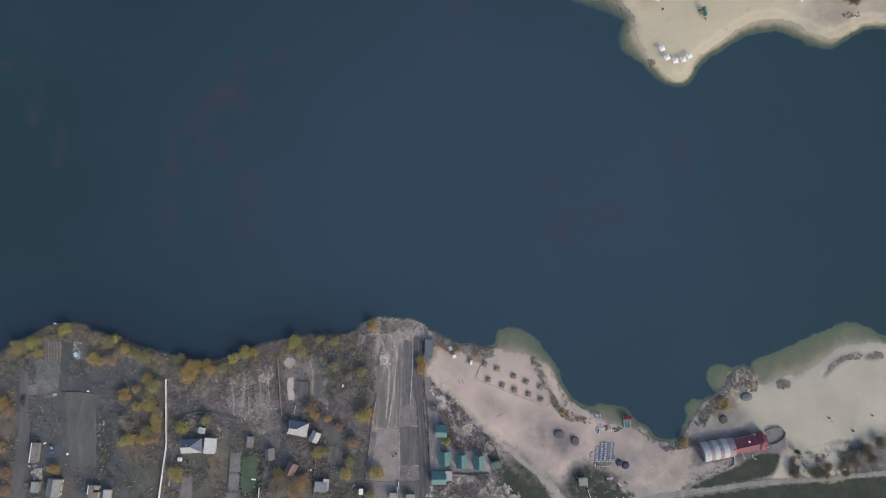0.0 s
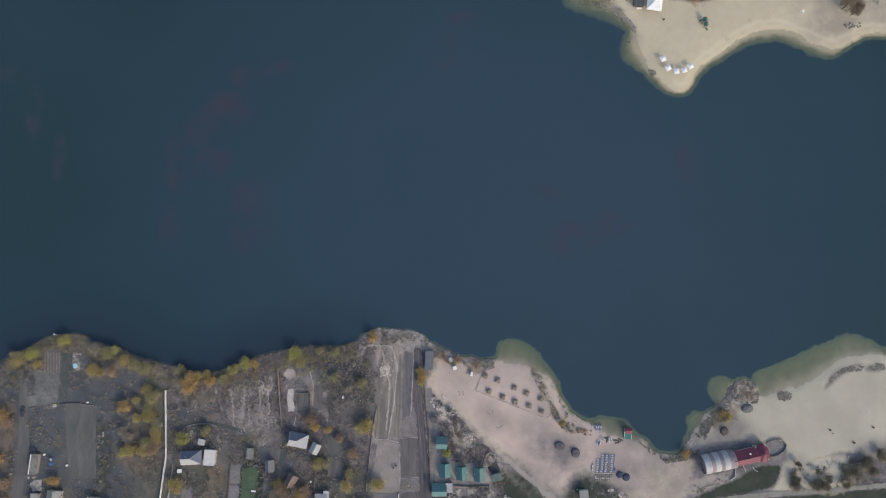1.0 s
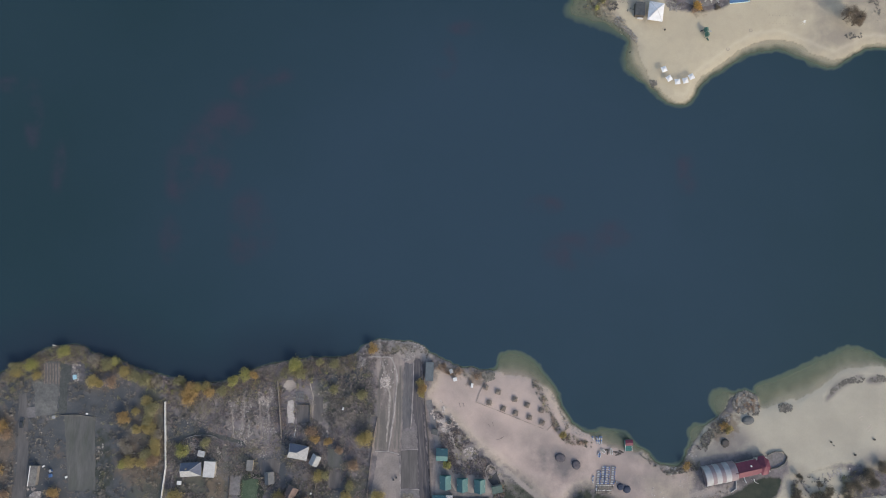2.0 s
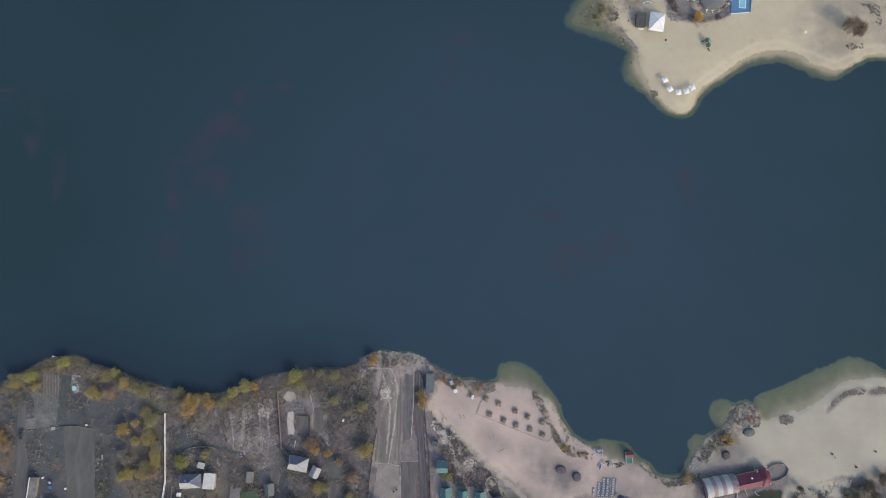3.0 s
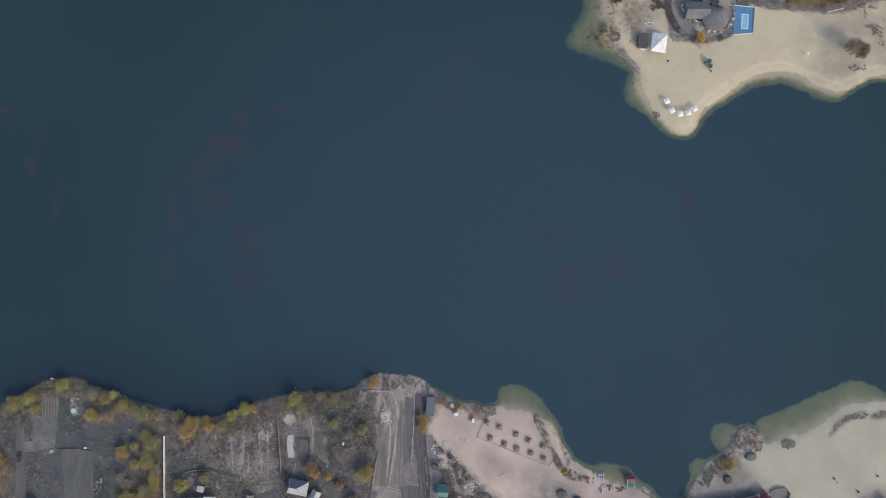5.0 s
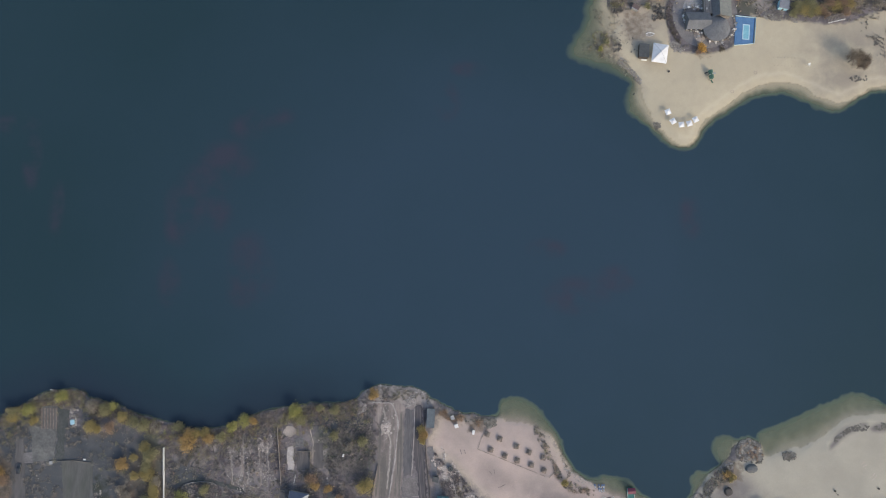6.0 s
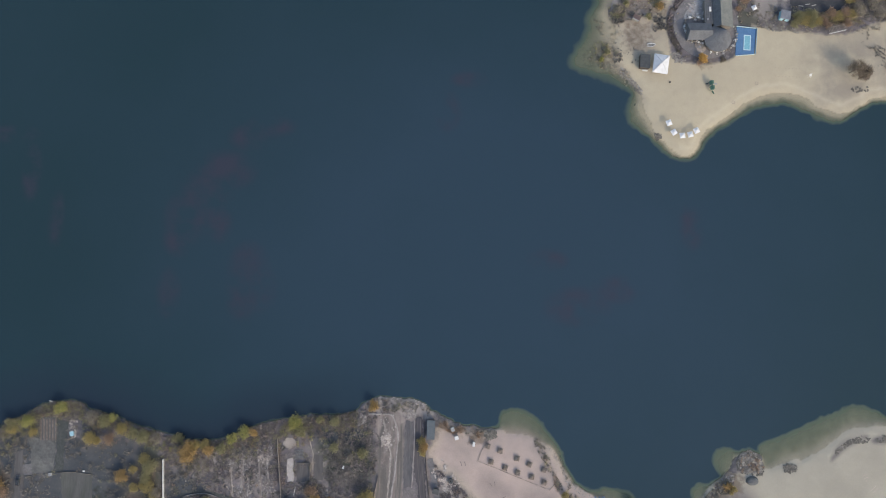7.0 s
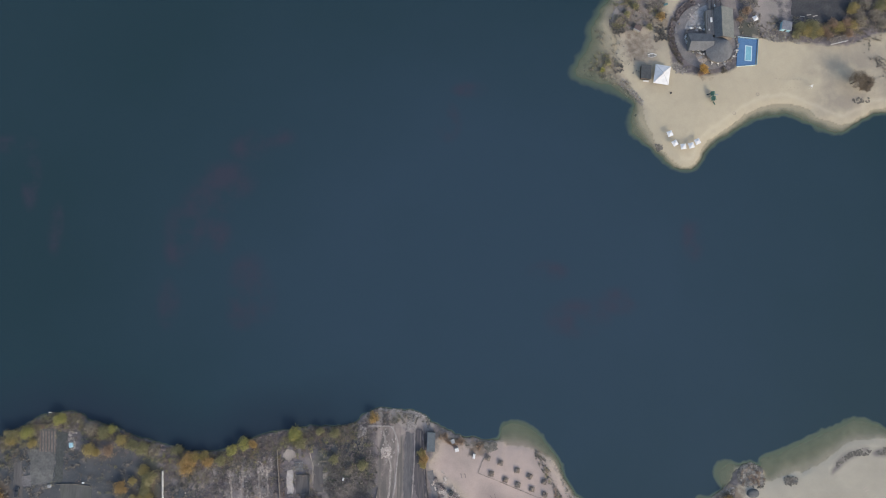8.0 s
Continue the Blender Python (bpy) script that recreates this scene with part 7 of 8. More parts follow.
for x in (-4.1, 0.0, 4.1):
    part("post", block(0.16, 0.16, 2.3, x, -1.4, 0), WOOD, t)
    part("post", block(0.16, 0.16, 2.3, x, 1.4, 0), WOOD, t)
part("front_beam", block(8.8, 0.35, 0.25, 0, -1.5, 2.3), WHITE, t, "white-painted front beam")
part("back_beam", block(8.8, 0.2, 0.2, 0, 1.4, 2.3), WOOD, t)
for k in range(12):
    part("rafter", block(0.16, 3.4, 0.14, -4.1 + 0.745 * k, 0, 2.52), WOOD, t)
pyramid_tent("canopy_tent", "small white canopy between shrubs", (151.3, 194.2), 2.3, 2.3, 25, 2.0, 2.6)


def slide_tower(at, rz):
    t = thing("playground_tower", "green playground tower with a white slide", "playground", at, rz)
    for y in (-1.25, 1.25):
        part("platform", block(1.7, 1.7, 0.12, 0, y, 1.4), GREEN_PLASTIC, t)
        for x in (-0.75, 0.75):
            for d in (-0.75, 0.75):
                part("post", block(0.13, 0.13, 2.7, x, y + d, 0), GREEN_PLASTIC, t)
        for s in (-1, 1):
            part("roof_slope", shell([(s * 1.0, y - 1.0, 2.6), (s * 1.0, y + 1.0, 2.6), (0, y + 0.8, 3.4), (0, y - 0.8, 3.4)], [(0, 1, 2, 3) if s > 0 else (3, 2, 1, 0)], 0.06), GREEN_PLASTIC, t)
    part("bridge", block(0.8, 1.7, 0.1, 0, 0, 1.35), WHITE, t, "white plank bridge")
    for s in (-1, 1):
        part("bridge_rail", block(0.08, 1.7, 0.08, s * 0.42, 0, 2.1), GREEN_PLASTIC, t)
    part("slide", block(3.0, 0.7, 0.08, 2.1, 0.9, 0.72, 0, 27), PALE_ROOF, t, "pale plastic slide")
    part("slide", block(0.7, 2.2, 0.08, 0.4, -3.2, 0.72, -30), GREEN_PLASTIC, t)
    part("ladder", block(1.6, 0.6, 0.1, -1.5, 1.6, 0.65, 0, -42), DARK_METAL, t)


slide_tower((128.5, 153.8), 8)
t = thing("lifeguard_chair", "white wooden lifeguard chair on the sand", "chair", (177.4, 159.3), 0)
part("seat", block(1.0, 0.9, 0.1, 0, 0, 1.7), WHITE, t)
part("backrest", block(1.0, 0.1, 0.8, 0, 0.42, 1.8), WHITE, t)
for x in (-0.5, 0.5):
    for y in (-0.45, 0.45):
        part("leg", rod(0.06, 0.05, (x * 1.4, y * 1.4, 0), (x, y, 1.75), 6), WHITE, t)
for at in ((139.6, 146.0), (151.5, 155.7)):
    t = thing("tyre", "half-buried sandy tyre on the beach", "tyre", at, 0)
    bm = bmesh.new()
    n, k = 16, 6
    ringv = [[bm.verts.new(((0.75 + 0.1 * math.cos(b)) * math.cos(a), (0.75 + 0.1 * math.cos(b)) * math.sin(a), 0.02 + 0.1 * math.sin(b))) for b in np.linspace(0, 6.283, k + 1)[:-1]] for a in np.linspace(0, 6.283, n + 1)[:-1]]
    for i in range(n):
        for j in range(k):
            bm.faces.new((ringv[i][j], ringv[(i + 1) % n][j], ringv[(i + 1) % n][(j + 1) % k], ringv[i][(j + 1) % k]))
    part("tread", bm, SAND_TRACK, t)
for k in range(16):
    a, b = np.array((160.9, 163.6)), np.array((172.9, 163.1))
    at = tuple(a + (b - a) * (k % 8) / 7 - (0, 4.2 * (k // 8)))
    t = thing("stake", "short wooden stake in the sand", "stake", at, 0, "stake rows")
    part("shaft", rod(0.09, 0.07, (0, 0, -0.2), (0, 0, 0.55), 6), WOOD, t)
for at, r in (((108.5, 155.9), 1.0), ((177.3, -43.8), 0.9), ((197.3, -42.6), 0.9), ((187.9, -49.5), 1.1), ((178.5, -45.4), 0.4)):
    t = thing("litter_bin", "dark round bin on the sand", "bin", at, 0, "beach bins")
    part("body", rod(r * 0.42, r * 0.46, (0, 0, 0), (0, 0, 0.6), 12), DARK_METAL, t)
    part("lid", rod(r * 0.5, r * 0.35, (0, 0, 0.6), (0, 0, 0.7), 12), DARK_WOOD, t)

for at, turn in (((179.1, 197.0), 8), ((182.2, 196.5), 14), ((175.7, 196.1), -5)):
    t = thing("board", "pale loose board lying on dark ground", "board", at, turn, "loose boards", z=height(*at) + 0.05)
    part("plank", block(2.4, 0.5, 0.08, 0, 0, 0, bevel=0.02), PLASTER, t)



def fallen_log(at, length, thick, rz, seed):
    """A bleached trunk on the ground with the stubs of its limbs."""
    t = thing("log", "bleached driftwood log lying on the shore", "log", at, rz, "driftwood logs")
    rng = np.random.default_rng(seed)
    part("trunk", rod(thick, thick * 0.6, (-length / 2, 0, thick * 0.7), (length / 2, rng.uniform(-0.3, 0.3), thick * 0.6), 8), DRIFTWOOD, t)
    for k in range(3):
        x = rng.uniform(-0.2, 0.45) * length
        part("limb", rod(thick * 0.45, thick * 0.15, (x, 0, thick * 0.7), (x + length * 0.22, rng.choice((-1, 1)) * length * 0.2, thick * 0.9 + 0.2), 6), DRIFTWOOD, t)


for n, (at, length, turn) in enumerate((((83.6, 188.6), 2.6, 70), ((84.1, 185.9), 2.4, 100), ((83.4, 170.0), 2.2, 20), ((91.1, 154.1), 6.0, -40), ((87.9, 157.5), 5.0, -35), ((93.3, 150.6), 4.0, -50), ((84.6, 160.4), 3.5, -20), ((93.6, 152.3), 3.0, 10))):
    fallen_log(at, length, 0.22, turn, 700 + n)
box_thing("crate", "teal plastic crate among bare bushes", "crate", (107.5, 201.9), 1.8, 0.8, 0.7, 20, TEAL_ROOF)

t = thing("barrel", "dark round barrel among pale rubble", "barrel", (0.9, -35.2), 0)
part("body", rod(0.75, 0.8, (0, 0, 0), (0, 0, 0.9), 14), DARK_METAL, t)
part("rim", rod(0.85, 0.85, (0, 0, 0.9), (0, 0, 0.96), 14), RUBBER, t)

# ---- trees ----
WORDS = {"yellow": "tree in bright yellow autumn leaf", "orange": "tree in orange autumn leaf", "olive": "tree with dull olive leaves", "green": "tree with yellow-green leaves", "tan": "thin tree with faded tan leaves", "rust": "tree with rusty brown leaves", "dark": "nearly bare dark brown tree", "amber": "small tree in bright amber leaf", "brown": "tall nearly bare tree with thin brown leaves"}
BANK_TREES = [("green", (-179.1, -2.9), 10), ("green", (-194.6, -9.3), 10), ("olive", (-202.0, -10.6), 9), ("yellow", (-202.1, -13.0), 8), ("yellow", (-191.6, -14.3), 7), ("tan", (-164.4, -7.2), 11), ("olive", (-158.6, -9.0), 10), ("green", (-155.5, -7.4), 7), ("yellow", (-150.7, -12.2), 9),
              ("yellow", (-164.8, -16.4), 10), ("yellow", (-162.1, -17.9), 6), ("rust", (-156.3, -16.9), 9), ("olive", (-145.5, -14.5), 8), ("olive", (-140.7, -15.8), 10), ("tan", (-135.0, -16.9), 8), ("olive", (-125.2, -16.4), 8), ("orange", (-119.4, -22.4), 14), ("yellow", (-117.1, -20.0), 9),
              ("yellow", (-112.4, -19.0), 7), ("orange", (-110.9, -21.8), 8), ("olive", (-104.6, -21.0), 8), ("green", (-99.8, -16.3), 8), ("green", (-94.3, -13.7), 9), ("orange", (-90.0, -13.7), 7), ("green", (-70.8, -9.0), 12), ("olive", (-68.0, -13.2), 8)]
GARDEN_TREES = [("yellow", (-139.7, -25.6), 8), ("orange", (-149.6, -33.4), 9), ("olive", (-136.3, -29.0), 11), ("yellow", (-144.5, -30.5), 6), ("olive", (-138.4, -34.4), 9), ("yellow", (-143.5, -38.1), 7), ("yellow", (-140.4, -37.8), 5), ("yellow", (-136.6, -38.3), 9), ("tan", (-133.6, -40.6), 8), ("yellow", (-134.7, -44.2), 9),
                ("yellow", (-133.7, -48.3), 9), ("olive", (-138.1, -50.1), 10), ("rust", (-135.3, -52.4), 10), ("yellow", (-140.3, -53.2), 8), ("yellow", (-145.9, -52.7), 10), ("green", (-149.2, -54.2), 7), ("tan", (-149.5, -44.2), 8), ("tan", (-146.9, -47.8), 8), ("tan", (-78.2, -72.4), 11), ("rust", (-74.6, -70.9), 12), ("tan", (-70.7, -72.1), 12), ("tan", (-74.2, -75.9), 13), ("rust", (-68.8, -75.9), 11), ("tan", (-78.9, -76.9), 10), ("rust", (-64.7, -70.9), 8), ("green", (-121.6, -48.1), 10), ("olive", (-111.3, -44.3), 8), ("yellow", (-124.0, -68.6), 11), ("orange", (-180.1, -66.7), 9), ("orange", (-206.5, -37.4), 11), ("rust", (-203.6, -40.8), 9), ("orange", (-205.7, -57.1), 9),
                ("rust", (-202.7, -67.9), 9), ("rust", (-203.6, -76.2), 10), ("rust", (-62.6, -39.1), 9), ("orange", (-60.7, -42.5), 7), ("yellow", (-76.5, -68.6), 9), ("orange", (-68.5, -73.6), 11), ("yellow", (-59.3, -59.0), 9)]
ROAD_TREES = [("orange", (-35.0, -1.4), 8), ("olive", (-52.5, -8.5), 8), ("olive", (-59.4, -7.9), 6), ("yellow", (-37.6, -42.4), 13), ("yellow", (-12.6, -17.1), 6), ("orange", (-11.5, -19.7), 8), ("yellow", (-11.8, -22.1), 6), ("yellow", (-46.1, -68.5), 9), ("yellow", (-31.8, -68.0), 11), ("tan", (-45.5, -25.2), 6), ("olive", (-39.5, -23.1), 8),
              ("rust", (-42.9, -54.4), 9), ("olive", (-44.6, -63.5), 7), ("green", (0.1, -54.4), 6), ("olive", (-34.8, -78.5), 9), ("olive", (-52.8, -20.5), 7), ("orange", (-54.9, -43.7), 6), ("olive", (-55.9, -59.0), 7), ("rust", (-49.6, -47.6), 6), ("orange", (110.0, -54.5), 6), ("yellow", (129.8, -38.0), 6), ("orange", (127.8, -36.4), 6), ("yellow", (53.7, -41.1), 6)]
EAST_TREES = [("dark", (192.7, -58.2), 9), ("tan", (190.0, -60.5), 9), ("dark", (186.7, -63.0), 8), ("dark", (194.5, -62.0), 8), ("tan", (183.4, -65.5), 6), ("dark", (198.8, -54.4), 7), ("dark", (159.4, -68.6), 6), ("dark", (159.8, -65.6), 5), ("dark", (160.8, -58.8), 5), ("dark", (168.2, -68.3), 8), ("dark", (172.3, -68.1), 8), ("dark", (174.6, -65.1), 6), ("dark", (169.9, -62.3), 4), ("dark", (181.9, -68.1), 6), ("dark", (182.8, -62.5), 6)]
POINT_TREES = [("amber", (124.7, 167.4), 8), ("rust", (123.2, 165.7), 5), ("brown", (197.6, 161.3), 11.5), ("brown", (201.9, 159.9), 10), ("brown", (201.7, 158.1), 8.5), ("olive", (173.2, 189.5), 10), ("yellow", (176.5, 188.1), 9), ("olive", (180.3, 189.9), 10), ("olive", (177.8, 191.0), 8), ("yellow", (182.7, 187.5), 8), ("olive", (179.8, 186.0), 7), ("rust", (185.6, 188.4), 7), ("rust", (189.7, 191.4), 9), ("yellow", (192.7, 189.7), 8), ("rust", (196.5, 192.1), 9), ("yellow", (199.3, 190.9), 8), ("rust", (187.4, 185.5), 6), ("tan", (203.0, 196.3), 9), ("yellow", (201.0, 200.4), 8), ("tan", (206.2, 201.7), 10),
               ("rust", (197.0, 186.7), 8), ("tan", (203.1, 192.6), 10), ("tan", (210.3, 195.7), 12), ("olive", (215.0, 201.6), 12), ("orange", (104.6, 194.9), 7), ("olive", (87.8, 196.2), 6), ("tan", (83.4, 192.4), 6), ("olive", (78.2, 171.2), 5), ("olive", (92.1, 200.1), 6), ("tan", (99.1, 199.3), 5), ("olive", (98.8, 189.5), 5), ("green", (75.3, 167.7), 4),
               ("rust", (147.1, 198.2), 7), ("rust", (143.5, 193.7), 5), ("olive", (171.2, 185.9), 7), ("tan", (214.2, 191.2), 10), ("yellow", (199.3, 199.1), 8)]
for n, (leaf, at, r) in enumerate(BANK_TREES + GARDEN_TREES + ROAD_TREES + EAST_TREES + POINT_TREES):
    tree(at, r * S, leaf, seed=n, twiggy=leaf == "brown", label=WORDS[leaf] + (" on the lake bank" if n < len(BANK_TREES) else ""), thin=0.7 if leaf == "tan" else 1.0, tall=1.05 * r if leaf == "brown" else 3.6 if leaf == "dark" else None)

# ---- brush, rubble and stones ----
rng = np.random.default_rng(8)


def brush(name, label, poly, count, seed, material, reach=(0.6, 1.6), patch=-0.1, twigs=16, width=0.07, size=7.0):
    p = scatter(poly, count, seed, patch, size, CLEAR)
    v, f = blades(p, np.random.default_rng(seed), np.random.default_rng(seed + 1).uniform(*reach, len(p)), twigs, width)
    tagged(raw(name, v, f, material), label, "brush", kind="stuff")


WEST = [(-226.6, -20.7), (-211.1, -14.1), (-187.9, -1.6), (-171.8, -0.8), (-155.3, -7.0), (-132.5, -15.4), (-128.6, -92.1), (-220.4, -92.2)]
MIDDLE = [(-130.7, -15.9), (-109.2, -18.0), (-82.8, -9.6), (-61.4, -6.1), (-42.7, -4.3), (-34.8, 1.6), (-14.6, -0.0), (-33.6, -7.5), (-31.9, -18.0), (-36.2, -49.1), (-36.1, -92.0), (-129.4, -92.1)]
CABINS = [(-7.9, -26.4), (1.4, -33.7), (11.9, -44.5), (20.0, -52.5), (26.9, -61.7), (25.5, -71.8), (30.0, -84.2), (-5.1, -91.9), (-6.5, -72.0), (19.9, -68.4), (20.5, -60.6), (2.7, -58.0), (-5.2, -45.3)]
brush("brush", "grey-brown bare bushes in the village gardens", WEST, 800, 11, TWIGS_DARK, (0.5, 1.4), 0.1, 14, 0.07, 12.0)
brush("brush", "grey-brown bare bushes in the village gardens", MIDDLE, 3200, 12, TWIGS, (0.5, 1.4), 0.0, 14, 0.07, 12.0)
brush("brush", "dark leafless scrub on the bank", WEST, 480, 13, TWIGS_DARK, (0.8, 2.2), 0.25)
brush("brush", "dark leafless scrub on the bank", MIDDLE, 1200, 14, TWIGS_DARK, (0.8, 2.2), 0.25)
brush("dry_grass", "tufts of straw-coloured dry grass", WEST, 150, 15, STRAW, (0.4, 0.9), 0.3)
brush("dry_grass", "tufts of straw-coloured dry grass", MIDDLE, 1500, 16, STRAW, (0.4, 0.9), 0.2)
brush("brush", "bare scrub round the teal cabins", CABINS, 1000, 17, TWIGS, (0.5, 1.5), 0.0)
brush("brush", "dark scrub round the teal cabins", CABINS, 160, 18, TWIGS_DARK, (0.5, 1.5), 0.2)
SHORE_STRIPS = []
SHORE_STRIPS.append(([(-38.8, 1.8), (-24.0, 2.1), (-10.6, -1.1), (2.8, -9.1), (16.1, -11.7), (16.1, -14.8), (2.8, -13.3), (-6.6, -8.5), (-14.6, -4.8), (-37.4, -3.5)], 110))
SHORE_STRIPS.append(([(38.4, -15.9), (42.1, -15.9), (45.2, -21.1), (47.2, -26.9), (50.3, -33.6), (53.3, -38.0), (61.1, -42.6), (67.4, -44.4), (66.8, -46.5), (55.3, -45.0), (50.1, -39.8), (46.9, -31.6), (41.5, -21.7)], 110))
SHORE_STRIPS.append(([(89.3, -49.5), (100.8, -56.2), (110.0, -55.4), (117.1, -42.6), (124.0, -34.9), (132.1, -31.0), (131.7, -38.7), (122.3, -42.6), (115.1, -56.7), (99.4, -59.2)], 85))
SHORE_STRIPS.append(([(159.3, -59.2), (177.5, -59.1), (190.7, -56.6), (200.9, -59.1), (199.2, -67.9), (179.3, -70.5), (157.2, -71.3)], 50))
SHORE_STRIPS.append(([(80.0, 201.7), (88.7, 207.8), (111.7, 214.0), (105.4, 195.9), (88.1, 188.3), (79.1, 189.7)], 120))
SHORE_STRIPS.append(([(153.4, 193.3), (170.3, 191.9), (189.7, 184.6), (189.5, 181.1), (169.8, 182.1), (153.0, 184.4)], 150))
SHORE_STRIPS.append(([(171.6, 214.4), (228.7, 214.8), (226.6, 187.9), (204.0, 187.7), (181.4, 187.5), (170.4, 193.4)], 420))
SHORE_STRIPS.append(([(73.7, 176.4), (82.2, 175.0), (84.1, 163.3), (73.5, 163.2), (65.1, 166.7)], 12))
SHORE_STRIPS.append(([(209.7, 187.7), (221.0, 187.8), (221.6, 158.5), (212.0, 161.3), (206.2, 178.8)], 8))
SHORE_STRIPS.append(([(144.2, 208.2), (154.0, 205.2), (154.8, 193.3), (144.1, 187.3)], 110))
SHORE_STRIPS.append(([(109.4, -69.3), (130.5, -63.0), (132.9, -66.8), (110.4, -74.8)], 30))
SHORE_STRIPS.append(([(52.2, -69.4), (65.2, -66.8), (83.3, -71.8), (77.5, -91.8), (54.3, -91.8)], 24))
bay_scrub = SHORE_STRIPS[2][0]
brush("dry_grass", "straw-coloured reeds round the bay", bay_scrub, 320, 88, STRAW, (0.4, 1.1), -0.1)
for n, (poly, count) in enumerate(SHORE_STRIPS):
    brush("brush", "thin brown shore brush", poly, count, 30 + n, TWIGS_TAN if poly[0][1] > 60 or n in (0, 1, 10) else TWIGS, (0.4, 1.1), -0.2)
    brush("dry_grass", "dry reeds and straw grass", poly, count if poly[0][1] > 60 else count // 2, 60 + n, STRAW_PALE if poly[0][1] > 60 else STRAW, (0.3, 0.8), 0.0)
for pts, count, words in (([(100.7, 190.2), (107.7, 189.6), (107.5, 183.1), (101.3, 182.5)], 60, "dark tangle of dead branches on bare ground"), ([(81.5, 190.0), (86.6, 190.7), (86.2, 187.1), (81.7, 186.5)], 26, "dark tangle of dead branches on bare ground"), ([(81.8, 170.3), (85.2, 170.3), (85.1, 166.5), (81.8, 166.5)], 14, "dark tangle of dead branches on bare ground")):
    brush("branches", words, pts, count, 600 + count, TWIGS_DARK, (0.8, 2.0), -0.9, 22, 0.07, 3.0)
lay("pavement", [(135.5, 204.7), (142.4, 205.7), (142.9, 200.0), (135.9, 199.9)], YARD_DUST, "pale pinkish court behind the restaurant", "terrace", wobble=0.3, rise=0.16)
scrub = [(80.7, 191.2), (84.2, 197.2), (88.9, 202.0), (95.5, 205.6), (106.0, 205.7), (107.9, 195.6), (105.5, 190.8), (98.1, 189.5), (86.2, 187.7), (82.2, 185.9)]
brush("brush", "dark bare scrub on the point", scrub, 70, 610, TWIGS_DARK, (0.6, 1.6), 0.0, 16, 0.07, 5.0)
brush("brush", "tan brushwood on the point", scrub, 170, 612, TWIGS_TAN, (0.5, 1.3), -0.1, 16, 0.07, 5.0)
brush("brush", "dark bare scrub behind the beach", [(201.4, 197.4), (210.2, 201.7), (220.2, 203.0), (219.1, 187.5), (210.8, 189.8), (202.4, 187.4)], 80, 614, TWIGS_DARK, (0.6, 1.6), -0.2, 16, 0.07, 6.0)
brush("brush", "dark scrub patches on the beach end", [(210.5, 174.2), (216.3, 177.1), (216.5, 164.0), (212.0, 164.0)], 44, 616, TWIGS_DARK, (0.4, 1.0), 0.0, 16, 0.06, 4.0)
brush("brush", "dark scrub patches on the beach end", [(201.9, 183.8), (208.8, 182.7), (208.3, 175.6), (202.7, 175.0)], 26, 618, TWIGS_TAN, (0.3, 0.8), 0.1, 14, 0.06, 4.0)
brush("brush", "dark brush at the water's edge", [(51.5, -20.6), (53.0, -22.6), (54.7, -31.0), (56.6, -37.7), (55.3, -39.0), (52.8, -32.0), (50.9, -24.7)], 36, 620, TWIGS_TAN, (0.3, 0.9), -0.4, 14, 0.06, 3.0)
hedge = [tuple(hub + np.array((r * math.cos(a), 1.05 * r * math.sin(a)))) for r, turn in ((19.3, 1), (16.6, -1)) for a in np.linspace(1.9, 3.9, 14)[::turn]]
brush("hedge", "dull clipped hedge round the terrace", hedge, 420, 90, TWIGS, (0.5, 1.1), -0.5, 22, 0.09, 3.0)


def bushes(name, label, poly, count, seed, leaf, patch=0.0, reach=(0.6, 1.3), size=6.0, each=60):
    """Low leafy bushes, uncounted: a loose cluster of leaves at each place."""
    rng = np.random.default_rng(seed)
    p = scatter(poly, count, seed, patch, size, CLEAR)
    wide = np.repeat(rng.uniform(*reach, len(p)), each)[:, None]
    c = np.repeat(p, each, 0) + rng.normal(size=(len(p) * each, 3)) * wide * (0.5, 0.5, 0.3) + (0, 0, 0.5)
    c[:, 2] = np.maximum(c[:, 2], np.repeat(p[:, 2], each) + 0.1)
    tagged(raw(name, *quads(c, rng.uniform(0.10, 0.25, len(c)), rng), LEAF[leaf]), label, "bushes", kind="stuff")


bank_line = rounded(BANK[:20])
strip = [tuple(q) for q in np.vstack([bank_line + (0, -0.6), (bank_line + (0, -7.5))[::-1]])]
brush("brush", "grey bare branches leaning over the water", strip, 1100, 19, TWIGS, (0.8, 1.9), -0.4, 16, 0.07)
low_strip = [tuple(q) for q in np.vstack([bank_line + (0, -5.0), (bank_line + (0, -14.0))[::-1]])]
for n, (leaf, count, words) in enumerate((("olive", 520, "dull olive"), ("tan", 460, "faded tan"), ("green", 120, "yellow-green"), ("rust", 110, "rusty brown"))):
    bushes("bushes", words + " bushes along the lake bank", strip, count, 200 + n, leaf, -0.1, (0.6, 1.5))
    bushes("bushes", words + " low bushes behind the bank", low_strip, count // 3, 210 + n, leaf, 0.0)
for n, (leaf, count, words) in enumerate((("olive", 260, "dull olive"), ("tan", 480, "faded tan"), ("rust", 90, "rusty brown"), ("dark", 90, "dark brown"))):
    bushes("bushes", words + " low bushes in the gardens", MIDDLE, count // 2, 220 + n, leaf, 0.1, (0.8, 1.7), 8.0, 90)
    bushes("bushes", words + " low bushes in the gardens", WEST, count // 5, 230 + n, leaf, 0.15, (0.9, 2.0), 9.0, 90)
    bushes("bushes", words + " low bushes round the cabins", CABINS, count // 4, 240 + n, leaf, 0.1)
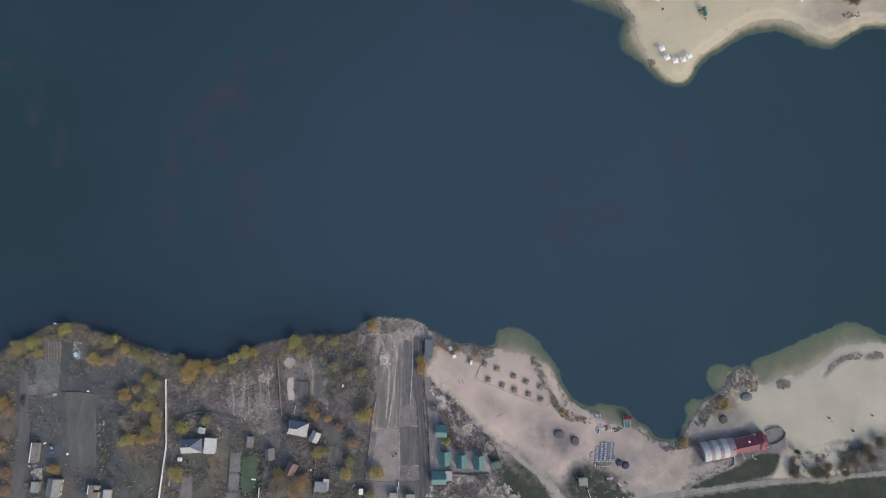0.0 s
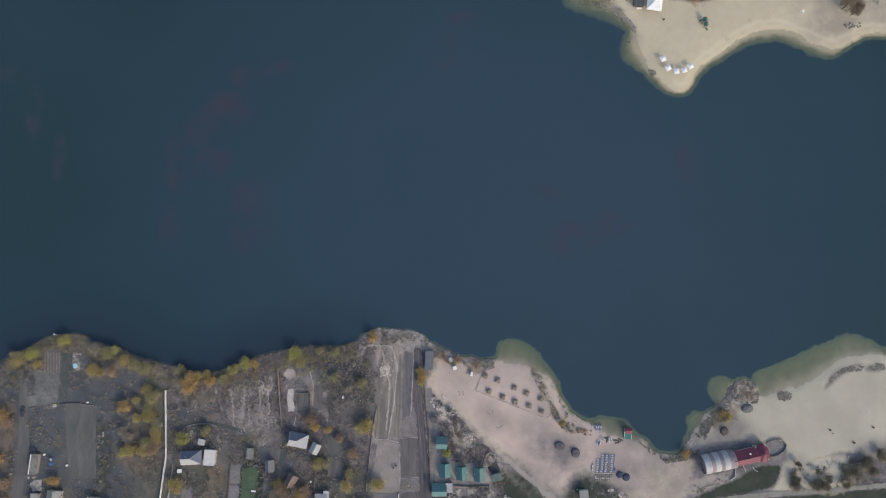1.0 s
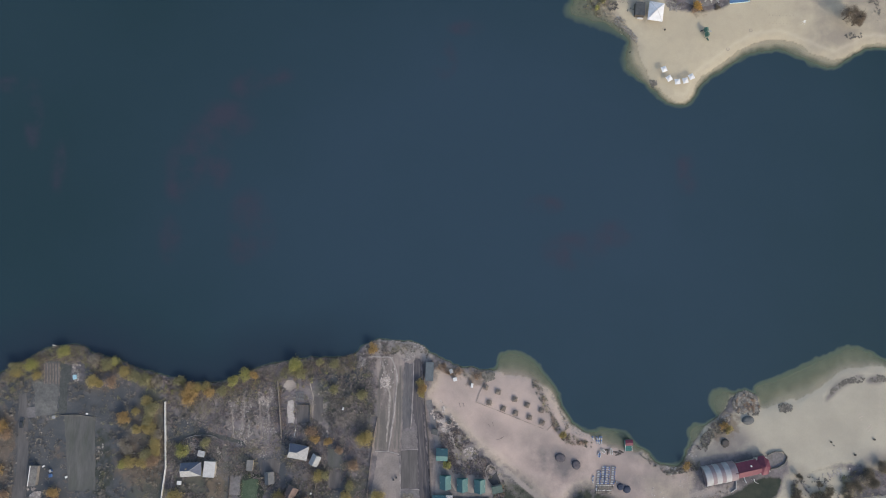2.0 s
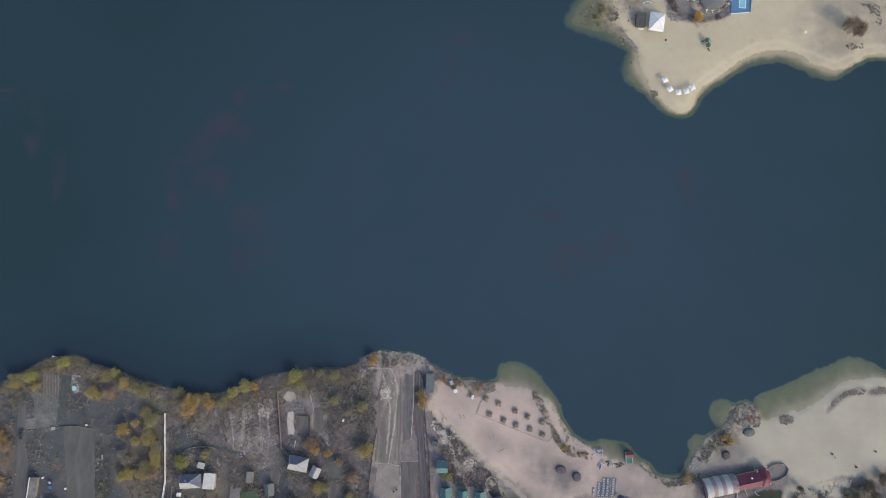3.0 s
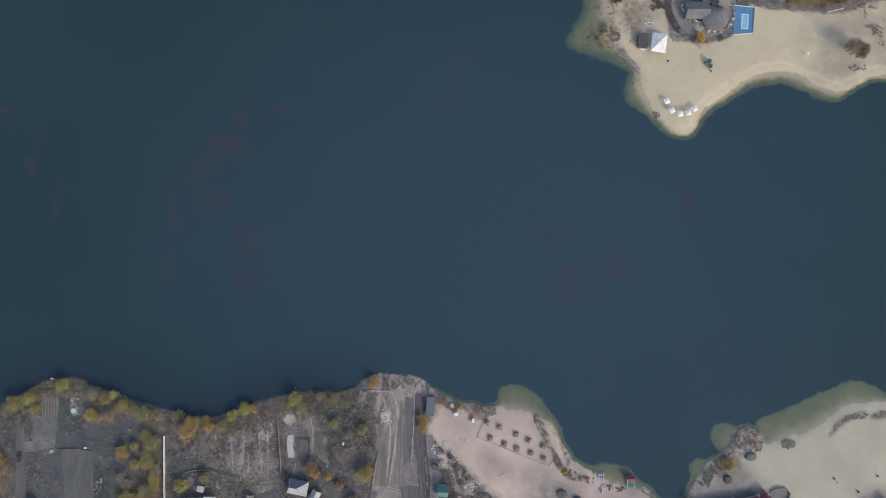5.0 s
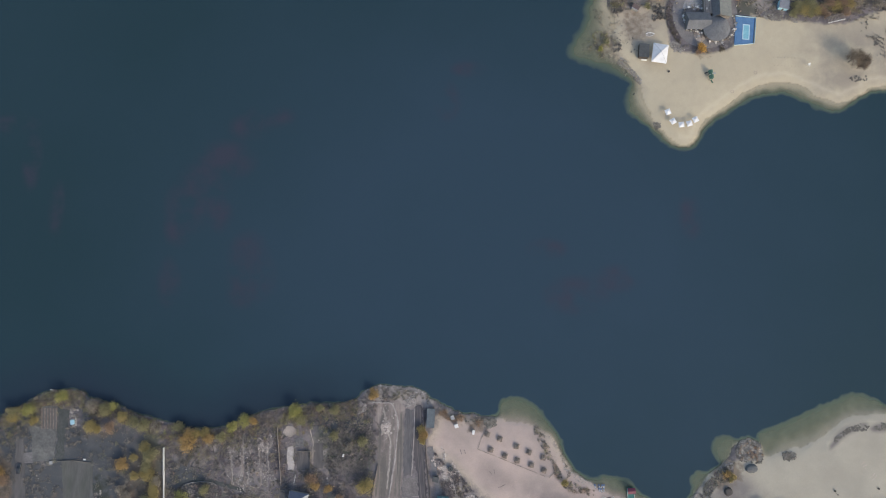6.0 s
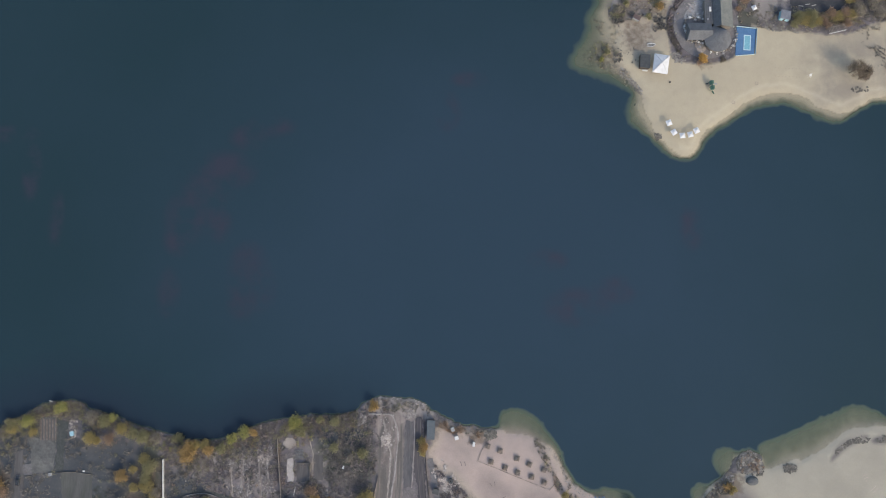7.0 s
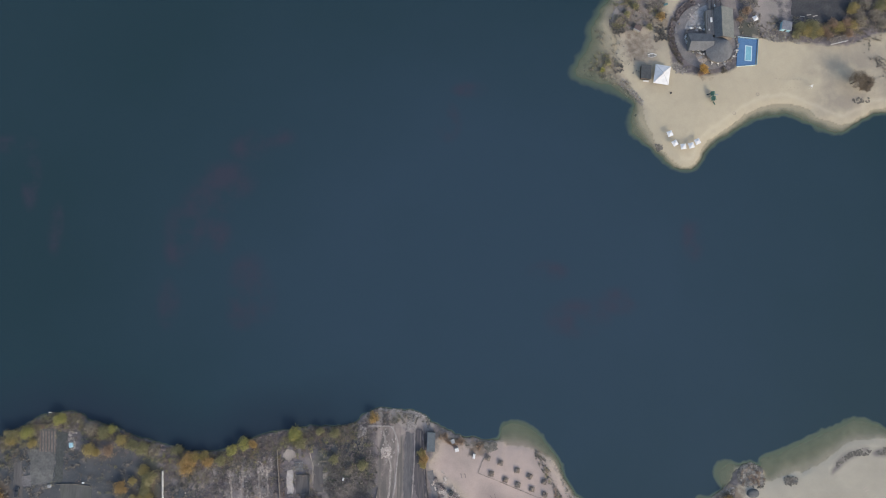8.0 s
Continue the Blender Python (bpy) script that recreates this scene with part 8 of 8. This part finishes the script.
bushes("bushes", "tan bushes along the point's west shore", [(71.1, 186.7), (82.7, 198.7), (85.3, 186.8), (83.6, 175.0), (87.5, 163.3), (96.8, 148.9), (91.3, 150.3), (80.4, 160.4), (67.9, 166.7), (74.3, 176.4)], 62, 258, "tan", 0.0, (0.4, 1.0))
bushes("bushes", "olive bushes along the point's west shore", [(72.4, 177.9), (82.2, 176.5), (84.2, 166.2), (73.5, 163.8), (66.5, 166.7)], 34, 259, "olive", 0.0, (0.4, 1.0))
bushes("bushes", "dull bushes edging the round terrace", [tuple(hub + np.array((q * math.cos(a), 1.05 * q * math.sin(a)))) for q, turn in ((19.6, 1), (16.8, -1)) for a in np.linspace(2.6, 5.2, 18)[::turn]], 150, 260, "dark", -0.1, (0.4, 0.8), 3.0)
bushes("bushes", "faded bushes on the point", [(80.0, 201.7), (88.7, 207.8), (111.7, 214.0), (105.4, 195.9), (88.1, 188.3), (79.1, 189.7)], 190, 250, "olive", 0.0, (0.4, 1.1))
bushes("bushes", "faded bushes behind the beach", [(153.4, 193.3), (170.3, 190.4), (189.8, 186.1), (228.3, 208.8), (228.7, 214.8), (205.9, 214.7), (198.8, 193.6), (170.3, 191.9), (156.6, 199.3)], 170, 251, "tan", -0.2, (0.4, 1.1))
bushes("bushes", "olive bushes behind the beach", [(168.9, 191.9), (190.2, 192.1), (207.5, 196.7), (206.9, 187.7), (189.7, 185.2), (170.0, 185.7)], 140, 252, "olive", -0.3)
bushes("bushes", "tan tufts on the east end of the beach", [(198.3, 186.5), (215.4, 188.4), (214.9, 173.6), (200.7, 172.3)], 40, 261, "tan", 0.1, (0.2, 0.6))
for n, pts in enumerate(([(157.9, -62.8), (161.8, -62.8), (161.6, -70.6), (156.9, -70.6)], [(165.7, -66.1), (175.5, -63.5), (175.8, -70.6), (164.9, -70.6)], [(180.7, -59.0), (184.9, -58.5), (184.6, -70.6), (179.9, -70.6)], [(184.5, -57.0), (197.7, -55.2), (197.1, -69.0), (184.1, -70.1)], [(198.9, -52.9), (204.9, -51.9), (204.5, -57.7), (199.3, -58.0)])):
    bushes("bushes", "dark brown shrubs beside the gravel path", pts, 20 if n < 3 else 30, 255 + 10 * n, "dark", -0.9)
    bushes("bushes", "dull olive undergrowth beside the gravel path", pts, 10 if n < 3 else 24, 256 + 10 * n, "olive", -0.6, (0.4, 0.8))
bushes("bushes", "dry shrubs on the shore slope", [(-6.6, -7.5), (2.8, -10.1), (16.1, -12.2), (16.1, -15.9), (5.4, -14.9), (-3.9, -11.4)], 75, 253, "rust", -0.2)
bushes("bushes", "dry shrubs on the beach ridge", [(40.0, -16.9), (42.6, -18.0), (48.2, -29.7), (53.3, -38.3), (65.8, -45.0), (55.3, -44.5), (49.7, -38.3), (45.6, -29.7)], 80, 254, "tan", -0.2)
bushes("bushes", "rusty shrubs on the beach ridge", [(40.0, -16.9), (42.6, -18.0), (48.2, -29.7), (53.3, -38.3), (65.8, -45.0), (55.3, -44.5), (49.7, -38.3), (45.6, -29.7)], 95, 262, "rust", -0.1)
bushes("bushes", "olive shrubs on the beach ridge", [(40.0, -16.9), (42.6, -18.0), (48.2, -29.7), (53.3, -38.3), (65.8, -45.0), (55.3, -44.5), (49.7, -38.3), (45.6, -29.7)], 25, 263, "olive", 0.0)


def heap(name, label, poly, count, seed, material, size, patch=-0.5, wave=4.0):
    p = scatter(poly, count, seed, patch, wave, CLEAR if poly is MIDDLE or poly is WEST else ())
    tagged(raw(name, *stones(p, np.random.default_rng(seed), size), material), label, "stones", kind="stuff")


heap("rubble", "light broken rubble in long heaps", [(-102.2, -24.6), (-79.8, -20.1), (-78.5, -44.0), (-84.1, -51.7), (-101.4, -47.1)], 380, 101, RUBBLE, (0.2, 0.6), 0.25)
brush("branches", "grey felled branches and brushwood", [(-102.3, -23.3), (-79.8, -19.3), (-77.6, -49.2), (-101.3, -49.2)], 170, 140, TWIGS_PALE, (1.0, 2.6), -0.1, 7, 0.06, 8.0)
brush("branches", "grey felled branches and brushwood", [(-127.9, -44.1), (-102.8, -44.1), (-102.2, -59.4), (-105.8, -67.0), (-107.8, -51.8), (-125.8, -59.4)], 130, 141, TWIGS_PALE, (0.8, 2.2), 0.0, 7, 0.05, 8.0)
brush("branches", "pale dry stems in long heaps", [(-96.0, -43.9), (-88.1, -42.9), (-78.4, -40.8), (-77.7, -48.0), (-85.2, -50.1), (-92.9, -50.1)], 110, 143, TWIGS_PALE, (0.6, 1.6), -0.2, 9, 0.05, 6.0)
brush("branches", "pale dry stems lying beside the bank", [(-118.9, -33.6), (-114.9, -27.4), (-110.3, -22.2), (-106.0, -23.8), (-107.3, -31.0), (-113.0, -34.7)], 90, 144, TWIGS_PALE, (0.8, 2.2), -0.1, 7, 0.05, 5.0)
brush("branches", "pale thin stems round a garden house", [(-76.8, -23.2), (-61.0, -20.6), (-39.6, -28.4), (-38.0, -45.2), (-52.5, -42.6), (-70.9, -45.2)], 170, 149, TWIGS_PALE, (0.8, 2.0), 0.0, 7, 0.05, 8.0)
brush("branches", "pale thin saplings by the gardens", [(-54.2, -31.1), (-37.0, -31.1), (-38.1, -49.1), (-52.6, -46.6)], 260, 142, TWIGS_PALE, (1.0, 2.4), 0.0, 7, 0.05, 8.0)
for n, (pts, count) in enumerate((([(-88.4, -20.1), (-81.7, -19.6), (-81.0, -24.3), (-83.6, -28.4), (-87.8, -27.4)], 420), ([(-92.7, -33.6), (-89.8, -33.1), (-89.7, -41.9), (-92.3, -42.4)], 170), ([(-102.2, -25.8), (-96.7, -24.3), (-97.8, -29.5), (-100.4, -32.1)], 160), ([(-94.3, -24.3), (-91.1, -24.3), (-90.9, -30.0), (-93.5, -31.0)], 110), ([(-31.3, -15.4), (-26.5, -14.3), (-27.0, -19.5), (-30.6, -24.8)], 240), ([(-18.6, -2.2), (-14.9, -2.2), (-14.8, -6.9), (-19.6, -7.5)], 160), ([(-63.7, -37.7), (-59.0, -36.7), (-58.4, -40.8), (-63.1, -41.9)], 110))):
    heap("rubble", "bright pale heap of broken stone and plaster", pts, count, 160 + n, WHITE_RUBBLE if n in (0, 4) else RUBBLE, (0.15, 0.6), -0.4, 3.0)
heap("rubble", "dark junk heap on the paving by the road", [(-20.5, -67.3), (-15.6, -67.5), (-15.8, -70.8), (-20.5, -71.3)], 130, 170, DARK_STONE, (0.3, 1.0), -0.3, 3.0)
heap("rubble", "light rubble and junk beside the cabins", [(-9.1, -72.5), (20.9, -69.4), (35.2, -74.4), (36.2, -89.4), (-9.0, -89.4)], 1500, 102, RUBBLE, (0.25, 0.9), 0.1)
heap("rubble", "pale rubble along the road head", [(-31.4, -7.5), (-24.0, -3.5), (-24.4, -18.0), (-27.0, -24.6), (-30.7, -24.6)], 50, 103, RUBBLE, (0.2, 0.8), 0.1)
heap("rubble", "pale rubble by the scrub", [(-7.9, -31.1), (-2.6, -25.3), (5.4, -36.8), (15.8, -51.7), (21.5, -56.7), (18.9, -59.3), (2.7, -45.3)], 600, 104, WHITE_RUBBLE, (0.25, 0.8), 0.1)
heap("rubble", "junk and broken slabs behind a house", [(-63.8, -40.2), (-55.4, -39.4), (-54.7, -47.9), (-60.4, -51.2)], 260, 105, RUBBLE, (0.3, 1.0), 0.0)
heap("rubble", "pale junk heap by the drive", [(-193.0, -65.6), (-187.0, -65.1), (-186.5, -71.2), (-190.7, -71.7)], 160, 106, RUBBLE, (0.3, 1.0), -0.2)
heap("rubble", "grey stone slide at the bank", [(-42.1, -8.0), (-38.8, -0.8), (-36.1, -2.2), (-39.4, -11.4), (-43.6, -14.9)], 130, 133, RUBBLE, (0.2, 0.8), -0.1)
heap("rubble", "grey junk on a garden plot", [(-176.6, -8.8), (-172.3, -9.1), (-172.3, -17.0), (-175.5, -17.0)], 90, 134, RUBBLE, (0.2, 0.7), 0.0)
heap("rubble", "pale sticks and stones on a green plot", [(-163.3, -41.0), (-159.6, -41.0), (-158.9, -52.3), (-162.6, -51.8)], 22, 135, STONE, (0.2, 0.7), 0.0)
heap("rubble", "pale heap between fruit trees", [(-152.3, -44.1), (-144.5, -44.6), (-144.3, -49.7), (-151.4, -49.2)], 110, 136, RUBBLE, (0.25, 0.8), 0.0)
heap("rubble", "dark clutter behind a house", [(-119.9, -45.4), (-106.7, -45.3), (-102.4, -53.0), (-115.6, -53.0)], 160, 137, STONE, (0.2, 0.7), 0.0)
heap("rubble", "dark clutter in the lower gardens", [(-193.6, -33.8), (-181.2, -38.9), (-178.6, -56.9), (-189.2, -56.9)], 70, 138, DARK_STONE, (0.2, 0.5), 0.1)
heap("rubble", "scattered pale debris in the gardens", MIDDLE, 420, 107, STONE, (0.2, 0.6), 0.3)
heap("rubble", "scattered pale debris in the gardens", WEST, 90, 108, STONE, (0.2, 0.6), 0.3)
heap("stones", "stone bank at the water's edge", [(-40.1, 1.0), (-32.6, 3.2), (-22.7, 2.9), (-13.3, 1.0), (-8.7, -1.4), (-8.7, -3.2), (-14.6, -1.4), (-24.0, 0.5), (-32.6, 0.5), (-38.5, -2.2)], 240, 110, RUBBLE, (0.2, 0.7), -0.5)
heap("stones", "grey boulder mound on the shore", [(132.9, -26.3), (135.8, -21.1), (141.1, -20.6), (145.6, -26.3), (144.2, -31.0), (134.8, -30.5)], 800, 111, STONE, (0.15, 0.7), -0.6)
heap("stones", "dark gaps of the boulder mound", [(132.3, -27.4), (135.8, -21.1), (141.1, -20.6), (146.1, -27.1), (144.7, -32.0), (134.2, -31.0)], 420, 131, DARK_STONE, (0.15, 0.7), -0.2)
bushes("bushes", "dry weeds on the boulder mound", [(132.8, -27.4), (136.6, -21.9), (141.1, -21.1), (145.5, -27.1), (144.2, -31.0), (134.8, -30.5)], 36, 132, "rust", -0.3, (0.4, 0.8))
heap("stones", "heap of grey stones on sand", [(154.5, -27.6), (156.6, -26.6), (160.5, -27.3), (160.4, -29.9), (157.4, -30.5), (154.8, -29.9)], 110, 112, DARK_STONE, (0.3, 1.0), -1.0)
heap("stones", "line of dark stones along the beach", [(177.0, -25.3), (179.2, -20.0), (184.8, -15.9), (191.3, -13.8), (195.5, -14.8), (193.7, -16.9), (186.9, -17.2), (180.8, -21.1)], 520, 113, DARK_STONE, (0.12, 0.55), -0.4, 2.5)
heap("stones", "line of dark stones along the beach", [(197.0, -15.3), (201.4, -13.2), (205.1, -13.8), (204.9, -16.4), (198.5, -16.6)], 240, 114, DARK_STONE, (0.12, 0.55), -0.4, 2.5)
heap("stones", "rocky edge of the bay", [(94.5, -50.6), (100.1, -54.6), (108.7, -54.6), (115.8, -42.6), (124.1, -34.1), (130.8, -31.0), (132.0, -33.6), (118.3, -45.2), (110.4, -57.9), (99.4, -59.2)], 260, 115, RUBBLE, (0.2, 0.8), 0.1)
heap("stones", "stones and driftwood on the bank", [(16.1, -12.7), (21.9, -12.2), (22.4, -15.9), (18.2, -16.4)], 90, 116, DARK_STONE, (0.4, 1.2), -0.8)
heap("stones", "dark driftwood and rocks along the spit", [(76.0, 157.7), (79.3, 157.2), (87.5, 152.0), (93.7, 144.3), (90.6, 143.7), (83.6, 150.0)], 60, 151, DARK_STONE, (0.2, 0.8), 0.0, 3.0)
heap("stones", "rocky west shore of the point", [(83.3, 164.7), (87.4, 161.9), (95.0, 152.3), (96.0, 149.5), (92.7, 150.3), (84.6, 158.9)], 150, 117, STONE, (0.2, 0.8), -0.2)
heap("stones", "rocks at the tip of the spit", [(100.4, 130.0), (103.7, 129.5), (104.7, 125.5), (101.4, 126.6)], 60, 118, DARK_STONE, (0.3, 1.0), -0.6)
heap("stones", "dark stones on the sand", [(195.5, 153.1), (206.8, 154.9), (206.6, 152.0), (197.3, 150.8)], 34, 119, DARK_STONE, (0.2, 0.9), 0.0)
heap("stones", "row of dark stones above the path", [(158.6, -60.5), (176.0, -60.0), (175.9, -61.5), (158.5, -62.3)], 90, 145, DARK_STONE, (0.15, 0.55), -0.2, 2.5)
heap("stones", "row of dark stones above the path", [(180.5, -58.2), (185.2, -58.7), (185.1, -60.0), (180.4, -59.8)], 34, 146, DARK_STONE, (0.15, 0.55), -0.6, 2.5)
heap("stones", "pale broken stones above the path", [(177.4, -55.2), (185.2, -54.7), (184.9, -58.5), (176.0, -60.5), (169.2, -60.5)], 70, 147, RUBBLE, (0.2, 0.6), -0.1, 3.0)
heap("stones", "stones and driftwood at the beach end", [(158.7, -60.7), (176.9, -60.2), (176.7, -63.7), (158.5, -63.2)], 60, 120, STONE, (0.15, 0.4), 0.2)
heap("stones", "stones round the terrace edge", [(111.6, 172.3), (117.0, 167.0), (114.1, 163.5), (108.7, 169.3)], 90, 121, STONE, (0.3, 0.9), 0.0)
heap("stones", "pale garden stones in the inner court", [(116.7, 196.6), (123.8, 202.6), (128.3, 202.7), (127.9, 191.3), (120.5, 191.2)], 200, 123, RUBBLE, (0.2, 0.7), 0.0)
heap("stones", "garden stones round the building", [(120.5, 177.6), (124.5, 177.7), (128.8, 173.0), (125.9, 170.6), (122.1, 173.5)], 90, 124, RUBBLE, (0.2, 0.6), -0.1)
heap("stones", "loose stones and logs on the west beach", [(81.1, 189.8), (85.3, 189.2), (85.8, 183.9), (93.1, 163.4), (97.7, 150.3), (93.3, 153.2), (83.3, 166.2), (81.7, 177.9)], 20, 125, DARK_STONE, (0.2, 0.7), 0.1)
heap("stones", "stones beside the dark shed", [(90.6, 173.6), (99.0, 173.6), (101.7, 170.7), (94.7, 170.7), (92.4, 160.4), (89.7, 163.3)], 12, 126, DARK_STONE, (0.2, 0.6), 0.0)
heap("stones", "gravel and litter on the trodden shore", [(85.2, -52.9), (96.8, -57.9), (113.7, -59.2), (116.0, -66.8), (107.7, -76.3), (85.8, -74.9)], 50, 127, STONE, (0.1, 0.3), 0.0, 14.0)
heap("stones", "pale pebbles on the trodden shore", [(89.0, -56.7), (113.7, -59.2), (115.8, -69.3), (107.7, -76.3), (91.0, -74.8)], 70, 128, RUBBLE, (0.1, 0.4), 0.0, 14.0)
heap("rubble", "pale rubble below the marquee", [(109.4, -68.8), (118.7, -64.8), (131.8, -62.7), (132.9, -65.2), (119.7, -70.3), (109.7, -73.8)], 60, 143, RUBBLE, (0.12, 0.4), 0.1, 5.0)
heap("rubble", "white junk heap on the grass", [(73.8, -70.7), (79.8, -69.9), (80.2, -74.2), (76.2, -75.2)], 60, 148, WHITE_RUBBLE, (0.2, 0.7), 0.1, 3.0)
heap("rubble", "white junk round the beach shed", [(58.6, -69.9), (83.3, -70.6), (80.3, -84.3), (59.6, -84.4)], 30, 129, RUBBLE, (0.12, 0.5), 0.1, 5.0)
heap("stones", "shells and pebbles at the waterline", [(53.0, -31.0), (56.1, -34.1), (60.7, -38.0), (70.6, -42.6), (68.4, -44.4), (60.1, -40.8), (53.4, -35.2)], 160, 130, RUBBLE, (0.12, 0.4), 0.0, 5.0)
heap("stones", "stony strip below the shrubs", [(155.9, 186.8), (175.5, 183.9), (175.4, 181.6), (155.7, 183.2)], 150, 122, STONE, (0.25, 0.8), -0.2)
